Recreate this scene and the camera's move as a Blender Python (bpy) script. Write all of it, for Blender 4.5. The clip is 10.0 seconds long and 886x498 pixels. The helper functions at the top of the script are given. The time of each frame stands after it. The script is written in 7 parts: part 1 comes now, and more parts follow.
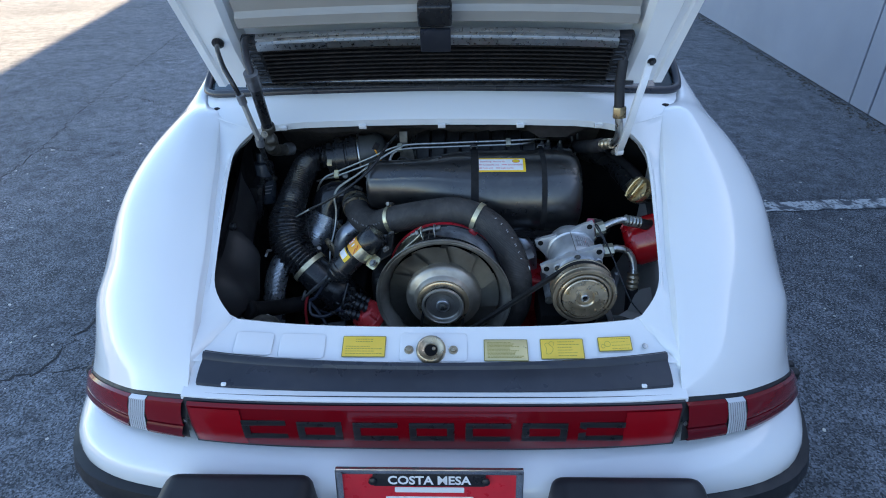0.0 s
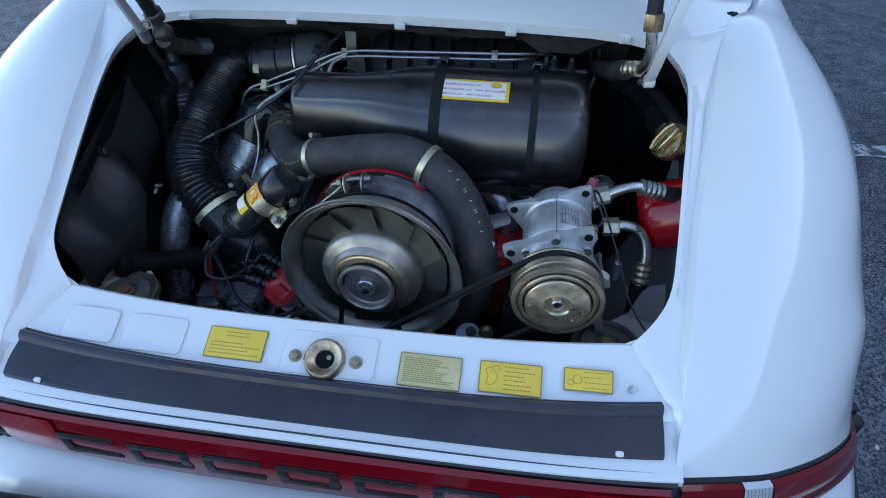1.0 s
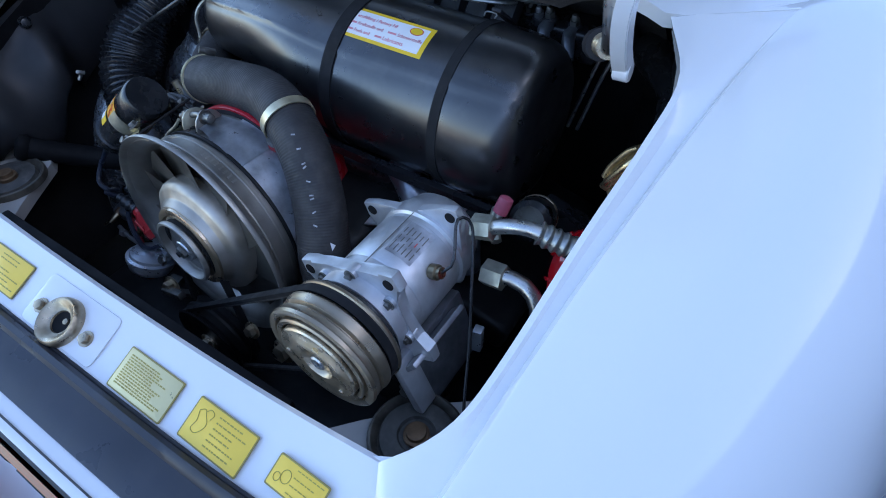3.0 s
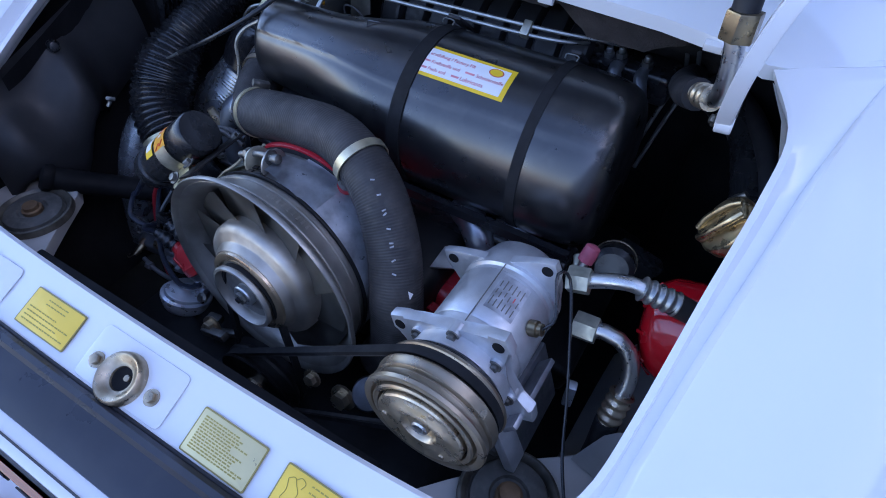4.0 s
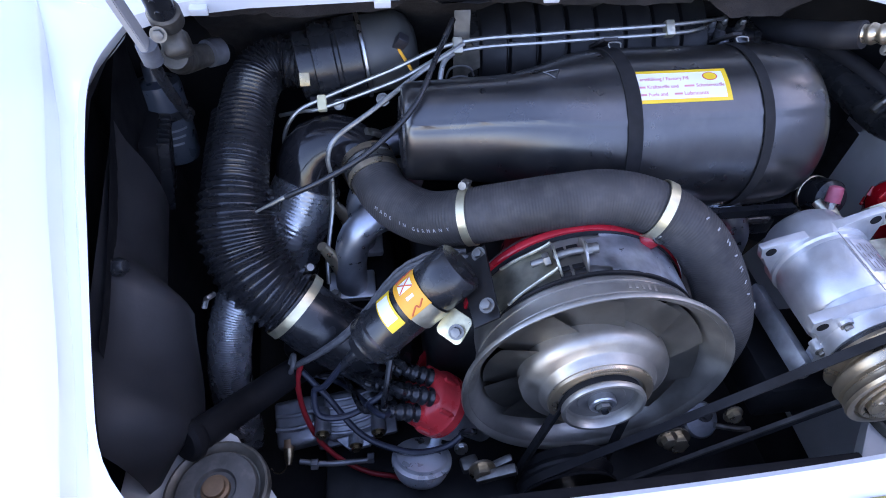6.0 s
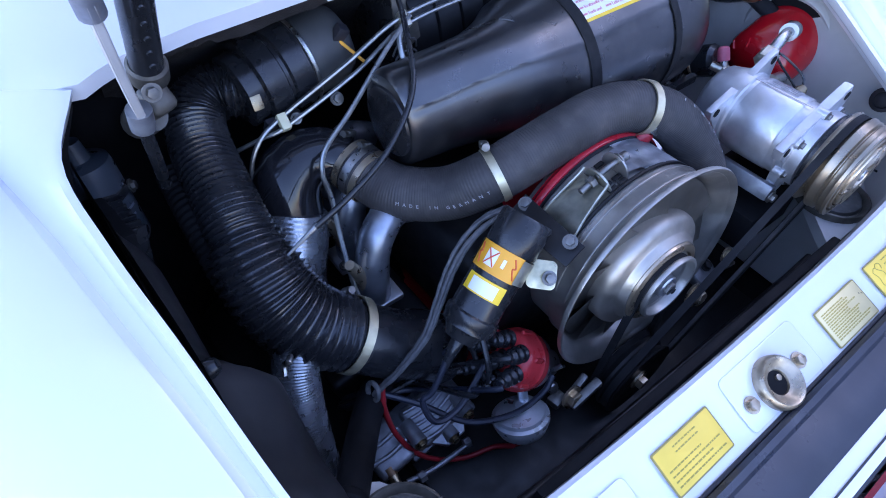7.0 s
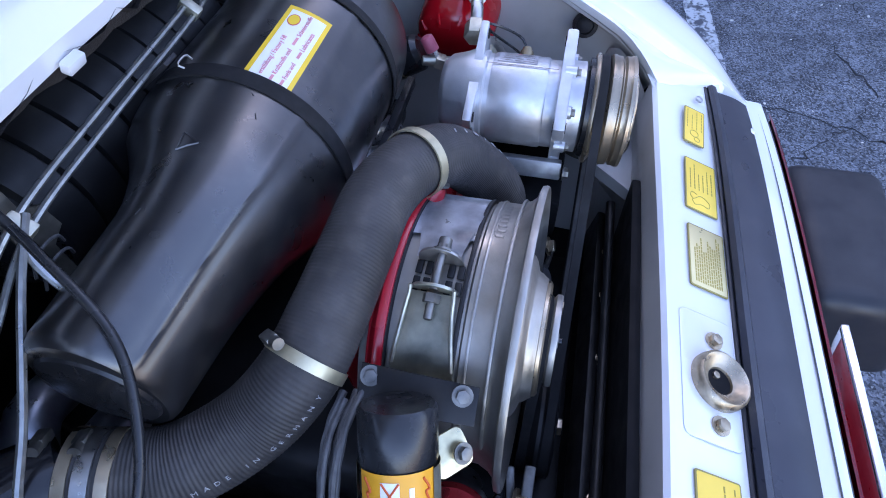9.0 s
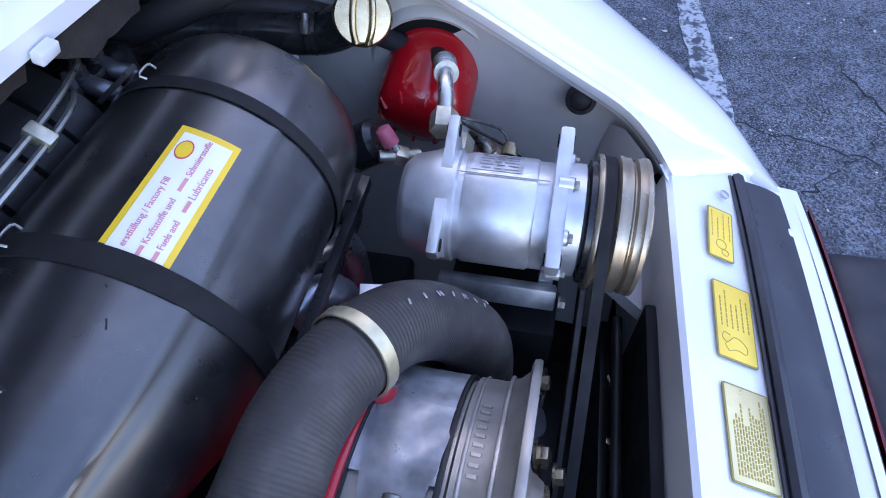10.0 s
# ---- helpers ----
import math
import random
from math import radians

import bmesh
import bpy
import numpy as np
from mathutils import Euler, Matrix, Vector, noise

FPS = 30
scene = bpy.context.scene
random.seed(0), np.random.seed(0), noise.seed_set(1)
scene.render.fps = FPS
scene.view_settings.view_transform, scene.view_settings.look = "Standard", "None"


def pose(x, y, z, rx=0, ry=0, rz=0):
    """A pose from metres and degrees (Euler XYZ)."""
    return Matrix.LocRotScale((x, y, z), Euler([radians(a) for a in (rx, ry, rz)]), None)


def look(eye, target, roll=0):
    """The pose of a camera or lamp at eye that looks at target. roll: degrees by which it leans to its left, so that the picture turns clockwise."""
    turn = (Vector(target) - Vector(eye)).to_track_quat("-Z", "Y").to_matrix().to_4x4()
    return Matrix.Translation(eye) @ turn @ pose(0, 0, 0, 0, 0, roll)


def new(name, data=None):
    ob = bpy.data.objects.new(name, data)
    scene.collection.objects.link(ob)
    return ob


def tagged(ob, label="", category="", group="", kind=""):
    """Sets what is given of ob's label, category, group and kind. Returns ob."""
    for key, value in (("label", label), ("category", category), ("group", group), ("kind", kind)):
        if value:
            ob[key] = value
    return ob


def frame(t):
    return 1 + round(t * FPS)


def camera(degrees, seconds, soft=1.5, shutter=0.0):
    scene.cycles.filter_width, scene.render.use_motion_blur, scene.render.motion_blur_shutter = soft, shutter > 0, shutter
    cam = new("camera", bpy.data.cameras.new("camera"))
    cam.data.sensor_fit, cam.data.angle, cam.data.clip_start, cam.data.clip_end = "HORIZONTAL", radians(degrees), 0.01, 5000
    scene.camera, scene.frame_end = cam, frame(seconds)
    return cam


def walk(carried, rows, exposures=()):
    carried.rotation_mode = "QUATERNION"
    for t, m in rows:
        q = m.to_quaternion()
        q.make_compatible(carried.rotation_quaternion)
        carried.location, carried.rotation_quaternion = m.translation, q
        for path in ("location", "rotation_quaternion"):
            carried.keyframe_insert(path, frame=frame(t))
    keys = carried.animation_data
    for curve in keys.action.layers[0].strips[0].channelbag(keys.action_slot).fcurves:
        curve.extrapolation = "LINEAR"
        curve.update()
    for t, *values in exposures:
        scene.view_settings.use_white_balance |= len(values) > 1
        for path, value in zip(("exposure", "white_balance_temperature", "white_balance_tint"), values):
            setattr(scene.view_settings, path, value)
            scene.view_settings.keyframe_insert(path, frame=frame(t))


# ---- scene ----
cam = camera(74.6, 10.0, soft=1.0)
PATH = [
    (0, (0.030, 0.021, 1.511), (-0.025, 1.717, 0.453), -1.1),
    (0.5, (0.042, 0.201, 1.459), (-0.073, 1.805, 0.270), -0.5),
    (1, (0.197, 0.385, 1.396), (-0.014, 1.868, 0.072), -0.0),
    (1.5, (0.286, 0.551, 1.319), (-0.060, 1.939, -0.080), 0.4),
    (2, (0.407, 0.598, 1.345), (-0.160, 1.865, -0.095), -1.6),
    (2.5, (0.510, 0.720, 1.295), (-0.204, 1.870, -0.177), -2.3),
    (2.7, (0.529, 0.752, 1.290), (-0.225, 1.875, -0.183), -2.1),
    (3.8, (0.455, 0.760, 1.302), (-0.270, 1.901, -0.172), 1.2),
    (4, (0.399, 0.734, 1.306), (-0.282, 1.918, -0.155), 1.9),
    (4.5, (0.265, 0.675, 1.321), (-0.277, 1.944, -0.127), 2.9),
    (5, (0.119, 0.687, 1.324), (-0.200, 2.022, -0.130), 3.6),
    (5.5, (-0.030, 0.728, 1.317), (-0.093, 2.077, -0.158), 3.5),
    (6, (-0.220, 0.718, 1.313), (0.003, 2.056, -0.157), 2.8),
    (6.2, (-0.290, 0.715, 1.315), (0.053, 2.032, -0.151), 2.3),
    (7.3, (-0.488, 0.860, 1.292), (0.453, 1.743, -0.237), 0.4),
    (7.5, (-0.500, 0.880, 1.282), (0.510, 1.670, -0.253), -0.2),
    (8, (-0.506, 0.951, 1.271), (0.627, 1.518, -0.277), -1.2),
    (8.5, (-0.425, 0.991, 1.265), (0.776, 1.388, -0.284), -1.7),
    (9, (-0.294, 1.010, 1.258), (0.924, 1.305, -0.301), -1.7),
    (9.5, (-0.170, 1.019, 1.245), (1.044, 1.288, -0.321), -2.3),
    (10, (-0.093, 1.024, 1.232), (1.130, 1.299, -0.326), -2.2),
]
EXPOSURES = [(0, 3.30, 6350, 9), (1, 3.30, 6350, 9), (2, 3.55, 6500, 11), (2.5, 3.46, 6200, 11), (4, 3.52, 5800, 26), (4.5, 3.76, 6200, 26), (5, 3.98, 6350, 26), (5.5, 4.38, 6500, 28), (6, 4.42, 6450, 30),
             (7.5, 4.02, 5550, 30), (8, 4.10, 5700, 30), (9, 4.18, 6300, 28), (10, 4.20, 6350, 28)]
walk(cam, [(t, look(eye, target, roll)) for t, eye, target, roll in PATH], EXPOSURES)

# ---- light ----
world = bpy.data.worlds.new("sky")
scene.world = world
world.use_nodes = True
wn = world.node_tree
sky = wn.nodes.new("ShaderNodeTexSky")
sky.sky_type = 'NISHITA'
sky.sun_disc = False
sky.sun_elevation = radians(27.5)
sky.sun_rotation = radians(82)
wn.links.new(sky.outputs[0], wn.nodes["Background"].inputs[0])
wn.nodes["Background"].inputs[1].default_value = 0.05
sun_data = bpy.data.lights.new("sun", 'SUN')
sun_data.energy, sun_data.angle, sun_data.color = 5.0, radians(0.53), (1.0, 0.75, 0.47)
sun = new("sun", sun_data)
sun.matrix_world = look((math.cos(radians(27.5)) * 20, 2.0, math.sin(radians(27.5)) * 20), (0, 0, 0))


# ---- materials ----
def nodes_of(name):
    m = bpy.data.materials.new(name)
    m.use_nodes = True
    nt = m.node_tree
    return m, nt, nt.nodes["Principled BSDF"]


def node(nt, kind, **values):
    n = nt.nodes.new(kind)
    for key, value in values.items():
        n.inputs[key].default_value = value
    return n


def noise_of(nt, scale, detail=4.0, stretch=None):
    tc = nt.nodes.new("ShaderNodeTexCoord")
    nz = node(nt, "ShaderNodeTexNoise", Scale=scale, Detail=detail)
    if stretch:
        mp = nt.nodes.new("ShaderNodeMapping")
        mp.inputs["Scale"].default_value = stretch
        nt.links.new(tc.outputs["Object"], mp.inputs[0])
        nt.links.new(mp.outputs[0], nz.inputs["Vector"])
    else:
        nt.links.new(tc.outputs["Object"], nz.inputs["Vector"])
    return nz.outputs["Fac"]


def ramp(nt, fac, lo, hi, a=0.3, b=0.7):
    r = nt.nodes.new("ShaderNodeValToRGB")
    r.color_ramp.elements[0].position, r.color_ramp.elements[1].position = a, b
    r.color_ramp.elements[0].color = (*lo, 1) if len(lo) == 3 else lo
    r.color_ramp.elements[1].color = (*hi, 1) if len(hi) == 3 else hi
    nt.links.new(fac, r.inputs[0])
    return r.outputs[0]


def surface(name, color, rough, metal=0.0, var=0.2, scale=25.0, rvar=0.12, bump=0.1, fine=400.0, coat=0.0, spec=0.5, dust=0.0,
            stretch=None, depth=0.0006, coat_rough=0.04):
    """A worn surface: colour varies in soft patches, gloss in fine ones, with a small relief and a film of dust."""
    m, nt, p = nodes_of(name)
    lo = tuple(c * (1 - var) for c in color)
    hi = tuple(min(1, c * (1 + var)) for c in color)
    col = ramp(nt, noise_of(nt, scale, 6, stretch), lo, hi)
    if dust:
        mixer = nt.nodes.new("ShaderNodeMix")
        mixer.data_type = 'RGBA'
        speck = ramp(nt, noise_of(nt, scale * 3.1, 8), (0, 0, 0), (dust, dust, dust), 0.5, 0.8)
        nt.links.new(speck, mixer.inputs[0])
        nt.links.new(col, mixer.inputs[6])
        mixer.inputs[7].default_value = (0.32, 0.29, 0.25, 1)
        col = mixer.outputs[2]
    nt.links.new(col, p.inputs["Base Color"])
    r = ramp(nt, noise_of(nt, scale * 2.3, 6), (max(0.02, rough - rvar),) * 3, (min(1, rough + rvar),) * 3)
    nt.links.new(r, p.inputs["Roughness"])
    p.inputs["Metallic"].default_value = metal
    p.inputs["Specular IOR Level"].default_value = spec
    p.inputs["Coat Weight"].default_value = coat
    p.inputs["Coat Roughness"].default_value = coat_rough
    if bump:
        b = node(nt, "ShaderNodeBump", Strength=bump, Distance=depth)
        nt.links.new(noise_of(nt, fine, 4, stretch), b.inputs["Height"])
        nt.links.new(b.outputs[0], p.inputs["Normal"])
    return m


white_paint = surface("white_paint", (0.78, 0.79, 0.80), 0.16, var=0.015, scale=3, rvar=0.05, bump=0.03, fine=60, coat=0.8)
# Grimy bay paint; its grey also holds shade that falls on white paint.
grimy_shaded_paint = surface("grimy_shaded_paint", (0.43, 0.42, 0.40), 0.45, var=0.14, scale=9, bump=0.05, fine=90, coat=0.1, dust=0.34)
# Lid underside: shade on the white paint is put into this dusty grey.
lid_shaded_paint = surface("lid_shaded_paint", (0.34, 0.325, 0.30), 0.5, var=0.1, scale=6, bump=0.06, fine=90, dust=0.15)
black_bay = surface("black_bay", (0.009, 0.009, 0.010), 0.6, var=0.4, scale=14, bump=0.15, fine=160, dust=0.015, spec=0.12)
black_plastic = surface("black_plastic", (0.015, 0.0155, 0.018), 0.27, var=0.25, scale=12, rvar=0.1, bump=0.06, fine=260, dust=0.03)
drum_plastic = surface("drum_plastic", (0.010, 0.0105, 0.012), 0.34, var=0.4, scale=14, rvar=0.10, bump=0.14, fine=70, dust=0.06, coat=0.9, coat_rough=0.24, spec=0.6)
drum_plastic.node_tree.nodes["Principled BSDF"].inputs["Coat IOR"].default_value = 1.6
duct_plastic = surface("duct_plastic", (0.015, 0.0155, 0.0175), 0.26, var=0.15, scale=30, rvar=0.05, bump=0.0, spec=0.7)
fan_dark = surface("fan_dark", (0.19, 0.18, 0.17), 0.5, metal=0.6, var=0.3, scale=24, bump=0.1, fine=400)
black_satin = surface("black_satin", (0.015, 0.016, 0.018), 0.27, var=0.2, scale=20, bump=0.03, fine=200, dust=0.02)
black_gloss = surface("black_gloss", (0.012, 0.012, 0.014), 0.12, var=0.2, scale=20, bump=0.02, fine=120)
rubber = surface("rubber", (0.020, 0.020, 0.023), 0.55, var=0.25, scale=18, bump=0.12, fine=420, dust=0.03, spec=0.35)
belt_rubber = surface("belt_rubber", (0.014, 0.014, 0.015), 0.78, var=0.3, scale=30, bump=0.1, spec=0.25)
dusty_rubber = surface("dusty_rubber", (0.065, 0.063, 0.058), 0.6, var=0.45, scale=40, bump=0.1, dust=0.2)
mount_steel = surface("mount_steel", (0.085, 0.078, 0.064), 0.46, metal=0.3, var=0.5, scale=45, bump=0.1, dust=0.12)
rusty = surface("rusty", (0.18, 0.11, 0.06), 0.5, metal=0.5, var=0.4, scale=60, bump=0.15)
cover_plastic = surface("cover_plastic", (0.046, 0.046, 0.050), 0.42, var=0.25, scale=10, bump=0.12, fine=300, dust=0.04)
hose_cloth = surface("hose_cloth", (0.038, 0.035, 0.034), 0.62, var=0.38, scale=22, bump=0.45, fine=130, dust=0.10, depth=0.0015)
seal_rubber = surface("seal_rubber", (0.024, 0.027, 0.038), 0.34, var=0.2, scale=9, bump=0.06, fine=300, dust=0.04)
bumper_rubber = surface("bumper_rubber", (0.012, 0.013, 0.017), 0.5, var=0.15, scale=12, bump=0.2, fine=900)
felt = surface("felt", (0.021, 0.017, 0.0155), 0.95, var=0.5, scale=40, bump=0.6, fine=500, depth=0.002)
aluminium = surface("aluminium", (0.55, 0.56, 0.58), 0.38, metal=0.9, var=0.2, scale=40, bump=0.12, fine=500)
cast_aluminium = surface("cast_aluminium", (0.60, 0.61, 0.63), 0.42, metal=0.75, var=0.12, scale=50, bump=0.22, fine=900)
fan_shell = surface("fan_shell", (0.38, 0.36, 0.325), 0.43, metal=0.85, var=0.35, scale=16, rvar=0.15, bump=0.12, fine=300)
cover_alloy = surface("cover_alloy", (0.29, 0.30, 0.32), 0.45, metal=0.7, var=0.35, scale=40, bump=0.15, fine=250)
fan_metal = surface("fan_metal", (0.45, 0.41, 0.355), 0.46, metal=0.92, var=0.25, scale=22, bump=0.1, fine=400)
blade_metal = surface("blade_metal", (0.30, 0.285, 0.255), 0.45, metal=0.9, var=0.2, scale=20, bump=0.08, fine=300)
band_metal = surface("band_metal", (0.49, 0.51, 0.54), 0.46, metal=0.65, var=0.5, scale=34, rvar=0.2, bump=0.1, fine=300)
zinc = surface("zinc", (0.48, 0.47, 0.38), 0.42, metal=0.85, var=0.3, scale=55, bump=0.05)
clip_plastic = surface("clip_plastic", (0.64, 0.60, 0.38), 0.5, var=0.08, scale=60)
yellow_zinc = surface("yellow_zinc", (0.60, 0.54, 0.34), 0.36, metal=0.85, var=0.35, scale=60, bump=0.05)
pulley_metal = surface("pulley_metal", (0.56, 0.47, 0.34), 0.33, metal=0.9, var=0.3, scale=30, bump=0.06, fine=300)
steel = surface("steel", (0.21, 0.205, 0.19), 0.46, metal=0.9, var=0.3, scale=70, bump=0.05)
bright_metal = surface("bright_metal", (0.52, 0.52, 0.51), 0.34, metal=1.0, var=0.1, scale=60, bump=0.03)
dull_foil = surface("dull_foil", (0.32, 0.34, 0.37), 0.27, metal=0.8, var=0.35, scale=26, bump=0.09, fine=220)
dark_alloy = surface("dark_alloy", (0.20, 0.205, 0.22), 0.42, metal=0.7, var=0.35, scale=40, bump=0.2, fine=500, dust=0.05)
can_zinc = surface("can_zinc", (0.66, 0.70, 0.75), 0.33, metal=0.7, var=0.25, scale=30, rvar=0.1, bump=0.05)
foil_metal = surface("foil_metal", (0.34, 0.36, 0.40), 0.36, metal=0.85, var=0.3, scale=30, bump=0.2, fine=220)
gold_cap = surface("gold_cap", (0.47, 0.38, 0.23), 0.30, metal=0.95, var=0.25, scale=40, bump=0.04)
hub_gold = surface("hub_gold", (0.50, 0.40, 0.28), 0.30, metal=0.9, var=0.15, scale=18, bump=0.04)
clutch_brown = surface("clutch_brown", (0.36, 0.30, 0.22), 0.34, metal=0.85, var=0.25, scale=16, bump=0.05, fine=200)
brass = surface("brass", (0.27, 0.22, 0.14), 0.32, metal=0.95, var=0.3, scale=45, bump=0.05)
clamp_metal = surface("clamp_metal", (0.62, 0.56, 0.38), 0.42, metal=0.85, var=0.2, scale=60, bump=0.04)
red_paint = surface("red_paint", (0.42, 0.012, 0.022), 0.3, var=0.25, scale=12, coat=0.3, bump=0.04)
red_can = surface("red_can", (0.45, 0.006, 0.012), 0.18, var=0.15, scale=10, coat=0.6, bump=0.02)
red_plastic = surface("red_plastic", (0.58, 0.040, 0.045), 0.33, var=0.2, scale=30)
pink_cap = surface("pink_cap", (0.42, 0.09, 0.13), 0.5, var=0.2, scale=80)
red_wire = surface("red_wire", (0.30, 0.015, 0.02), 0.45, var=0.2, scale=60)
dark_trim = surface("dark_trim", (0.025, 0.025, 0.03), 0.5, var=0.2, scale=30)
yellow_label = surface("yellow_label", (0.88, 0.60, 0.075), 0.4, metal=0.1, var=0.05, scale=30, bump=0.02)
pale_label = surface("pale_label", (0.74, 0.62, 0.32), 0.38, metal=0.7, var=0.06, scale=30, bump=0.02)
label_border = surface("label_border", (0.30, 0.24, 0.06), 0.5, var=0.1)
print_ink = surface("print_ink", (0.40, 0.30, 0.05), 0.5, var=0.1)
white_label = surface("white_label", (0.82, 0.81, 0.80), 0.45, var=0.03, bump=0.02)
faded_ink = surface("faded_ink", (0.66, 0.26, 0.29), 0.5, var=0.15)
red_ink = surface("red_ink", (0.62, 0.10, 0.10), 0.5, var=0.1)
sticker_yellow = surface("sticker_yellow", (0.85, 0.55, 0.02), 0.42, var=0.05, bump=0.02)
orange_label = surface("orange_label", (0.80, 0.36, 0.02), 0.4, var=0.06, bump=0.02)
orange_ink = surface("orange_ink", (0.62, 0.10, 0.02), 0.5, var=0.1)
grey_cable = surface("grey_cable", (0.105, 0.105, 0.105), 0.6, var=0.25, scale=120, bump=0.4, fine=900)
blue_cable = surface("blue_cable", (0.018, 0.022, 0.035), 0.38, var=0.2, scale=60)
wall_paint = surface("wall_paint", (0.27, 0.285, 0.345), 0.75, var=0.07, scale=1.3, bump=0.25, fine=60, depth=0.002)
plate_red = surface("plate_red", (0.60, 0.015, 0.03), 0.35, var=0.1, coat=0.3)
plate_black = surface("plate_black", (0.015, 0.015, 0.018), 0.35, var=0.1)
chrome = surface("chrome", (0.7, 0.7, 0.72), 0.15, metal=1.0, var=0.08)
tyre_rubber = surface("tyre_rubber", (0.02, 0.02, 0.021), 0.8, var=0.2)
tin_black = surface("tin_black", (0.011, 0.011, 0.012), 0.45, var=0.4, scale=20, bump=0.1, dust=0.03, spec=0.35)
line_metal = surface("line_metal", (0.34, 0.35, 0.34), 0.38, metal=0.9, var=0.2, scale=90, bump=0.04)
pebble_white = surface("pebble_white", (0.62, 0.60, 0.56), 0.8, var=0.15, scale=80)
dead_leaf = surface("dead_leaf", (0.085, 0.078, 0.07), 0.9, var=0.5, scale=60)


def lens_material(name, color, rough=0.12):
    m, nt, p = nodes_of(name)
    p.inputs["Base Color"].default_value = (*color, 1)
    p.inputs["Roughness"].default_value = rough
    p.inputs["Specular IOR Level"].default_value = 0.15
    p.inputs["Coat Weight"].default_value = 0.7
    p.inputs["Coat Roughness"].default_value = 0.02
    p.inputs["Subsurface Weight"].default_value = 0.0
    b = node(nt, "ShaderNodeBump", Strength=0.10, Distance=0.0006)
    tc = nt.nodes.new("ShaderNodeTexCoord")
    wv = node(nt, "ShaderNodeTexWave", Scale=90.0)
    wv.bands_direction = 'Z'
    nt.links.new(tc.outputs["Object"], wv.inputs["Vector"])
    nt.links.new(wv.outputs["Fac"], b.inputs["Height"])
    nt.links.new(b.outputs[0], p.inputs["Normal"])
    return m


red_lens = lens_material("red_lens", (0.17, 0.002, 0.007), 0.06)
bright_red_lens = lens_material("bright_red_lens", (0.29, 0.004, 0.011), 0.08)
clear_lens = lens_material("clear_lens", (0.62, 0.64, 0.68), 0.18)
dusky_lens = lens_material("dusky_lens", (0.11, 0.004, 0.010), 0.08)
glass_dark = surface("glass_dark", (0.012, 0.03, 0.045), 0.04, var=0.05, bump=0.0, coat=0.5)


def asphalt_material():
    """Worn asphalt: broad patches, mottling, packed stones and pale chips."""
    m, nt, p = nodes_of("asphalt")
    tc = nt.nodes.new("ShaderNodeTexCoord")

    def times(a, b, f=1.0):
        mul = nt.nodes.new("ShaderNodeMix")
        mul.data_type, mul.blend_type = 'RGBA', 'MULTIPLY'
        mul.inputs[0].default_value = f
        nt.links.new(a, mul.inputs[6])
        nt.links.new(b, mul.inputs[7])
        return mul.outputs[2]
    patch = ramp(nt, noise_of(nt, 0.6, 7), (0.055, 0.060, 0.069), (0.102, 0.109, 0.122))
    mottle = ramp(nt, noise_of(nt, 11, 8), (0.62, 0.62, 0.63), (1.45, 1.45, 1.45), 0.32, 0.68)
    vo = node(nt, "ShaderNodeTexVoronoi", Scale=170.0)
    nt.links.new(tc.outputs["Object"], vo.inputs["Vector"])
    stone = ramp(nt, vo.outputs["Color"], (0.33, 0.33, 0.34), (2.7, 2.7, 2.75), 0.25, 0.95)
    col = times(times(patch, mottle), stone, 0.9)
    where = ramp(nt, noise_of(nt, 2.2, 4), (0.15, 0.15, 0.15), (1, 1, 1), 0.4, 0.62)
    chips = times(ramp(nt, noise_of(nt, 130, 5), (0, 0, 0), (1, 1, 1), 0.57, 0.62), where)
    mix2 = nt.nodes.new("ShaderNodeMix")
    mix2.data_type = 'RGBA'
    nt.links.new(chips, mix2.inputs[0])
    nt.links.new(col, mix2.inputs[6])
    mix2.inputs[7].default_value = (0.36, 0.365, 0.375, 1)
    nt.links.new(mix2.outputs[2], p.inputs["Base Color"])
    p.inputs["Roughness"].default_value = 0.8
    b = node(nt, "ShaderNodeBump", Strength=0.5, Distance=0.002)
    nt.links.new(vo.outputs["Distance"], b.inputs["Height"])
    nt.links.new(b.outputs[0], p.inputs["Normal"])
    return m


asphalt = asphalt_material()


def worn_line_material():
    m, nt, p = nodes_of("worn_line_paint")
    tc = nt.nodes.new("ShaderNodeTexCoord")
    crack = ramp(nt, noise_of(nt, 60, 8), (0.10, 0.105, 0.115), (0.50, 0.51, 0.52), 0.36, 0.50)
    gone = ramp(nt, noise_of(nt, 17, 8), (0, 0, 0), (1, 1, 1), 0.50, 0.60)
    mixer = nt.nodes.new("ShaderNodeMix")
    mixer.data_type = 'RGBA'
    nt.links.new(gone, mixer.inputs[0])
    nt.links.new(crack, mixer.inputs[6])
    mixer.inputs[7].default_value = (0.08, 0.085, 0.1, 1)
    nt.links.new(mixer.outputs[2], p.inputs["Base Color"])
    p.inputs["Roughness"].default_value = 0.75
    return m


line_paint = worn_line_material()


# ---- building blocks ----
def thing(name, at, label, category, group="", kind=""):
    e = new(name)
    e.location = at
    e.empty_display_size = 0.02
    return tagged(e, label, category, group, kind)


def finish(bm, name, material, smooth=40):
    me = bpy.data.meshes.new(name)
    bmesh.ops.recalc_face_normals(bm, faces=bm.faces)
    bm.to_mesh(me)
    bm.free()
    for f in me.polygons:
        f.use_smooth = smooth > 0
    if smooth:
        me.set_sharp_from_angle(angle=radians(smooth))
    me.materials.append(material)
    return me


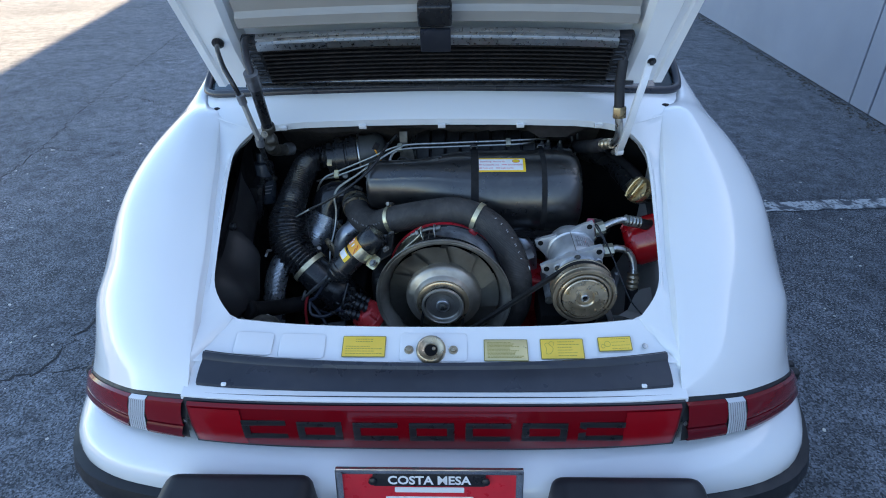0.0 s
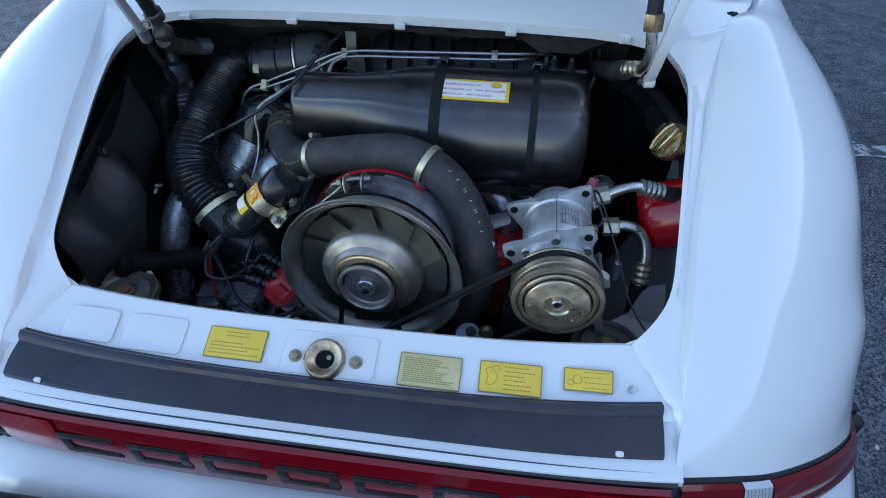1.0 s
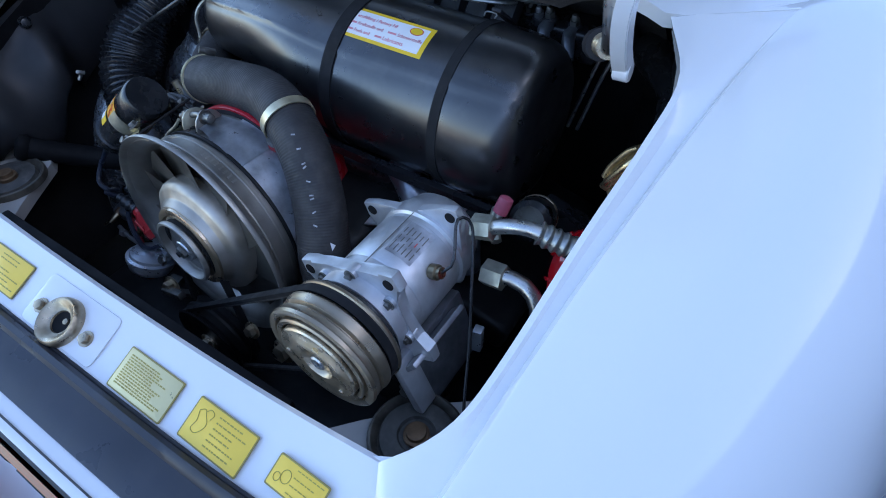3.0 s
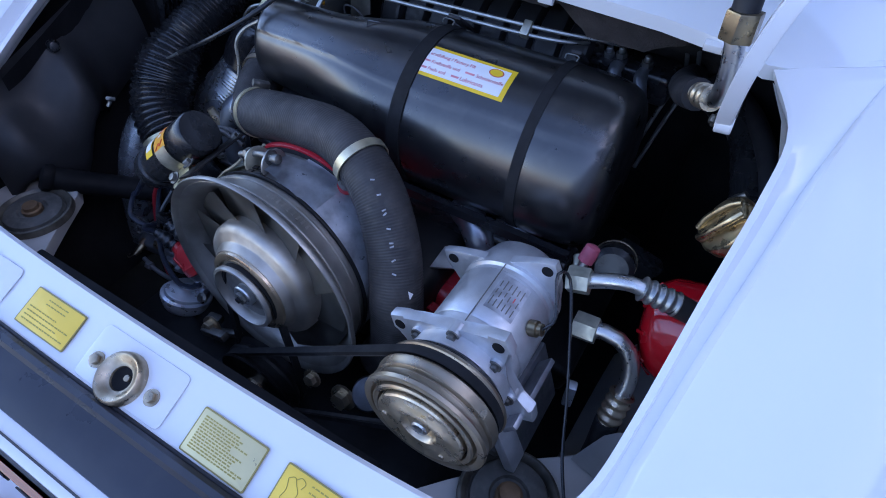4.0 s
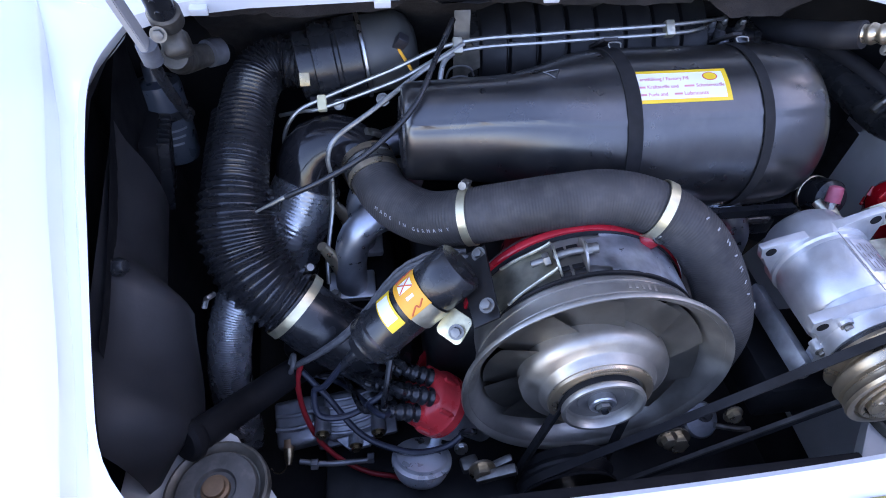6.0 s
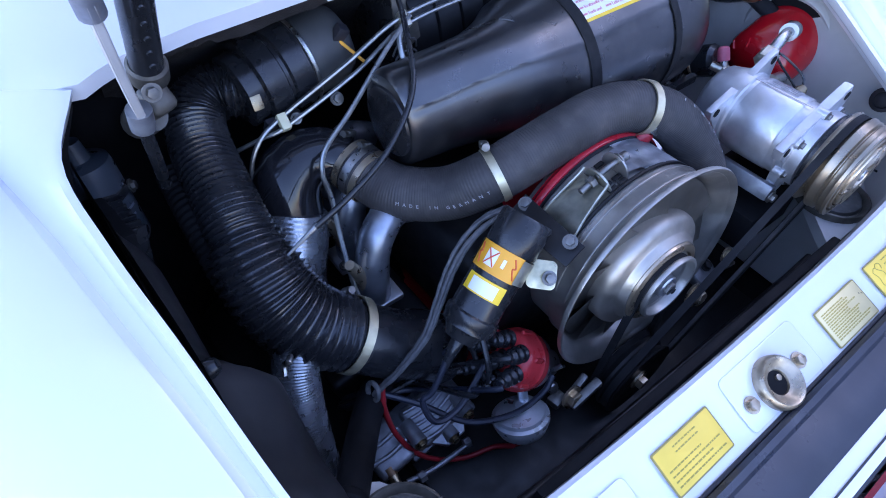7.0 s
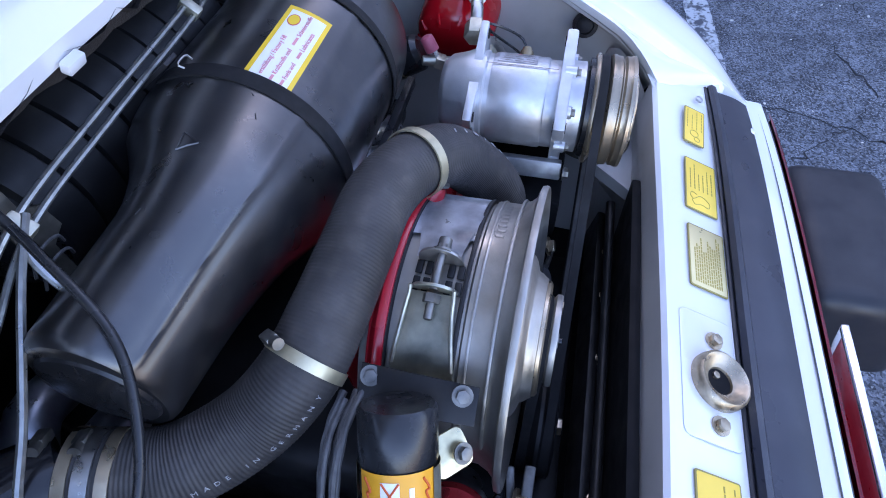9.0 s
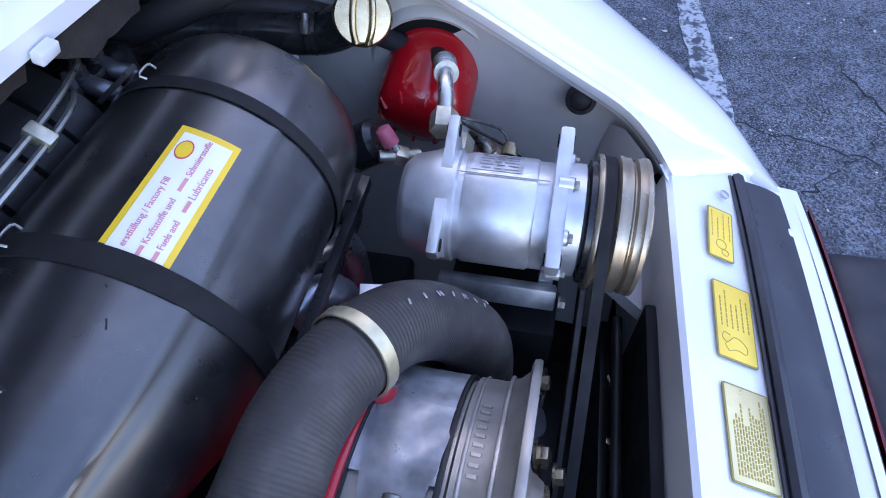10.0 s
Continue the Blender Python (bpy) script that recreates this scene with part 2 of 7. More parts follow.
def part(name, bm, material, parent=None, label="", smooth=40):
    ob = new(name, finish(bm, name, material, smooth))
    if parent:
        ob.parent = parent
        if parent.type == 'EMPTY':
            ob.matrix_parent_inverse = Matrix.Translation(-parent.location)
    if label:
        ob["label"] = label
    return ob


def spline(points, n):
    """A smooth run through the points, n samples, evenly spread along its length."""
    p = np.array(points, float)
    q = np.vstack([2 * p[0] - p[1], p, 2 * p[-1] - p[-2]])
    out = []
    for i in range(1, len(q) - 2):
        for t in np.linspace(0, 1, 24, endpoint=False):
            a, b, c, d = q[i - 1], q[i], q[i + 1], q[i + 2]
            out.append(0.5 * (2 * b + (c - a) * t + (2 * a - 5 * b + 4 * c - d) * t * t + (3 * b - a - 3 * c + d) * t ** 3))
    out.append(p[-1])
    out = np.array(out)
    s = np.concatenate([[0], np.cumsum(np.linalg.norm(np.diff(out, axis=0), axis=1))])
    u = np.linspace(0, s[-1], n)
    return np.stack([np.interp(u, s, out[:, k]) for k in range(out.shape[1])], axis=1), s[-1]


def grid(rows, close=False):
    """A sheet of quads through rows of points."""
    bm = bmesh.new()
    v = [[bm.verts.new(p) for p in r] for r in rows]
    for i in range(len(v) - 1):
        m = len(v[i])
        for j in range(m if close else m - 1):
            k = (j + 1) % m
            bm.faces.new((v[i][j], v[i][k], v[i + 1][k], v[i + 1][j]))
    return bm, v


def tube(points, r, seg=14, n=None, pitch=0.0, ridge=0.0, cap=True, sharp=1.0, flat=None):
    """A pipe or hose along a run of points. pitch and ridge give it ribs; r may be a list along the run."""
    length = spline(points, 8)[1]
    if n is None:
        n = max(8, int(length / pitch * 6)) if pitch else max(8, int(length / 0.012))
    c, length = spline(points, n)
    radii = np.interp(np.linspace(0, 1, n), np.linspace(0, 1, len(r)), r) if isinstance(r, (list, tuple)) else np.full(n, r)
    if pitch:
        wave = 0.5 + 0.5 * np.cos(np.linspace(0, length / pitch * 2 * np.pi, n))
        radii = radii - ridge * (1 - wave ** sharp)
    tang = np.gradient(c, axis=0)
    tang /= np.linalg.norm(tang, axis=1)[:, None]
    up = np.array((0, 0, 1.0)) if abs(tang[0][2]) < 0.9 else np.array((1.0, 0, 0))
    rows = []
    ang = np.linspace(0, 2 * np.pi, seg, endpoint=False)
    for i in range(n):
        side = np.cross(tang[i], up)
        side /= np.linalg.norm(side)
        up = np.cross(side, tang[i])
        rows.append([c[i] + radii[i] * (np.cos(a) * side + np.sin(a) * up) for a in ang])
    bm, v = grid(rows, True)
    if cap:
        bm.faces.new(v[0])
        bm.faces.new(v[-1])
    return bm


def axes(origin, axis, up=(0, 0, 1)):
    """The pose whose local z runs along axis."""
    z = Vector(axis).normalized()
    x = Vector(up).cross(z)
    if x.length < 1e-4:
        x = Vector((1, 0, 0)).cross(z)
    x.normalize()
    y = z.cross(x)
    m = Matrix((x, y, z)).transposed().to_4x4()
    m.translation = origin
    return m


def lathe(profile, origin, axis, seg=32, cap=True, up=(0, 0, 1)):
    """A turned body: profile of (radius, height along the axis)."""
    m = axes(origin, axis, up)
    rows = []
    for r, h in profile:
        rows.append([m @ Vector((max(r, 1e-4) * math.cos(a), max(r, 1e-4) * math.sin(a), h)) for a in np.linspace(0, 2 * np.pi, seg, endpoint=False)])
    bm, v = grid(rows, True)
    if cap:
        bm.faces.new(v[0])
        bm.faces.new(v[-1])
    return bm


def block(size, m, bevel=0.003, seg=2):
    bm = bmesh.new()
    bmesh.ops.create_cube(bm, size=1.0, matrix=Matrix.Diagonal((*size, 1)))
    if bevel:
        bmesh.ops.bevel(bm, geom=bm.edges[:], offset=min(bevel, min(size) * 0.45), segments=seg, affect='EDGES', profile=0.6)
    bmesh.ops.transform(bm, matrix=m, verts=bm.verts)
    return bm


def slab(outline, thick, m, bevel=0.002):
    """A plate cut to an outline in its local xy, thick along local z."""
    bm = bmesh.new()
    a = [bm.verts.new((x, y, 0)) for x, y in outline]
    b = [bm.verts.new((x, y, thick)) for x, y in outline]
    n = len(a)
    bm.faces.new(a[::-1])
    bm.faces.new(b)
    for i in range(n):
        bm.faces.new((a[i], a[(i + 1) % n], b[(i + 1) % n], b[i]))
    if bevel:
        e = [x for x in bm.edges if abs(x.verts[0].co.z - x.verts[1].co.z) < 1e-6]
        bmesh.ops.bevel(bm, geom=e, offset=bevel, segments=2, affect='EDGES', profile=0.6)
    bmesh.ops.transform(bm, matrix=m, verts=bm.verts)
    return bm


def rounded(w, h, r, seg=5, cx=0, cy=0):
    out = []
    for sx, sy, a0 in ((1, 1, 0), (-1, 1, 90), (-1, -1, 180), (1, -1, 270)):
        for a in np.linspace(a0, a0 + 90, seg):
            out.append((cx + sx * (w / 2 - r) + r * math.cos(radians(a)), cy + sy * (h / 2 - r) + r * math.sin(radians(a))))
    return out


def join(*bms):
    out = bmesh.new()
    for b in bms:
        me = bpy.data.meshes.new("t")
        b.to_mesh(me)
        b.free()
        out.from_mesh(me)
        bpy.data.meshes.remove(me)
    return out


def bolt(parent, at, axis, r=0.006, material=None, name="bolt", washer=True):
    m = axes(at, axis)
    hexa = [(r * math.cos(radians(60 * k)), r * math.sin(radians(60 * k))) for k in range(6)]
    bm = slab(hexa, r * 0.9, m @ Matrix.Translation((0, 0, r * 0.25)), r * 0.12)
    if washer:
        bm = join(bm, lathe([(r * 1.5, 0), (r * 1.5, r * 0.3), (r * 0.5, r * 0.3)], at, axis, 16))
    return part(name, bm, material or steel, parent)


def clamp(parent, at, axis, r, width=0.009, material=None, screw=None, name="hose_clamp"):
    """A band round a hose, with its screw housing."""
    bm = lathe([(r, -width / 2), (r + 0.0016, -width / 2), (r + 0.0016, width / 2), (r, width / 2)], at, axis, 36, cap=False)
    ob = part(name, bm, material or clamp_metal, parent)
    if screw is not None:
        s = Vector(screw).normalized()
        m = axes(Vector(at) + s * (r + 0.005), Vector(axis).cross(s))
        part("screw", join(block((0.009, 0.008, 0.014), m, 0.0015), lathe([(0.0045, 0), (0.0045, 0.014)], m.translation, Vector(axis).cross(s), 10)), steel, ob)
    return ob


def words(text, size, m, material, parent, name="lettering", align='CENTER', bold=0.0):
    cu = bpy.data.curves.new(name, 'FONT')
    cu.body, cu.size, cu.align_x, cu.align_y, cu.offset, cu.extrude = text, size, align, 'CENTER', bold, 0.0002
    cu.resolution_u = 3
    tmp = new(name, cu)
    dg = bpy.context.evaluated_depsgraph_get()
    me = bpy.data.meshes.new_from_object(tmp.evaluated_get(dg))
    bpy.data.objects.remove(tmp)
    me.transform(m)
    me.materials.clear()
    me.materials.append(material)
    ob = new(name, me)
    ob.parent = parent
    if parent.type == 'EMPTY':
        ob.matrix_parent_inverse = Matrix.Translation(-parent.location)
    return ob


# ---- the yard ----
def build_ground():
    rows = [[(x, y, 0.0) for x in (-400, -60, -12, -6, -3, 0, 3.2, 6, 60, 400)] for y in (-400, -60, -8, -3, 0, 3, 8, 14, 60, 400)]
    bm, _ = grid(rows)
    tagged(part("ground", bm, asphalt), "dark grey worn asphalt with fine cracks and pale grit", "ground", kind="structure")
    rnd = random.Random(4)

    def crack(points, width, seed):
        r2 = random.Random(seed)
        c, length = spline(points, max(12, int(spline(points, 4)[1] / 0.03)))
        left, right = [], []
        for p in c:
            j = Vector((r2.uniform(-1, 1), r2.uniform(-1, 1), 0)) * 0.018
            w = width * r2.uniform(0.3, 1.4)
            q = Vector((p[0], p[1], 0.0015)) + j
            left.append(q + Vector((-w, w * 0.6, 0)))
            right.append(q + Vector((w, -w * 0.6, 0)))
        bm, _ = grid([left, right])
        return bm

    cracks = [crack([(-3.47, 7.7), (-3.30, 6.3), (-3.18, 5.34), (-3.02, 4.4), (-2.89, 3.79), (-2.82, 3.0), (-2.75, 2.0)], 0.005, 1),
              crack([(-2.99, 3.8), (-2.73, 3.76), (-2.41, 3.66), (-2.11, 3.62), (-1.7, 3.5)], 0.006, 2),
              crack([(-3.13, 4.91), (-2.83, 4.95), (-2.3, 4.64), (-1.9, 4.5)], 0.006, 3),
              crack([(-1.95, 1.40), (-1.65, 1.53), (-1.52, 1.59), (-1.51, 1.72), (-1.49, 1.88), (-1.30, 2.10)], 0.006, 5),
              crack([(-1.52, 1.59), (-1.38, 1.61), (-1.2, 1.58)], 0.004, 9),
              crack([(1.25, 0.25), (1.6, -0.05), (1.9, 0.0), (2.3, -0.15)], 0.004, 6),
              crack([(1.3, -0.2), (1.45, 0.1), (1.6, 0.6)], 0.003, 7),
              crack([(1.4, 3.6), (2.2, 3.5), (3.2, 3.55)], 0.003, 8)]
    tar = surface("crack_dark", (0.02, 0.021, 0.024), 0.9, var=0.4)
    tagged(part("ground_cracks", join(*cracks), tar, smooth=0), "dark branching cracks in the asphalt", "crack", kind="stuff")
    pale = []
    for k, pts in enumerate(([(1.15, 0.20), (1.35, 0.05), (1.6, 0.02), (1.95, -0.12), (2.4, -0.15)], [(1.35, 0.05), (1.45, -0.15), (1.42, -0.4)], [(1.6, 0.02), (1.7, 0.18), (1.95, 0.25), (2.3, 0.22)],
                             [(1.95, -0.12), (2.05, -0.35), (2.2, -0.6)], [(1.2, 0.75), (1.5, 0.85), (1.8, 0.8), (2.2, 0.95)], [(1.5, 0.85), (1.55, 1.1), (1.75, 1.3)], [(1.25, -0.2), (1.5, -0.28), (1.75, -0.25), (2.0, -0.35)])):
        pale.append(crack(pts, 0.0022, 20 + k))
    tagged(part("ground_cracks", join(*pale), surface("crack_pale", (0.22, 0.22, 0.22), 0.9, var=0.5, scale=60), smooth=0), "fine pale cracks in the asphalt", "crack", kind="stuff")
    # parking lines, worn through to the asphalt
    for y0, x0, x1, w in ((2.755, 1.45, 2.75, 0.105), (0.362, 1.2, 2.75, 0.098)):
        ys = [y0 - w / 2, y0 - w / 6, y0 + w / 6, y0 + w / 2]
        rows = [[(x, y + 0.064 * x + rnd.uniform(-1, 1) * 0.006, 0.004) for y in ys] for x in np.linspace(x0, x1, 40)]
        tagged(part("parking_line", grid(rows)[0], line_paint, smooth=0), "flaking white parking line painted on the asphalt", "parking line", kind="structure")
    # loose grit
    grit = []
    for k in range(240):
        x, y = rnd.choice(((rnd.uniform(1.0, 3.0), rnd.uniform(-0.8, 3.5)), (rnd.uniform(-3, -1.0), rnd.uniform(0.8, 4))))
        s = rnd.uniform(0.002, 0.006) * (1.6 if k % 13 == 0 else 1)
        b = bmesh.new()
        bmesh.ops.create_icosphere(b, subdivisions=1, radius=s)
        bmesh.ops.transform(b, matrix=pose(x, y, s * 0.5, 0, 0, rnd.uniform(0, 180)) @ Matrix.Diagonal((rnd.uniform(0.8, 2.4), 1, 0.6, 1)), verts=b.verts)
        grit.append(b)
    tagged(part("grit", join(*grit), pebble_white), "pale grit scattered over the asphalt", "grit", kind="stuff")
    # drift of leaves and dirt at the foot of the wall
    bits = []
    for k in range(700):
        y = rnd.uniform(1.5, 12)
        b = block((rnd.uniform(0.006, 0.026), rnd.uniform(0.005, 0.014), 0.005), pose(2.87 + 0.0437 * y - abs(rnd.gauss(0, 0.05)), y, 0.006, rnd.uniform(-20, 20), rnd.uniform(-20, 20), rnd.uniform(0, 180)), 0)
        bits.append(b)
    tagged(part("debris", join(*bits), dead_leaf, smooth=0), "strip of dry leaves and dirt along the wall foot", "debris", kind="stuff")


WALL_X, WALL_TURN = 2.90, math.radians(-2.5)   # foot of the wall abreast of the camera's start, and its turn


# Unseen top edge: height and slope chosen for the shadow it casts.
def wall_height(y):
    return 3.26 + 0.12 * y


def build_wall():
    """Flat panels; the unseen sloping top is added to place the cast shadow's edge."""
    wall = thing("wall_east", (WALL_X, 3, 0), "blue-grey painted building wall with upright panel joints", "wall", kind="structure")
    turn = Matrix.Translation((WALL_X, 0, 0)) @ Matrix.Rotation(WALL_TURN, 4, 'Z')

    def sheet(x0, x1, a, b, inset, name, material):
        bm = bmesh.new()
        za, zb = wall_height(a) - inset, wall_height(b) - inset
        v = [bm.verts.new(turn @ Vector(p)) for p in ((x0, a, 0.012), (x0, b, 0.012), (x0, b, zb), (x0, a, za), (x1, a, 0.012), (x1, b, 0.012), (x1, b, zb), (x1, a, za))]
        for f in ((0, 3, 2, 1), (4, 5, 6, 7), (0, 1, 5, 4), (2, 3, 7, 6), (1, 2, 6, 5), (0, 4, 7, 3)):
            bm.faces.new([v[k] for k in f])
        bmesh.ops.bevel(bm, geom=[e for e in bm.edges if e.calc_length() > 1.5 and abs(e.verts[0].co.z - e.verts[1].co.z) > 1], offset=0.005, segments=1, affect='EDGES') if inset else None
        part(name, bm, material, wall, smooth=0)

    sheet(0.04, 0.3, -12, 32, 0.0, "backing", dark_trim)
    joints = [-12.0, -10.0, -5.4, -5.12, -0.55, -0.27, 4.32, 4.59, 9.2, 9.47, 14.1, 14.37, 19.0, 25.0, 32.0]
    for a, c in zip(joints[:-1], joints[1:]):
        sheet(0.0, 0.04, a + 0.009, c - 0.009, 0.02, "panel", wall_paint)


build_ground()
build_wall()

# ---- the car's body ----
CX = -0.018        # the car's centre line


def both(p, s):
    return (CX + s * p[0], p[1], p[2])


# The rim of the engine opening, seen from above.
RIM = [(0.386, 0.887, 0.8158), (0.414, 0.913, 0.838), (0.432, 0.945, 0.858), (0.441, 1.0, 0.885), (0.451, 1.10, 0.937), (0.461, 1.19, 0.978), (0.462, 1.262, 1.007), (0.430, 1.312, 1.034)]

TAIL_0 = [(0.432, 0.745, 0.7575), (0.50, 0.762, 0.747), (0.5565, 0.780, 0.7365), (0.625, 0.818, 0.720), (0.68, 0.862, 0.698), (0.715, 0.905, 0.675), (0.735, 0.96, 0.648)]
TAIL_1 = [(0.440, 0.80, 0.792), (0.52, 0.815, 0.797), (0.60, 0.845, 0.785), (0.66, 0.88, 0.760), (0.70, 0.92, 0.730), (0.728, 0.96, 0.69), (0.745, 1.01, 0.62)]
TAIL_2 = [(0.455, 0.90, 0.847), (0.54, 0.915, 0.857), (0.625, 0.94, 0.845), (0.69, 0.965, 0.81), (0.728, 1.0, 0.765), (0.75, 1.035, 0.70), (0.762, 1.07, 0.58)]
TAIL_3 = [(0.466, 1.0, 0.895), (0.548, 1.01, 0.909), (0.632, 1.02, 0.896), (0.690, 1.035, 0.855), (0.734, 1.055, 0.79), (0.762, 1.08, 0.69), (0.780, 1.1, 0.52)]
TAIL_4 = [(0.484, 1.12, 0.955), (0.565, 1.135, 0.974), (0.645, 1.15, 0.964), (0.704, 1.155, 0.922), (0.752, 1.165, 0.826), (0.798, 1.18, 0.70), (0.804, 1.2, 0.52)]
TAIL_5 = [(0.528, 1.36, 1.046), (0.59, 1.35, 1.052), (0.652, 1.335, 1.021), (0.708, 1.32, 0.970), (0.772, 1.31, 0.880), (0.820, 1.31, 0.74), (0.826, 1.3, 0.60)]
TAIL_6 = [(0.606, 1.535, 1.070), (0.632, 1.54, 1.068), (0.670, 1.545, 1.034), (0.715, 1.55, 0.978), (0.782, 1.55, 0.895), (0.828, 1.55, 0.76), (0.828, 1.55, 0.64)]
TAIL_7 = [(0.575, 1.95, 1.270), (0.625, 1.95, 1.150), (0.668, 1.95, 1.045), (0.715, 1.95, 0.980), (0.772, 1.95, 0.895), (0.806, 1.95, 0.72), (0.800, 1.95, 0.34)]
TAIL_8 = [(0.585, 2.60, 1.290), (0.660, 2.60, 1.120), (0.712, 2.60, 0.990), (0.740, 2.60, 0.930), (0.775, 2.60, 0.860), (0.800, 2.60, 0.66), (0.780, 2.60, 0.25)]
TAIL_9 = [(0.600, 3.25, 1.080), (0.660, 3.25, 1.000), (0.715, 3.25, 0.935), (0.745, 3.25, 0.885), (0.772, 3.25, 0.820), (0.795, 3.25, 0.62), (0.780, 3.25, 0.26)]
TAIL_10 = [(0.420, 4.05, 0.800), (0.520, 4.05, 0.845), (0.610, 4.05, 0.870), (0.690, 4.05, 0.830), (0.760, 4.05, 0.740), (0.790, 4.05, 0.60), (0.780, 4.05, 0.56)]
TAIL_11 = [(0.400, 4.70, 0.610), (0.480, 4.70, 0.640), (0.560, 4.68, 0.640), (0.620, 4.64, 0.600), (0.680, 4.60, 0.530), (0.700, 4.58, 0.440), (0.690, 4.56, 0.26)]
STATIONS = (TAIL_0, TAIL_1, TAIL_2, TAIL_3, TAIL_4, TAIL_5, TAIL_6, TAIL_7, TAIL_8, TAIL_9, TAIL_10, TAIL_11)

car = thing("sports_car", (CX, 2.7, 0), "white rear-engined sports coupe with its engine lid open", "car")


def smooth_rows(rows, n_along, n_across):
    across = [spline(r, n_across)[0] for r in rows]
    cols = [spline([r[j] for r in across], n_along)[0] for j in range(n_across)]
    return [[tuple(cols[j][i]) for j in range(n_across)] for i in range(n_along)]


smoked_rib = surface("smoked_rib", (0.26, 0.27, 0.30), 0.3, var=0.2, scale=60)


def build_flanks():
    """Each flank with the sunken gutter along the engine opening."""
    rows = smooth_rows(STATIONS, 230, 34)
    inside = [k for k, r in enumerate(rows) if 0.797 <= r[0][1] <= 1.362]
    rim = spline(RIM, len(inside))[0]
    n = len(inside)
    for s in (-1, 1):
        full = []
        for k, r in enumerate(rows):
            o = np.array(r[0])
            if k in inside:
                q = k - inside[0]
                f = min(1.0, q / 4, (n - 1 - q) / 8)
                i = rim[q]
                a = o - np.array((0.0085, 0, 0.0155)) * f - np.array((0.0005, 0, 0.0003))
                mid = 0.5 * (a + i) - np.array((0, 0, 0.0025 * f))
                lip = i + np.array((0.006, 0, 0.0015))
                edge = [i + np.array((0.012, 0, -0.022)), i + np.array((0.002, 0, -0.006)), i, lip, mid, a, o - np.array((0.0022, 0, 0.0012)) * f]
            else:
                edge = [o - np.array((0.0001 * (7 - m), 0, 0.004 * max(0, 6 - m))) for m in range(7)] if r[0][1] < 1.0 else [o - np.array((0.0001 * (7 - m), 0, 0.0001 * (7 - m))) for m in range(7)]
            full.append([both(p, s) for p in edge] + [both(p, s) for p in r])
        bm, _ = grid(full)
        part("quarter_panel", bm, white_paint, car, smooth=38)
        # the light's housing closes the tail below the panel's end
        top = [both(p, s) for p in rows[0]]
        back = [(x, y + 0.05, z - 0.02) for x, y, z in top]
        low = [(x, y + 0.05, 0.50) for x, y, z in top]
        part("tail_liner", grid([back, low])[0], black_bay, car)


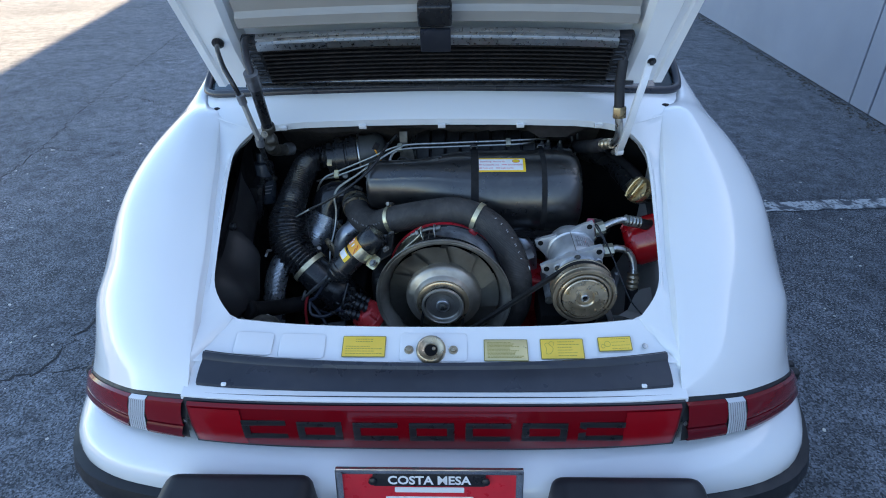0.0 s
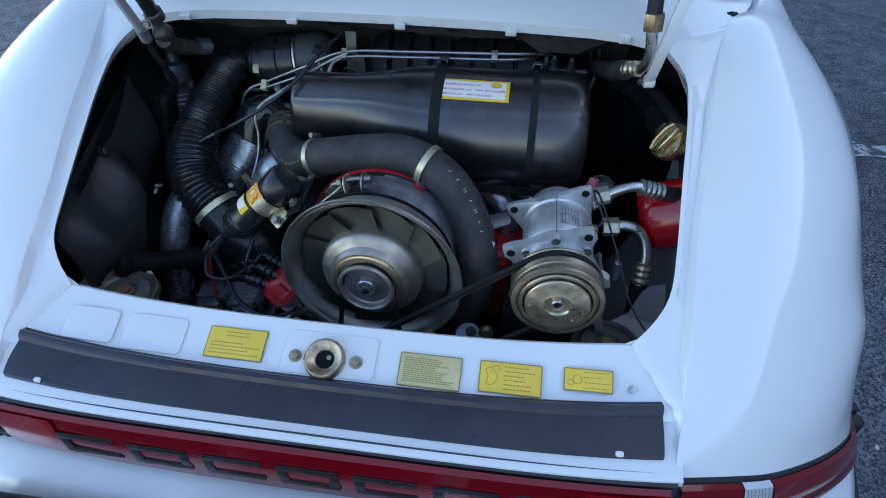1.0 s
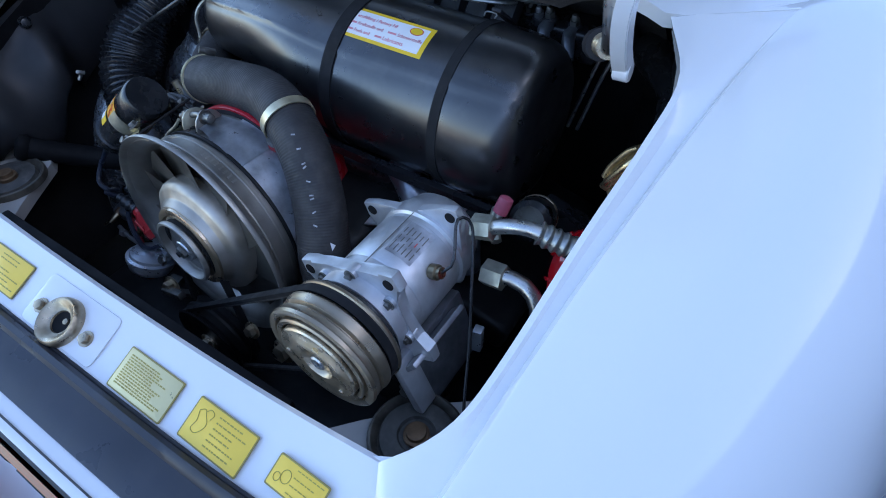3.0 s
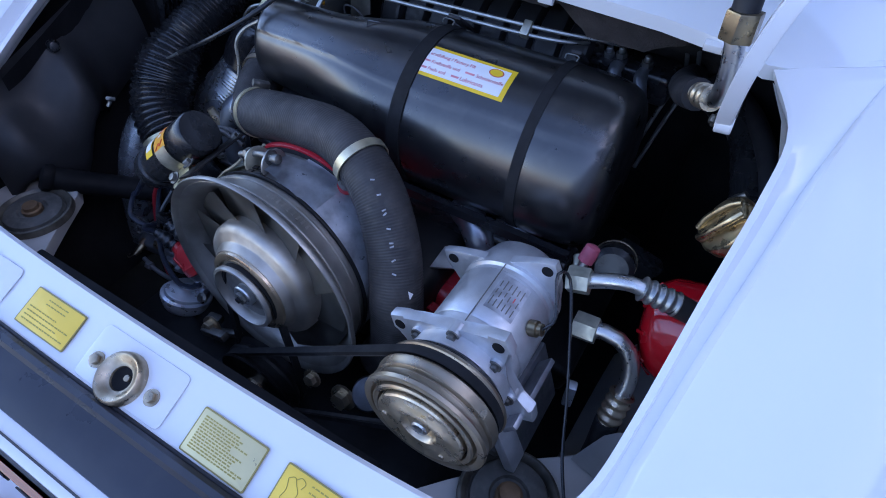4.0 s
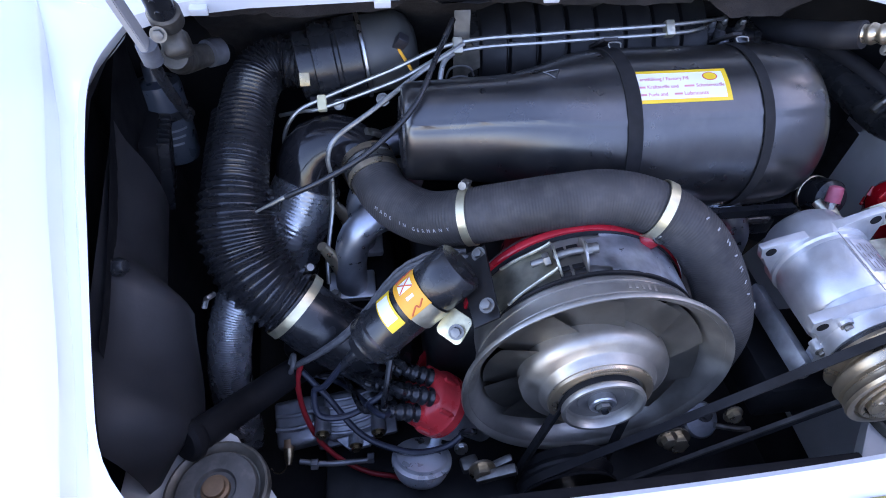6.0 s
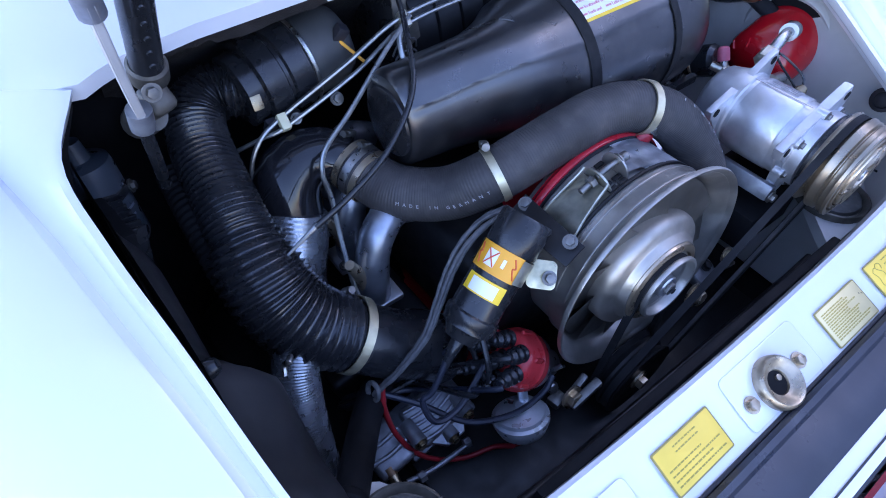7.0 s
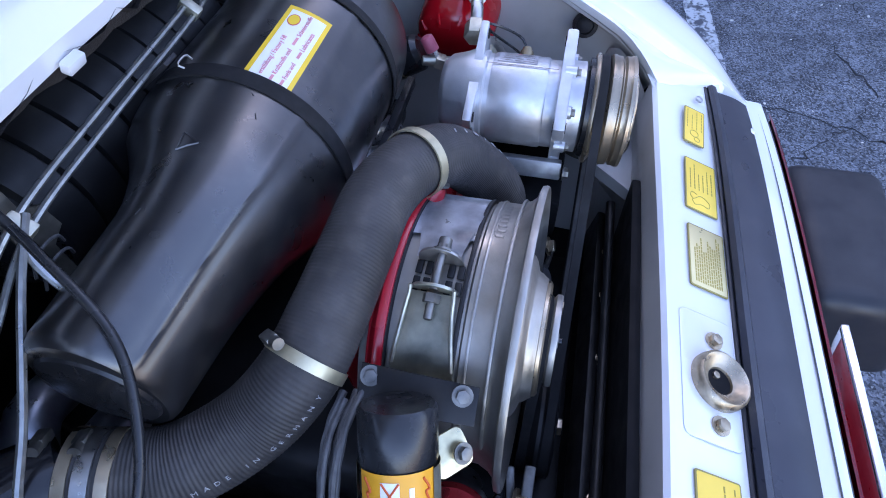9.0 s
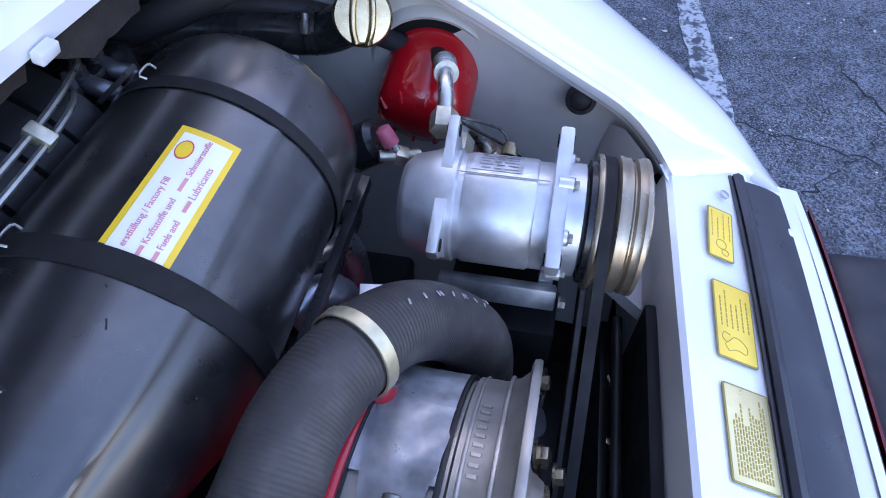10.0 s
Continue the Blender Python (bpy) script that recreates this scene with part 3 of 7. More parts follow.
def build_upper():
    """Roof, rear window and nose: what lies beyond the lid."""
    for name, material, y0, y1 in (("rear_window", glass_dark, 0.0, 0.55),):
        rows = []
        for t in np.linspace(0, 1, 12):
            y = 1.41 + 0.63 * t
            z = 1.108 + 0.20 * math.sin(t * math.pi / 2)
            half = 0.595 - 0.06 * t
            rows.append([(CX + half * u, y + 0.10 * u ** 4 * (1 - t), z - 0.038 * u * u) for u in np.linspace(-1, 1, 25)])
        part(name, grid(rows)[0], material, car)
    rows = []
    for t in np.linspace(0, 1, 16):
        y = 2.04 + 0.62 * t
        z = 1.308 + 0.012 * math.sin(t * math.pi)
        half = 0.585
        rows.append([(CX + half * u, y, z - 0.03 * u * u) for u in np.linspace(-1, 1, 17)])
    part("roof", grid(rows)[0], white_paint, car)
    rows = []
    for t in np.linspace(0, 1, 10):
        y = 2.66 + 0.60 * t
        z = 1.305 - 0.23 * t ** 1.3
        half = 0.585 + 0.015 * t
        rows.append([(CX + half * u, y - 0.1 * u * u * t, z - 0.03 * u * u) for u in np.linspace(-1, 1, 17)])
    part("windscreen", grid(rows)[0], glass_dark, car)
    rows = []
    for t in np.linspace(0, 1, 20):
        y = 3.22 + 1.48 * t
        z = 1.06 - 0.27 * t ** 1.2 - 0.20 * max(0, t - 0.75) ** 1.0
        half = 0.60 - 0.19 * t
        rows.append([(CX + half * u, y, z + 0.02 * (1 - u * u)) for u in np.linspace(-1, 1, 17)])
    part("front_lid", grid(rows)[0], white_paint, car)
    nose = []
    for t in np.linspace(0, 1, 6):
        nose.append([(CX + u * (0.43 + 0.25 * t), 4.70 - 0.10 * t * u * u + 0.02 * t, 0.765 - 0.50 * t) for u in np.linspace(-1, 1, 17)])
    part("nose_panel", grid(nose)[0], white_paint, car)
    for s in (-1, 1):
        front = [[both(p, s) for p in TAIL_11], [both((p[0] * 0.96, p[1] + 0.02, min(p[2], 0.40)), s) for p in TAIL_11]]
        part("wing_front", grid(front)[0], white_paint, car)
        part("headlight", lathe([(0.10, -0.02), (0.10, 0.01), (0.085, 0.03), (0.03, 0.045)], both((0.60, 4.50, 0.66), s), (0, 0.85, 0.5), 32), clear_lens, car)
    part("front_bumper", block((1.44, 0.22, 0.22), pose(CX, 4.72, 0.45), 0.05, 4), white_paint, car)
    part("floor_pan", block((1.36, 3.0, 0.06), pose(CX, 3.0, 0.24), 0.02), black_bay, car)
    # black rubber round the rear window, wide at the corners
    for s in (-1, 1):
        run = [both(p, s) for p in ((0.0, 1.402, 1.104), (0.25, 1.406, 1.099), (0.42, 1.428, 1.088), (0.53, 1.458, 1.076), (0.585, 1.485, 1.070), (0.607, 1.525, 1.078), (0.603, 1.62, 1.13), (0.58, 1.8, 1.22), (0.55, 1.95, 1.28))]
        part("window_seal", tube(run, 0.010, 12), seal_rubber, car)
        rows = []
        for t in np.linspace(0, 1, 12):
            y = 1.75 + 1.2 * t
            zt = 1.10 + (0.16 if t < 0.75 else 0.16 - 0.5 * (t - 0.75)) * min(1, 4 * t + 0.15)
            rows.append([both((0.665 - 0.055 * u + 0.03 * min(1, t * 2), y, 1.065 + (zt - 1.065) * u), s) for u in (0, 0.5, 1)])
        part("side_window", grid(rows)[0], glass_dark, car)
    # the panel under the rear window, behind the lid's hinges
    rows = []
    for t in np.linspace(0, 1, 5):
        row = []
        for u in np.linspace(-1, 1, 61):
            a = abs(u)
            yf = np.interp(a, (0, 0.3, 0.6, 0.72, 0.78, 0.81, 0.86, 1), (1.336, 1.335, 1.331, 1.326, 1.319, 1.311, 1.324, 1.360))
            zf = np.interp(a, (0, 0.3, 0.6, 0.72, 0.81, 1), (1.050, 1.049, 1.046, 1.042, 1.035, 1.0465))
            row.append((CX + u * (0.530 + 0.076 * t + 0.016 * math.sin(t * math.pi) * a ** 8), yf * (1 - t) + (1.398 + 0.137 * a ** 4) * t, zf * (1 - t) + (1.100 - 0.029 * u * u) * t + 0.004 * math.sin(t * math.pi) * (1 - 1.8 * a ** 6)))
        rows.append(row)
    rows.insert(0, [(x, y + 0.004, z - 0.016) for x, y, z in rows[0]])
    part("hinge_panel", grid(rows)[0], white_paint, car)


def build_rim():
    """The seam between gutter and latch panel."""
    for s in (-1, 1):
        seam = [((0.377, 0.890, 0.8135), (0.34, 0.886, 0.8075)), ((0.405, 0.846, 0.7985), (0.37, 0.840, 0.792)), ((0.434, 0.816, 0.7895), (0.40, 0.816, 0.781))]
        rows = [[both((a[0] + 0.022, a[1] + 0.010, a[2] + 0.003), s), both((a[0], a[1], a[2] - 0.0015), s), both(c, s)] for a, c in seam]
        part("seam_plate", grid(rows)[0], white_paint, car)


def bow(x):
    return (x / 0.42) ** 2


def build_latch_panel():
    prof = [(0.894, 0.756, 0.012), (0.891, 0.772, 0.015), (0.888, 0.786, 0.016), (0.886, 0.798, 0.016), (0.881, 0.8015, 0.016), (0.872, 0.798, 0.016), (0.84, 0.784, 0.017), (0.812, 0.774, 0.020), (0.800, 0.769, 0.022)]
    rows = []
    for y, z, b in prof:
        f = max(0.0, min(1.0, (0.886 - y) / 0.086))
        half = 0.386 + 0.057 * f
        rows.append([(CX + u * (half + 0.009), y + 0.010 * (u * u - 0.25) * (1 - f), z + b * u ** 4 - 0.006 * abs(u) ** 40) for u in np.linspace(-1, 1, 81)])
    part("latch_panel", grid(rows[3:])[0], white_paint, car, smooth=30)
    # White paint like the panel; its shade is put into the greyer tone.
    part("panel_flange", grid(rows[:4])[0], grimy_shaded_paint, car)
    # pressed fields round the lock and on the left
    for x, w, h in ((0.0, 0.125, 0.058), (-0.245, 0.085, 0.05), (-0.335, 0.07, 0.046)):
        m = panel_pose(x, 0.47)
        part("pressing", slab(rounded(w, h, 0.007), 0.0009, m, 0.0008), white_paint, car)
    # the ledge and the sill over the reflector
    prof = [(0.800, 0.767, 0.022), (0.775, 0.761, 0.010), (0.752, 0.761, 0.004), (0.731, 0.7645, 0.0), (0.726, 0.763, 0.0), (0.7245, 0.756, 0.0), (0.745, 0.73, 0.0), (0.76, 0.66, 0.0), (0.76, 0.5, 0.0)]
    rows = [[(CX + u * min(0.446, 0.441 + (max(y, 0.735) - 0.745) * 0.15), y + 0.012 * u ** 4, z + b * u * u) for u in np.linspace(-1, 1, 41)] for y, z, b in prof]
    part("tail_ledge", grid(rows)[0], white_paint, car)
    # the thick rubber the lid closes on
    prof = [(0.8065, 0.767), (0.8060, 0.778), (0.8015, 0.782), (0.7955, 0.780), (0.792, 0.774), (0.784, 0.773), (0.775, 0.772), (0.766, 0.770), (0.757, 0.767), (0.750, 0.764), (0.749, 0.757)]
    rows = [[(CX + u * 0.420, y + 0.012 * u ** 4, z + (0.018 - 0.012 * k / 10) * u * u) for u in np.linspace(-1, 1, 61)] for k, (y, z) in enumerate(prof)]
    bm, v = grid(rows)
    for j in (0, -1):
        bm.faces.new([r[j] for r in v])
    part("lid_seal", bm, seal_rubber, car, "dark rubber lid seal")
    piping = [(CX + u * 0.420, 0.8085 + 0.012 * u ** 4, 0.7735 + 0.018 * u * u) for u in np.linspace(-1, 1, 41)]
    part("seal_bead", tube(piping, 0.0022, 8, 60), dark_trim, car)
    for s in (-1, 1):
        part("drain_lug", block((0.010, 0.007, 0.006), pose(CX + s * 0.369, 0.760, 0.769), 0.002), white_paint, car)


def panel_pose(x, t):
    """A pose lying on the latch panel: local x across the car, local y up the slope."""
    a, b = Vector((0, 0.806, 0.7715)), Vector((0, 0.878, 0.8005))
    p = a.lerp(b, t)
    up = (b - a).normalized()
    nrm = Vector((1, 0, 0)).cross(up)
    half = 0.437 - 0.062 * t
    lift = 0.018 * (x / half) ** 4
    tip = math.degrees(math.atan(4 * 0.018 * (x / half) ** 3 / half))
    m = Matrix((Vector((1, 0, 0)), up, nrm)).transposed().to_4x4()
    m.translation = (CX + x, p.y, p.z + lift + 0.0006)
    return m @ pose(0, 0, 0, 0, -tip, 0)


def build_tail():
    # centre reflector in its dark frame
    def strip(z0, z1, half, y0, y1, deep):
        rows = []
        for t, d in ((-0.05, deep), (0.0, 0.0), (0.5, -0.004), (1.0, 0.0), (1.05, deep)):
            rows.append([(CX + u * half, y0 + (y1 - y0) * t + d + 0.010 * u ** 4, (z0 + (z1 - z0) * t) + 0.010 * (1 - t) * u * u) for u in np.linspace(-1, 1, 41)])
        return grid(rows)[0]
    part("reflector_frame", strip(0.640, 0.759, 0.434, 0.7255, 0.7225, 0.014), dark_trim, car, "black reflector frame")
    ref = part("reflector", strip(0.655, 0.7545, 0.426, 0.7165, 0.7130, 0.006), red_lens, car, "dark red full-width reflector")
    for s in (-1, 1):
        rows = []
        for t in np.linspace(0, 1, 4):
            rows.append([(CX + s * (0.332 + 0.090 * u), 0.7145 - 0.0035 * t + 0.010 * (0.78 + 0.21 * u) ** 4 - 0.003 * math.sin(math.pi * t), 0.657 + 0.095 * t + 0.010 * (1 - t) * (0.78 + 0.2 * u) ** 2) for u in np.linspace(0, 1, 8)])
        part("fog_lens", grid(rows)[0], bright_red_lens, ref, "brighter red lens")
    # the maker's name stands as plain dark bars
    for k in range(7):
        x = -0.294 + k * 0.098
        for dz in (0.017, -0.017):
            part("bar", block((0.078, 0.002, 0.012), pose(CX + x, 0.7110 - dz * 0.035 + 0.010 * (x / 0.426) ** 4, 0.704 + dz + 0.004 * bow(x)), 0.0008), plate_black, ref)
        for dx in ((-0.033, 0.033) if k % 2 else (-0.033,)):
            part("bar", block((0.013, 0.002, 0.028), pose(CX + x + dx, 0.7112 + 0.010 * (x / 0.426) ** 4, 0.704 + 0.004 * bow(x)), 0.0008), plate_black, ref)
    # tail lights wrap round the corners
    edge = spline(TAIL_0, 60)[0]
    s_len = np.concatenate([[0], np.cumsum(np.linalg.norm(np.diff(edge, axis=0), axis=1))])
    u_all = s_len / s_len[-1]

    def at(u):
        return np.array([np.interp(u, u_all, edge[:, k]) for k in range(3)])

    def lens(u0, u1, z0, z1, off, n=20):
        rows = []
        for t, d in ((0, 0.006), (0.06, 0), (0.5, -0.003), (0.94, 0), (1, 0.006)):
            row = []
            for u in np.linspace(u0, u1, n):
                p = at(u)
                out = np.array((p[0] * 0.9 - 0.2, -(1.3 - p[1]) * 0.75, 0))
                out /= np.linalg.norm(out)
                drop = 0.080 - 0.040 * u ** 1.5
                lean = 0.018 * (z0 + (z1 - z0) * t)
                q = p + out * (off + lean - d) + np.array((0, 0, -0.006 - drop * (z0 + (z1 - z0) * t)))
                row.append(q)
            rows.append(row)
        return rows

    for s in (-1, 1):
        lamp = part("tail_light", grid([[both(p, s) for p in r] for r in lens(0.0, 0.97, -0.04, 1.10, 0.002, 30)])[0], dark_trim, car, "wrap-around tail light")
        for name, mat_, u0, u1, z0, z1 in (("red_lens_upper", red_lens, 0.015, 0.205, 0.03, 0.665), ("red_lens_lower", dusky_lens, 0.015, 0.205, 0.655, 0.98),
                                          ("reverse_lens", clear_lens, 0.21, 0.305, 0.02, 0.99), ("side_lens_upper", red_lens, 0.31, 0.95, 0.03, 0.665),
                                          ("side_lens_lower", dusky_lens, 0.31, 0.95, 0.655, 0.98)):
            part(name, grid([[both(p, s) for p in r] for r in lens(u0, u1, z0, z1, 0.010)])[0], mat_, lamp)
        for k in range(8):
            u = 0.217 + 0.081 * k / 7
            rows = lens(u - 0.0018, u + 0.0018, 0.05, 0.96, 0.0118, 2)
            part("lens_rib", grid([[both(p, s) for p in r] for r in rows])[0], smoked_rib, lamp, smooth=0)
        for u, z in ((0.03, 0.55), (0.34, 0.48)):
            p = at(u)
            part("screw", lathe([(0.004, 0), (0.004, 0.004), (0.001, 0.005)], both((p[0], p[1] - 0.013, p[2] - 0.09 * z), s), (0, -1, 0), 10), bright_metal, lamp)


def bumper_line(u):
    """Half of the bumper's outer edge in plan, u from the middle to the flank."""
    pts = [(0.0, 0.655), (0.25, 0.660), (0.45, 0.677), (0.60, 0.708), (0.69, 0.765), (0.735, 0.86), (0.757, 0.96), (0.772, 1.10)]
    c = spline([(x, y, 0) for x, y in pts], 80)[0]
    return c[int(round(u * 79))]


def build_bumper():
    prof = [(0.11, 0.640), (0.075, 0.643), (0.045, 0.637), (0.020, 0.624), (0.006, 0.608), (0.0, 0.588), (0.0, 0.55), (0.004, 0.515), (0.03, 0.45), (0.06, 0.40)]
    for s in (-1, 1):
        rows = []
        for d, z in prof:
            row = []
            for u in np.linspace(0, 1, 60):
                p = bumper_line(u)
                q = bumper_line(min(1, u + 0.0127)) - bumper_line(max(0, u - 0.0127))
                q /= np.linalg.norm(q)
                inward = np.array((-q[1], q[0], 0))
                lift = 0.010 * min(1, (p[0] / 0.72) ** 2)
                row.append(both(tuple(p + inward * d + np.array((0, 0, z + lift))), s))
            rows.append(row)
        part("rear_bumper", grid(rows)[0], white_paint, car, smooth=60)
        run = []
        for u in np.linspace(0.30, 1, 24):
            p = bumper_line(u)
            run.append(both((p[0] + 0.004, p[1] - 0.004, 0.545 + 0.010 * min(1, (p[0] / 0.72) ** 2)), s))
        rows = []
        for k, (d, z) in enumerate(((0.004, 0.030), (-0.010, 0.026), (-0.016, 0.0), (-0.012, -0.03), (0.004, -0.034))):
            rows.append([(x + s * -d * 0.7, y + d, zz + z) for x, y, zz in run])
        part("rub_strip", grid(rows)[0], bumper_rubber, car, "black rubber strip along the bumper")
        # folded bellows between bumper and flank
        for k in range(5):
            part("bellows_fold", block((0.03, 0.020, 0.10), pose(CX + s * 0.764, 0.960 + k * 0.024, 0.570, 0, 0, s * -8), 0.008, 3), bumper_rubber, car)
        # over-rider
        m = pose(CX + s * 0.330, 0.588, 0.592)
        bm = block((0.272, 0.15, 0.145), m, 0.030, 5)
        for v in bm.verts:
            if v.co.z > 0.6:
                v.co.y += 0.018 * (0.67 - v.co.y) / 0.17
                v.co.x += (CX + s * 0.330 - v.co.x) * 0.05
        part("over_rider", bm, bumper_rubber, car, "black rubber-covered bumper guard")


def build_plate():
    m = pose(CX - 0.003, 0.636, 0.602, 78, 0, 0)
    plate = part("licence_plate", slab(rounded(0.300, 0.150, 0.01), 0.002, m, 0.0005), plate_red, car, "red dealer plate in a chromed frame")
    frame_bm = join(block((0.316, 0.013, 0.008), m @ pose(0, -0.078, 0.003), 0.002), block((0.013, 0.165, 0.008), m @ pose(0.152, 0, 0.003), 0.002),
                    block((0.013, 0.165, 0.008), m @ pose(-0.152, 0, 0.003), 0.002), block((0.316, 0.010, 0.008), m @ pose(0, 0.080, 0.003), 0.002))
    part("plate_frame", frame_bm, chrome, plate)
    part("name_band", slab(rounded(0.190, 0.026, 0.003), 0.003, m @ pose(0, 0.064, 0.004), 0.0006), plate_black, plate)
    words("COSTA MESA", 0.0235, m @ pose(0, 0.0635, 0.0078), white_label, plate, bold=0.0006)
    for y, w in ((0.040, 0.118), (0.020, 0.15)):
        part("bar", slab(rounded(w, 0.011, 0.002), 0.001, m @ pose(0, y, 0.0022), 0.0003), white_label, plate)
    for s in (-1, 1):
        part("plate_screw", lathe([(0.007, 0), (0.007, 0.004), (0.003, 0.006)], m @ Vector((s * 0.095, 0.062, 0.006)), m.to_3x3() @ Vector((0, 0, 1)), 12), plate_black, plate)
    part("plate_bracket", block((0.20, 0.03, 0.10), pose(CX - 0.003, 0.665, 0.57), 0.004), black_bay, car)


def build_wheels():
    for s in (-1, 1):
        for y in (1.62, 3.90):
            c = (CX + s * 0.70, y, 0.318)
            w = part("wheel", lathe([(0.20, -0.10), (0.29, -0.105), (0.312, -0.09), (0.318, -0.06), (0.318, 0.06), (0.312, 0.09), (0.29, 0.105), (0.20, 0.10)], c, (s, 0, 0), 48), tyre_rubber, car)
            part("rim", lathe([(0.20, 0.08), (0.19, 0.09), (0.17, 0.06), (0.06, 0.075), (0.03, 0.09), (0.001, 0.09)], c, (s, 0, 0), 36, cap=False), aluminium, w)


def build_bay():
    """Inner walls of the engine compartment."""
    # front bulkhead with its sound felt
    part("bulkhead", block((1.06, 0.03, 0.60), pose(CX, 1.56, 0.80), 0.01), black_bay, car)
    rows = []
    rnd = random.Random(8)
    for t in np.linspace(0, 1, 8):
        rows.append([(CX + u * 0.40, 1.338 + 0.18 * t, 1.044 - 0.018 * math.sin(t * 3) - 0.16 * t * t + rnd.uniform(-1, 1) * 0.006 - 0.012 * abs(math.sin(u * 7))) for u in np.linspace(-1, 1, 40)])
    part("sound_felt", grid(rows)[0], felt, car, "crumbling dark sound-deadening felt")
    flap = []
    for k in range(70):
        x = -0.385 + 0.77 * k / 69
        d = 0.018 + 0.010 * abs(math.sin(x * 5 + 0.6)) + rnd.uniform(0, 0.003) + (0.006 if -0.30 < x < -0.16 else 0)
        if 0.19 < x < 0.375:
            d = 0.014 + 0.031 * min(1.0, (x - 0.19) / 0.045, (0.375 - x) / 0.07) + rnd.uniform(0, 0.004)
        flap.append([(CX + x, 1.344 - 0.010 * (x / 0.4) ** 2, 1.044), (CX + x + rnd.uniform(-1, 1) * 0.003, 1.346, 1.044 - d * 0.6), (CX + x + rnd.uniform(-1, 1) * 0.004, 1.350 - 0.22 * max(0.0, d - 0.030) + rnd.uniform(0, 0.005), 1.044 - d)])
    part("torn_felt", grid(flap)[0], felt, car, "torn brownish felt edge")
    for x in (-0.365, -0.178, 0.008, 0.192, 0.372):
        part("felt_clip", block((0.018, 0.008, 0.009), pose(CX + x, 1.3335 - 0.010 * (x / 0.4) ** 2, 1.034, 20), 0.0015), white_paint, car)
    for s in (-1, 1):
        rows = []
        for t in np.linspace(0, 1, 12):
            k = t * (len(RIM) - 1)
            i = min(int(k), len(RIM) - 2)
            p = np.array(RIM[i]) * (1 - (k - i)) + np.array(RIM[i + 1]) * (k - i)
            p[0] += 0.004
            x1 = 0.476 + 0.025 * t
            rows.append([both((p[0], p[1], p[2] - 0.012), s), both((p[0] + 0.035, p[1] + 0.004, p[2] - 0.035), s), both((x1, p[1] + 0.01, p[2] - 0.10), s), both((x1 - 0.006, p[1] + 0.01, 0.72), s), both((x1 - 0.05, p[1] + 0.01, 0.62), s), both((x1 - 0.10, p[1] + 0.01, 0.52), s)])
        part("inner_wing", grid(rows)[0], grimy_shaded_paint if s > 0 else black_bay, car)
        # Right corner is painted metal; black puts its shade into the colour.
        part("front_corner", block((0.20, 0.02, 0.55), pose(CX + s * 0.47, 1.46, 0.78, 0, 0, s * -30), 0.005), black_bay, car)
        # corner shelf with its round engine-mount bowl
        z = 0.726
        pts = [(0.468, 0.880), (0.468, 1.045), (0.392, 1.030), (0.362, 1.010), (0.330, 0.960), (0.307, 0.926), (0.272, 0.880)] if s < 0 else [(0.468, 0.880), (0.468, 1.045), (0.425, 1.040), (0.375, 1.0), (0.314, 0.938), (0.264, 0.884), (0.264, 0.880)]
        out = [(CX + s * x, y) for x, y in pts]
        if s < 0:
            out = out[::-1]
        part("mount_shelf", slab(out, 0.010, Matrix.Translation((0, 0, z - 0.010)), 0.003), grimy_shaded_paint, car)
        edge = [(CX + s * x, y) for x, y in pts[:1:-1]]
        part("shelf_lip", grid([[(x, y, z - 0.004) for x, y in edge], [(x, y + 0.001, z - 0.018) for x, y in edge]])[0], grimy_shaded_paint, car, smooth=20)
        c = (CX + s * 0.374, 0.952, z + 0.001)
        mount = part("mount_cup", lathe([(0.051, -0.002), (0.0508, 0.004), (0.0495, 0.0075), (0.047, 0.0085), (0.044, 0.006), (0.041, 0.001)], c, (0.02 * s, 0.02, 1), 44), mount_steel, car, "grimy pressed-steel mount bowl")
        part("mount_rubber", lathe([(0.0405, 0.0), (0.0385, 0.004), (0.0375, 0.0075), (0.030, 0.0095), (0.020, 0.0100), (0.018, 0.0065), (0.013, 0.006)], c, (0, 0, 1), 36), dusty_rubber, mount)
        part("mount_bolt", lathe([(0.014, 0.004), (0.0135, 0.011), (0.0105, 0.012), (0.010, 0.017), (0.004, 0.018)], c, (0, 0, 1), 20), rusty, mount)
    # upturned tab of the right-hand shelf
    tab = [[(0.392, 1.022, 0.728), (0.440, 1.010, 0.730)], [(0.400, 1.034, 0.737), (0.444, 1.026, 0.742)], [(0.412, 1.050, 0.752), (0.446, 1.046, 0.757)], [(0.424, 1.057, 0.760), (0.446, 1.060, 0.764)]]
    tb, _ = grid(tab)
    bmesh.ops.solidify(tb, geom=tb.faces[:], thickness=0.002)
    part("shelf_tab", tb, grimy_shaded_paint, car)
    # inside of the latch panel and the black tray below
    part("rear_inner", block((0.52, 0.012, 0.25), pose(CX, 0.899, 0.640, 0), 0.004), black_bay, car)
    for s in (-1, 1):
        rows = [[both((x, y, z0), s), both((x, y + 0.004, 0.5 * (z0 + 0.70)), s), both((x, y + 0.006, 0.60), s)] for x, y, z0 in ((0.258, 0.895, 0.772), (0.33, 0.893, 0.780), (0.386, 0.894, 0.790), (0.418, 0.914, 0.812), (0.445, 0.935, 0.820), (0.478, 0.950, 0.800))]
        part("rear_corner", grid(rows)[0], grimy_shaded_paint, car)
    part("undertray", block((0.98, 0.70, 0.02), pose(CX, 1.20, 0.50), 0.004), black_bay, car)


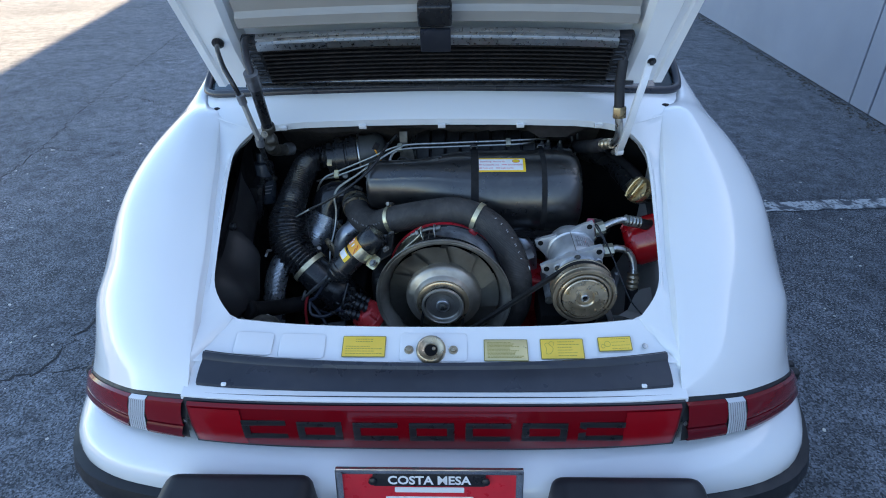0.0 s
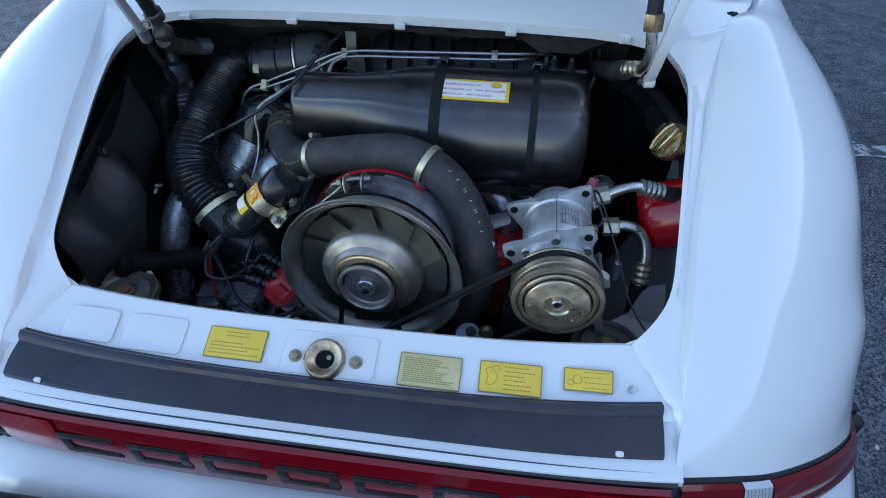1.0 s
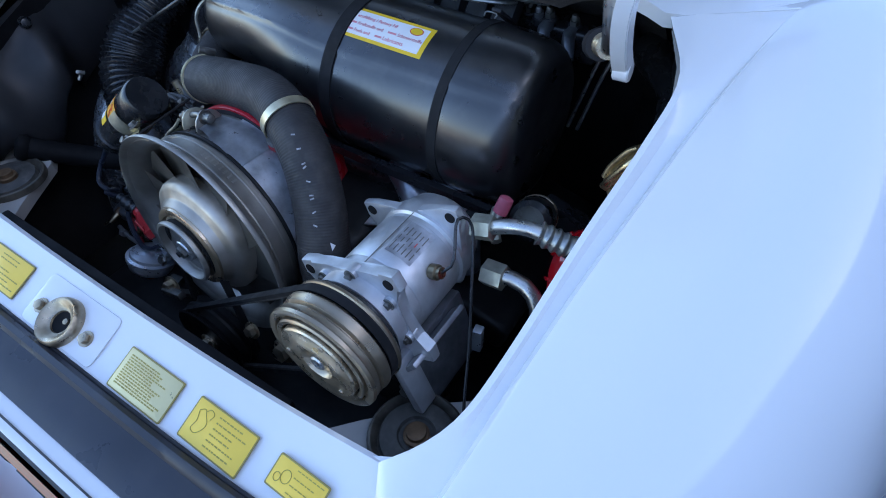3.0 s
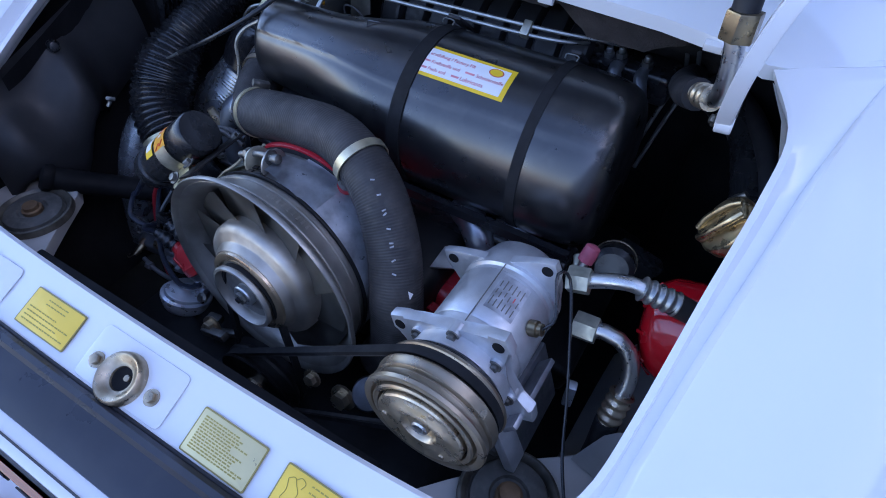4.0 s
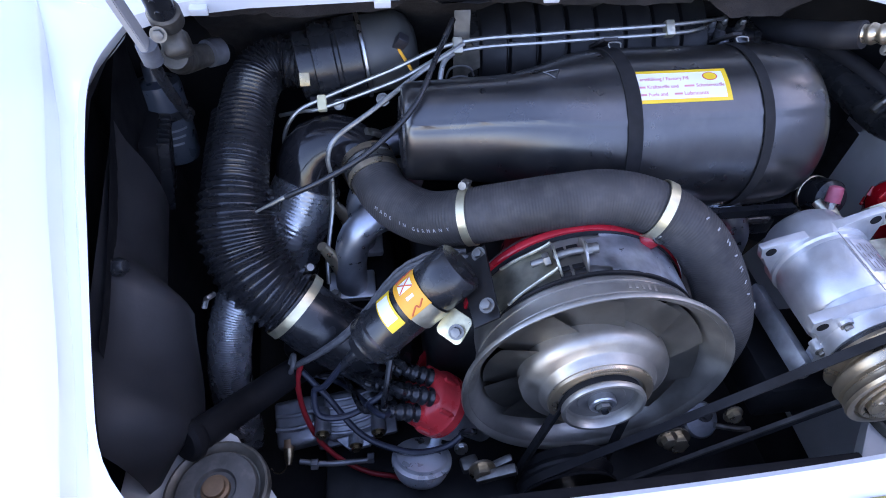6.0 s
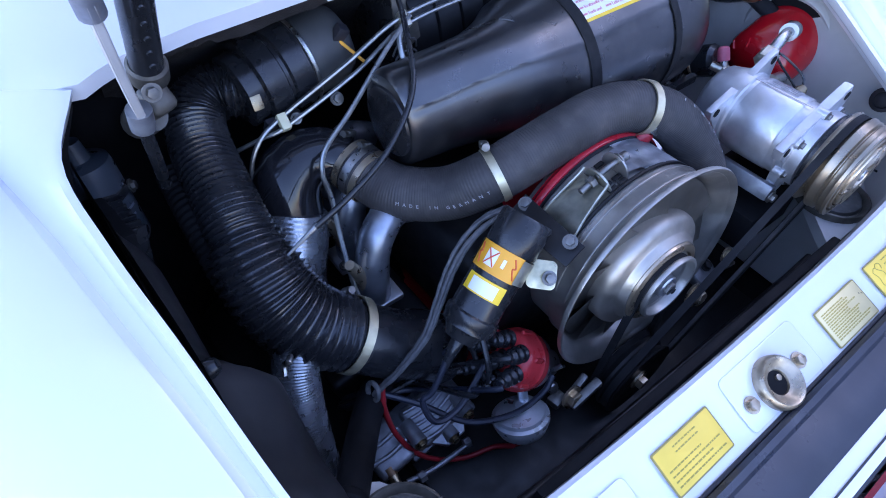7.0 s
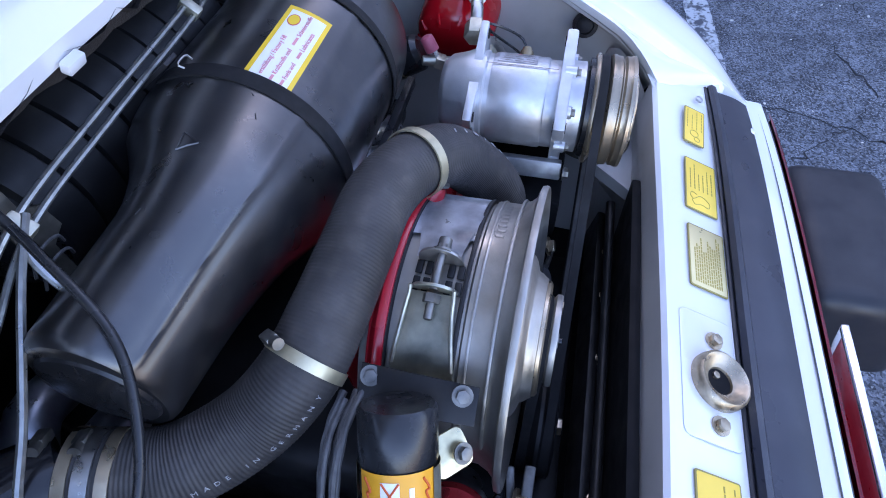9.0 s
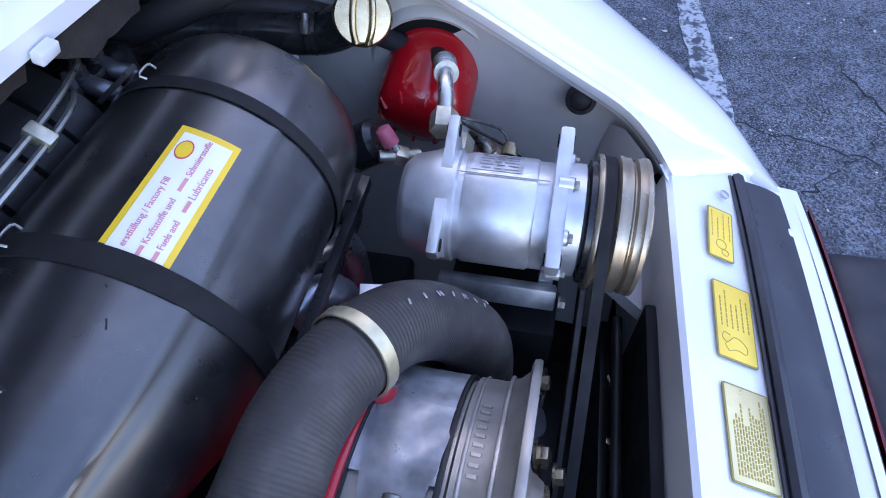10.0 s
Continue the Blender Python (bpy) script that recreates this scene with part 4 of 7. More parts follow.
pewter = surface("pewter", (0.42, 0.35, 0.25), 0.36, metal=0.85, var=0.35, scale=60, rvar=0.15, bump=0.06)


def build_lock():
    m = panel_pose(-0.004, 0.37)
    lock = thing("lid_lock", m.translation, "round dull pewter lid lock on the latch panel", "lock")
    z = m.to_3x3() @ Vector((0, 0, 1))
    part("striker_cup", lathe([(0.0275, 0.0), (0.0275, 0.005), (0.0264, 0.0105), (0.0240, 0.0125), (0.0212, 0.0115), (0.0170, 0.0060), (0.0128, 0.0046), (0.0118, 0.0020)], m.translation, z, 48, cap=False), pewter, lock)
    part("keyhole", lathe([(0.0124, 0.0), (0.0120, 0.0022), (0.008, 0.0018)], m @ Vector((0, 0, 0.0004)), z, 24), black_bay, lock)
    part("striker_pin", lathe([(0.0035, 0.001), (0.0033, 0.0045), (0.002, 0.005)], m @ Vector((0.005, 0.003, 0)), z, 16), pewter, lock)
    for s in (-1, 1):
        bolt(lock, m @ Vector((s * 0.041, 0.001, 0.001)), z, 0.0058, pewter)
    part("rivet", lathe([(0.005, 0), (0.005, 0.003), (0.002, 0.004)], panel_pose(0.385, 0.36).translation, z, 12), bright_metal, lock)


def build_labels():
    rnd = random.Random(3)
    # x of the middle, width, height, kind
    for x, w, h, t, base, rows_, drawing in ((-0.129, 0.081, 0.043, 0.47, yellow_label, 7, 0), (0.134, 0.081, 0.044, 0.38, pale_label, 12, 0), (0.237, 0.079, 0.041, 0.40, yellow_label, 6, 1), (0.333, 0.060, 0.029, 0.47, yellow_label, 4, 2)):
        m = panel_pose(x, t)
        lab = thing("information_label", m.translation, ("pale gold" if base is pale_label else "yellow") + " foil information label on the white latch panel", "label", group="labels on the latch panel")
        part("backing", slab(rounded(w, h, 0.002), 0.0012, m @ pose(0, 0, 0.0006), 0.0003), label_border, lab)
        part("face", slab(rounded(w - 0.003, h - 0.003, 0.0015), 0.0006, m @ pose(0, 0, 0.0014), 0.0001), base, lab)
        x0 = -w * 0.10 if drawing else -w * 0.42
        text = []
        for k in range(rows_):
            yy = h * 0.34 - k * h * 0.68 / max(1, rows_ - 1)
            if base is yellow_label and not drawing and k == 2:
                continue
            mid = base is yellow_label and not drawing and k < 2
            right = w * 0.18 if mid else x0 + (w * 0.42 - x0) * rnd.uniform(0.6, 1.0)
            pen = -w * 0.20 if mid else x0
            while pen < right:
                ww = rnd.uniform(0.0016, 0.0052)
                text.append(block((ww, h * 0.030, 0.0002), m @ pose(pen + ww / 2, yy, 0.0022), 0))
                pen += ww + 0.0011
        tagged(part("fine_print", join(*text), print_ink, lab, smooth=0), kind="stuff")
        if drawing == 1:
            sketch = [(-0.40, 0.22), (-0.33, 0.30), (-0.27, 0.18), (-0.21, 0.05), (-0.23, -0.12), (-0.30, -0.25), (-0.38, -0.20), (-0.36, 0.0), (-0.40, 0.22)]
            part("drawing", tube([m @ Vector((u * w, v * h, 0.0021)) for u, v in sketch], 0.0004, 5, 40), print_ink, lab)
            part("drawing", tube([m @ Vector((u * w, v * h, 0.0021)) for u, v in ((-0.30, 0.28), (-0.25, 0.36), (-0.18, 0.30), (-0.20, 0.16))], 0.0004, 5, 16), print_ink, lab)
        if drawing == 2:
            for c0, r in ((-0.36, 0.0034), (-0.22, 0.0052)):
                ring = [m @ Vector((c0 * w + r * math.cos(a), r * 1.1 * math.sin(a) - (0.004 if r < 0.004 else 0), 0.0021)) for a in np.linspace(0, 2 * np.pi, 13)]
                part("drawing", tube(ring, 0.0004, 5, 30), print_ink, lab)


build_flanks()
build_upper()
build_rim()
build_latch_panel()
build_tail()
build_bumper()
build_plate()
build_wheels()
build_bay()
build_lock()
build_labels()


# ---- the open engine lid ----
# local x across, local y up the lid, local z out of its under side (towards the tail)
LID_M = Matrix(((1, 0, 0, CX), (0, -0.447, -0.894, 1.372), (0, 0.894, -0.447, 1.118), (0, 0, 0, 1)))


def on_lid(x, y, z):
    return LID_M @ Vector((x, y, z))


def lid_half(y):
    return 0.520 + 0.037 * min(1, y / 0.35)


def build_lid():
    lid = thing("engine_lid", on_lid(0, 0, 0), "white engine lid standing open, seen from its under side", "engine lid")
    n = 25
    ys = np.linspace(0, 0.64, n)
    skin = [[on_lid(u * lid_half(y), y, -0.045 - 0.02 * (1 - u * u)) for u in np.linspace(-1, 1, 21)] for y in ys]
    part("outer_skin", grid(skin)[0], white_paint, lid)
    for s in (-1, 1):
        rows = []
        for y in ys:
            h = lid_half(y)
            w = 0.10 + 0.05 * max(0, (y - 0.12)) / 0.5
            prof = [(h, -0.046), (h, -0.008), (h - 0.004, -0.002), (h - 0.020, -0.002), (h - 0.024, -0.010), (h - 0.038, -0.010), (h - 0.044, 0.0), (h - w + 0.012, 0.0), (h - w, -0.012), (h - w - 0.004, -0.05)]
            rows.append([on_lid(s * a, y, b) for a, b in prof])
        part("side_rail", grid(rows)[0], white_paint, lid, smooth=35)
    rows = []
    for x in np.linspace(-0.42, 0.42, 40):
        c = 0.012 * (x / 0.42) ** 2
        rows.append([on_lid(x, a - c, b) for a, b in ((0.165, -0.045), (0.165, -0.012), (0.172, -0.003), (0.196, -0.002), (0.200, -0.010), (0.205, -0.014), (0.235, -0.012))])
    # Cross rail and inner panel carry their shade in the grey tone.
    part("cross_rail", grid(rows)[0], lid_shaded_paint, lid)
    rows = [[on_lid(u * 0.42, 0.22 + 0.40 * t, -0.02 + 0.012 * math.sin(t * 3)) for u in np.linspace(-1, 1, 20)] for t in np.linspace(0, 1, 8)]
    part("inner_panel", grid(rows)[0], lid_shaded_paint, lid)
    part("front_edge", block((0.96, 0.02, 0.035), LID_M @ pose(0, 0.012, -0.028), 0.006), white_paint, lid)
    part("lid_lip", block((0.90, 0.010, 0.01), LID_M @ pose(0, 0.004, 0.0), 0.003), black_satin, lid)

    # air-conditioning condenser under the grille
    cond = thing("condenser", on_lid(0, 0.09, 0.02), "black finned condenser with a bare metal end rail", "condenser")
    part("core", block((0.76, 0.098, 0.016), LID_M @ pose(0, 0.078, 0.000), 0.002), black_bay, cond)
    for k in range(9):
        y = 0.034 + 0.011 * k
        part("tube", tube([on_lid(x, y - 0.010 * (x / 0.38) ** 2, 0.012) for x in np.linspace(-0.38, 0.38, 9)], 0.0024, 8, 30), felt, cond)
    fins = []
    for k in range(300):
        x = -0.38 + 0.76 * k / 299
        c = 0.010 * (x / 0.38) ** 2
        fins.append(block((0.0007, 0.094, 0.010), LID_M @ pose(x, 0.078 - c, 0.009), 0))
    tagged(part("core", join(*fins), black_bay, cond, smooth=0), kind="stuff")
    rows = []
    for x in np.linspace(-0.385, 0.385, 40):
        c = 0.012 * (x / 0.38) ** 2
        rows.append([on_lid(x, a - c, b) for a, b in ((0.127, 0.0), (0.127, 0.016), (0.132, 0.021), (0.148, 0.021), (0.150, 0.014), (0.158, 0.014), (0.160, 0.0))])
    part("end_rail", grid(rows)[0], bright_metal, cond, "scuffed bare metal rail")
    for s in (-1, 1):
        part("end_tank", block((0.04, 0.12, 0.02), LID_M @ pose(s * 0.398, 0.085, 0.004), 0.004), black_plastic, cond)
        for k in range(5):
            y = 0.04 + 0.02 * k
            part("return_bend", tube([on_lid(s * 0.385, y, 0.012), on_lid(s * 0.405, y + 0.002, 0.014), on_lid(s * 0.405, y + 0.012, 0.014), on_lid(s * 0.385, y + 0.014, 0.012)], 0.004, 8, 10), black_plastic, cond)
    part("lid_catch", block((0.07, 0.05, 0.028), LID_M @ pose(-0.0, 0.205, 0.016), 0.008, 3), black_plastic, lid)
    part("catch_strap", block((0.064, 0.055, 0.010), LID_M @ pose(0, 0.148, 0.026), 0.003), seal_rubber, lid)


def build_hinges():
    # right: the white hinge arm
    arm = thing("hinge_arm", (CX + 0.41, 1.235, 1.0), "white painted lid hinge arm bolted inside the opening", "hinge")
    run = [Vector((0.3925, 1.264, 0.998)), Vector((0.392, 1.243, 1.030)), Vector((0.394, 1.223, 1.075)), Vector((0.401, 1.222, 1.12)), Vector((0.415, 1.238, 1.165)), Vector((0.430, 1.262, 1.205))]
    rows = []
    for k, p in enumerate(spline(run, 24)[0]):
        w = 0.011
        q = Vector(p)
        rows.append([q + Vector((-0.008, -w * 0.6, -0.005)), q + Vector((0.007, -w * 0.4, -0.005)), q + Vector((0.008, w * 0.6, 0.003)), q + Vector((-0.007, w * 0.4, 0.003))])
    bm, v = grid(rows, True)
    bm.faces.new(v[0])
    bm.faces.new(v[-1])
    bmesh.ops.bevel(bm, geom=bm.edges[:], offset=0.0012, segments=2, affect='EDGES')
    part("arm", bm, white_paint, arm)
    part("arm_eye", lathe([(0.003, -0.0078), (0.0090, -0.0078), (0.0102, -0.0066), (0.0102, 0.0066), (0.0090, 0.0078), (0.003, 0.0078)], (0.3925, 1.2635, 0.9965), (1, 0.05, 0.05), 28), white_paint, arm)
    bolt(arm, (0.3835, 1.274, 0.990), (-0.9, -0.2, 0.2), 0.0045, steel)
    bolt(arm, (0.428, 1.252, 1.198), (0, -0.9, -0.4), 0.006, black_plastic)
    # left: gas strut with its foot and the cable beside it
    strut = thing("gas_strut", (-0.40, 1.26, 1.0), "black gas strut holding up the lid on a grey bracket", "gas strut")
    part("cylinder", tube([(-0.396, 1.256, 1.064), (-0.392, 1.225, 1.125), (-0.388, 1.198, 1.180)], 0.0120, 16, 12), black_satin, strut)
    for k in range(5):
        part("dimple", lathe([(0.0026, 0.0), (0.0020, 0.0012)], (-0.395 + 0.0007 * k, 1.2385 - 0.0068 * k, 1.072 + 0.0134 * k), (0.0, -0.9, -0.44), 10), black_satin, strut)
    part("rod", tube([(-0.389, 1.205, 1.166), (-0.387, 1.188, 1.200)], 0.0150, 16, 6), dark_alloy, strut)
    part("top_arm", tube([(-0.387, 1.190, 1.196), (-0.396, 1.205, 1.222), (-0.410, 1.250, 1.245), (-0.420, 1.305, 1.240)], 0.0075, 12, 18), dark_trim, strut)
    part("end_ring", lathe([(0.0130, -0.010), (0.0150, -0.008), (0.0150, 0.006), (0.0130, 0.008)], (-0.396, 1.259, 1.060), (0.05, -0.45, 0.88), 24), mount_steel, strut)
    part("foot", join(block((0.024, 0.036, 0.026), pose(-0.398, 1.272, 1.026, -35, -10, 10), 0.008, 3), tube([(-0.405, 1.275, 1.012), (-0.412, 1.315, 0.985), (-0.405, 1.352, 0.968), (-0.388, 1.375, 0.962)], [0.013, 0.015, 0.014, 0.012], 16, 18)), mount_steel, strut, "grey cast foot")
    part("foot_collar", tube([(-0.397, 1.362, 0.966), (-0.386, 1.377, 0.9615)], 0.0155, 18, 6), dark_alloy, strut)
    part("foot_pin", lathe([(0.007, 0), (0.007, 0.008)], (-0.386, 1.376, 0.962), (0.6, 0.8, 0.0), 12), bright_metal, strut)
    bolt(strut, (-0.402, 1.244, 1.050), (0.1, -0.9, 0.2), 0.005)
    stay = thing("lid_stay", (-0.44, 1.25, 1.0), "pale painted flat lid stay with grey sleeves and a black cable", "rod")
    bar = []
    for p in ((-0.421, 1.200, 1.145), (-0.420, 1.211, 1.118), (-0.419, 1.222, 1.09), (-0.4175, 1.234, 1.062), (-0.416, 1.245, 1.035)):
        q = Vector(p)
        bar.append([q + Vector((dx, 0.926 * w, 0.378 * w)) for dx, w in ((-0.0032, -0.0082), (0.0032, -0.0082), (0.0032, 0.0082), (-0.0032, 0.0082))])
    bar_bm, _ = grid(bar, True)
    bmesh.ops.bevel(bar_bm, geom=bar_bm.edges[:], offset=0.0010, segments=2, affect='EDGES')
    # White-painted bar; the grey tone carries its shade.
    part("bar", bar_bm, grimy_shaded_paint, stay)
    part("cable", tube([(-0.421, 1.202, 1.140), (-0.430, 1.196, 1.175), (-0.450, 1.215, 1.205), (-0.474, 1.262, 1.228), (-0.490, 1.312, 1.232)], 0.0050, 10, 40), black_plastic, stay)
    part("sleeve", tube([(-0.4205, 1.205, 1.133), (-0.4215, 1.197, 1.153)], 0.0088, 14, 4), cover_alloy, stay)
    part("sleeve", tube([(-0.4155, 1.243, 1.041), (-0.4170, 1.2505, 1.021)], 0.0096, 14, 4), cover_alloy, stay)
    part("tail", tube([(-0.417, 1.248, 1.024), (-0.417, 1.262, 0.985), (-0.416, 1.290, 0.930)], 0.0055, 10, 16), black_satin, stay)
    part("boss", lathe([(0.013, 0), (0.013, 0.003), (0.006, 0.006)], (-0.490, 1.312, 1.232), (0.1, -0.9, -0.45), 16), black_plastic, stay)
    # air-conditioning pipe that climbs to the condenser
    pipe = thing("condenser_pipe", (0.37, 1.26, 1.0), "bent metal refrigerant pipe with a tan union nut", "pipe")
    part("pipe", tube([(0.362, 1.285, 1.004), (0.374, 1.266, 1.014), (0.380, 1.248, 1.032), (0.379, 1.240, 1.06), (0.374, 1.242, 1.085)], 0.0085, 14), bright_metal, pipe)
    part("collar", tube([(0.358, 1.294, 1.000), (0.374, 1.266, 1.014)], 0.0125, 18, 40, pitch=0.0125, ridge=0.0022), pulley_metal, pipe)
    part("union_nut", slab([(0.015 * math.cos(radians(60 * k)), 0.015 * math.sin(radians(60 * k))) for k in range(6)], 0.024, axes((0.375, 1.241, 1.082), (-0.05, 0.12, 1)), 0.002), brass, pipe, "tan union nut")
    part("rubber_hose", tube([(0.373, 1.244, 1.104), (0.372, 1.25, 1.125), (0.374, 1.27, 1.15), (0.38, 1.29, 1.19)], 0.011, 12), rubber, pipe)
    part("lower_hose", tube([(0.359, 1.290, 1.001), (0.345, 1.32, 0.985), (0.335, 1.38, 0.96), (0.335, 1.46, 0.93)], 0.016, 14), rubber, pipe)


build_lid()
build_hinges()

# ---- cooling fan and its housing ----
FX, FZ = -0.003, 0.774
FAN_LEAN = Matrix.Translation((FX, 1.0, FZ)) @ pose(0, 0, 0, -2.6, 0, -2.0) @ Matrix.Translation((-FX, -1.0, -FZ))   # the fan's axis leans with the engine


def hexnut(at_, axis, r, h):
    return slab([(r * math.cos(radians(60 * k)), r * math.sin(radians(60 * k))) for k in range(6)], h, axes(at_, axis), r * 0.12)


def ring_arc(profile, a0, a1, n, cx=FX, cz=FZ):
    """A turned strip about the fan's axis: profile of (radius, y), angles from the right, upwards."""
    rows = []
    for a in np.linspace(radians(a0), radians(a1), n):
        rows.append([(cx + r * math.cos(a), y, cz + r * math.sin(a)) for r, y in profile])
    return grid(rows)[0]


def build_fan():
    fan = thing("cooling_fan", (FX, 1.03, 0.65), "axial engine cooling fan in a grey metal housing", "fan")
    part("housing", lathe([(0.114, 0.125), (0.119, 0.125), (0.119, 0.045), (0.1225, 0.043), (0.1225, 0.024), (0.127, 0.014), (0.1365, 0.004), (0.1395, 0.0005), (0.1417, 0.0), (0.1428, 0.0025), (0.1418, 0.006), (0.138, 0.0075),
                           (0.1345, 0.0055), (0.128, 0.010), (0.122, 0.020), (0.117, 0.033), (0.114, 0.05), (0.113, 0.125)], (FX, 1.0, FZ), (0, 1, 0), 96, cap=False), fan_shell, fan, "funnel-shaped grey housing")
    part("alternator_cover", lathe([(0.040, 0.06), (0.085, 0.075), (0.113, 0.09)], (FX, 1.0, FZ), (0, 1, 0), 40), black_bay, fan)
    hub = part("hub", lathe([(0.0785, 0.075), (0.0795, 0.030), (0.0795, 0.015), (0.0788, 0.0085), (0.0762, 0.0040), (0.0710, 0.0008), (0.0628, -0.0018), (0.0615, -0.0030), (0.0608, -0.0055), (0.0578, -0.0090), (0.0572, -0.010), (0.0563, -0.0115), (0.0493, -0.013), (0.0396, -0.0135)], (FX, 1.0, FZ), (0, 1, 0), 72), fan_metal, fan, "round stepped hub")
    part("hub_ring", lathe([(0.0550, -0.012), (0.0541, -0.015), (0.0510, -0.0165), (0.0458, -0.0165), (0.0440, -0.014)], (FX, 1.0, FZ), (0, 1, 0), 72, cap=False), hub_gold, hub, "gold-tinted ring")
    for k in range(11):
        a = radians(360 / 11 * k + 8)
        rows = []
        for r in np.linspace(0.076, 0.1165, 7):
            row = []
            for t in np.linspace(-0.5, 0.5, 7):
                ang = a + t * 0.80 * (0.095 / r)
                row.append((FX + r * math.cos(ang), 1.021 + t * 0.012 + 0.002 * math.cos(t * 3), FZ + r * math.sin(ang)))
            rows.append(row)
        front, v = grid(rows)
        bmesh.ops.solidify(front, geom=front.faces[:], thickness=0.0022)
        part("blade", front, blade_metal, fan)
    pul = part("pulley", lathe([(0.0264, -0.001), (0.0420, -0.005), (0.0433, -0.008), (0.0343, -0.015), (0.0433, -0.022), (0.0437, -0.0255), (0.0424, -0.0275), (0.0395, -0.0275), (0.0384, -0.026), (0.0372, -0.0155)], (FX, 1.0, FZ), (0, 1, 0), 64, cap=False), fan_shell, fan, "two-part belt pulley")
    part("pulley_face", lathe([(0.0368, -0.0155), (0.0264, -0.014), (0.0246, -0.0165), (0.0158, -0.017), (0.0141, -0.0165)], (FX, 1.0, FZ), (0, 1, 0), 56), fan_dark, pul)
    for k in range(6):
        a = radians(60 * k + 20)
        part("slot", lathe([(0.0035, 0.0), (0.0035, 0.001)], (FX + 0.0304 * math.cos(a), 0.9858, FZ + 0.0304 * math.sin(a)), (0, -1, 0), 12), black_bay, pul)
    part("spacer", lathe([(0.0141, -0.0165), (0.0141, -0.023), (0.0128, -0.0245), (0.0092, -0.0245), (0.0086, -0.022)], (FX, 1.0, FZ), (0, 1, 0), 32), aluminium, pul)
    part("nut", hexnut((FX, 0.978, FZ), (0, -1, 0), 0.0082, 0.007), steel, pul)
    part("shaft_end", lathe([(0.0042, 0), (0.0037, 0.010), (0.0018, 0.0105)], (FX, 0.978, FZ), (0, -1, 0), 16), black_satin, pul)
    # clamping band, smeared bright and dull, with its tensioning ends
    part("band", ring_arc([(0.1195, 1.050), (0.1225, 1.050), (0.1225, 1.102), (0.1195, 1.102)], 88, -120, 64), band_metal, fan, "smeared grey steel clamping band")
    part("band_edge", ring_arc([(0.1200, 1.0470), (0.1232, 1.0472), (0.1236, 1.0488), (0.1232, 1.0504), (0.1200, 1.0506)], 150, -120, 70), tin_black, fan)
    for y0, r0 in ((1.0195, 0.1272), (1.038, 0.1236)):
        part("housing_step", ring_arc([(r0 - 0.002, y0 - 0.0016), (r0, y0 - 0.0012), (r0 + 0.0004, y0), (r0, y0 + 0.0012), (r0 - 0.002, y0 + 0.0016)], 170, -140, 80), fan_shell, fan)
    for k in range(9):
        a = 84 - k * 3.2
        part("cast_number", ring_arc([(0.1224, 1.028), (0.1229, 1.0285), (0.1229, 1.0345), (0.1224, 1.035)], a, a - 1.2, 3), fan_shell, fan)
    # right-hand lug folded up with its bolt
    def on_ring(a, y, r):
        return Vector((FX + r * math.cos(radians(a)), y, FZ + r * math.sin(radians(a))))
    def tangent(a):
        return Vector((-math.sin(radians(a)), 0, math.cos(radians(a))))

    def outward(a):
        return Vector((math.cos(radians(a)), 0, math.sin(radians(a))))

    def tab(a, y, w, h, material, name):
        """An upright tab with a round top, facing along the band."""
        pts = [(-w / 2, -0.004), (w / 2, -0.004)] + [(w / 2 * math.cos(radians(k)), h - w / 2 + w / 2 * math.sin(radians(k))) for k in range(0, 181, 20)]
        m = Matrix((Vector((0, 1, 0)), outward(a), Vector((0, 1, 0)).cross(outward(a)))).transposed().to_4x4()
        m.translation = on_ring(a, y, 0.1235)
        return part(name, slab(pts, 0.0026, m, 0.0006), material, fan)

    rows = [[on_ring(a, 1.074 + w * u, 0.1232 + 0.0012 * (1 - abs(u * 2)) + h) for u in (-0.5, -0.25, 0, 0.25, 0.5)] for a, w, h in ((62, 0.052, 0.0), (76, 0.050, 0.0012), (88, 0.042, 0.0015), (95, 0.036, 0.002), (99.5, 0.035, 0.003))]
    lug_bm, _ = grid(rows)
    bmesh.ops.solidify(lug_bm, geom=lug_bm.faces[:], thickness=0.002)
    part("band_lug", lug_bm, band_metal, fan)
    tab(99.5, 1.072, 0.037, 0.018, fan_shell, "band_tab")
    bolt(fan, on_ring(99.0, 1.070, 0.1342), -tangent(99), 0.0060, steel, name="clamp_bolt")
    part("bolt_shank", lathe([(0.0055, 0), (0.0055, 0.012), (0.0035, 0.013)], on_ring(98.6, 1.070, 0.1342), -tangent(99), 14), steel, fan)
    part("tension_rod", tube([on_ring(99, 1.070, 0.1342), on_ring(105, 1.070, 0.1350), on_ring(112, 1.070, 0.1342)], 0.0036, 10, 8), steel, fan)
    # pale zinc bracket on the other end, spreading down the side of the housing
    rows = [[on_ring(a, 1.072 + w * u, 0.1232 + 0.0010 + h) for u in (-0.5, -0.25, 0, 0.25, 0.5)] for a, w, h in ((152, 0.056, 0.0), (139, 0.049, 0.0), (126, 0.040, 0.001), (116, 0.036, 0.002), (112.5, 0.035, 0.003))]
    br, _ = grid(rows)
    bmesh.ops.solidify(br, geom=br.faces[:], thickness=0.002)
    part("band_bracket", br, zinc, fan, "pale zinc-plated bracket")
    tab(111.5, 1.071, 0.037, 0.018, zinc, "bracket_tab")
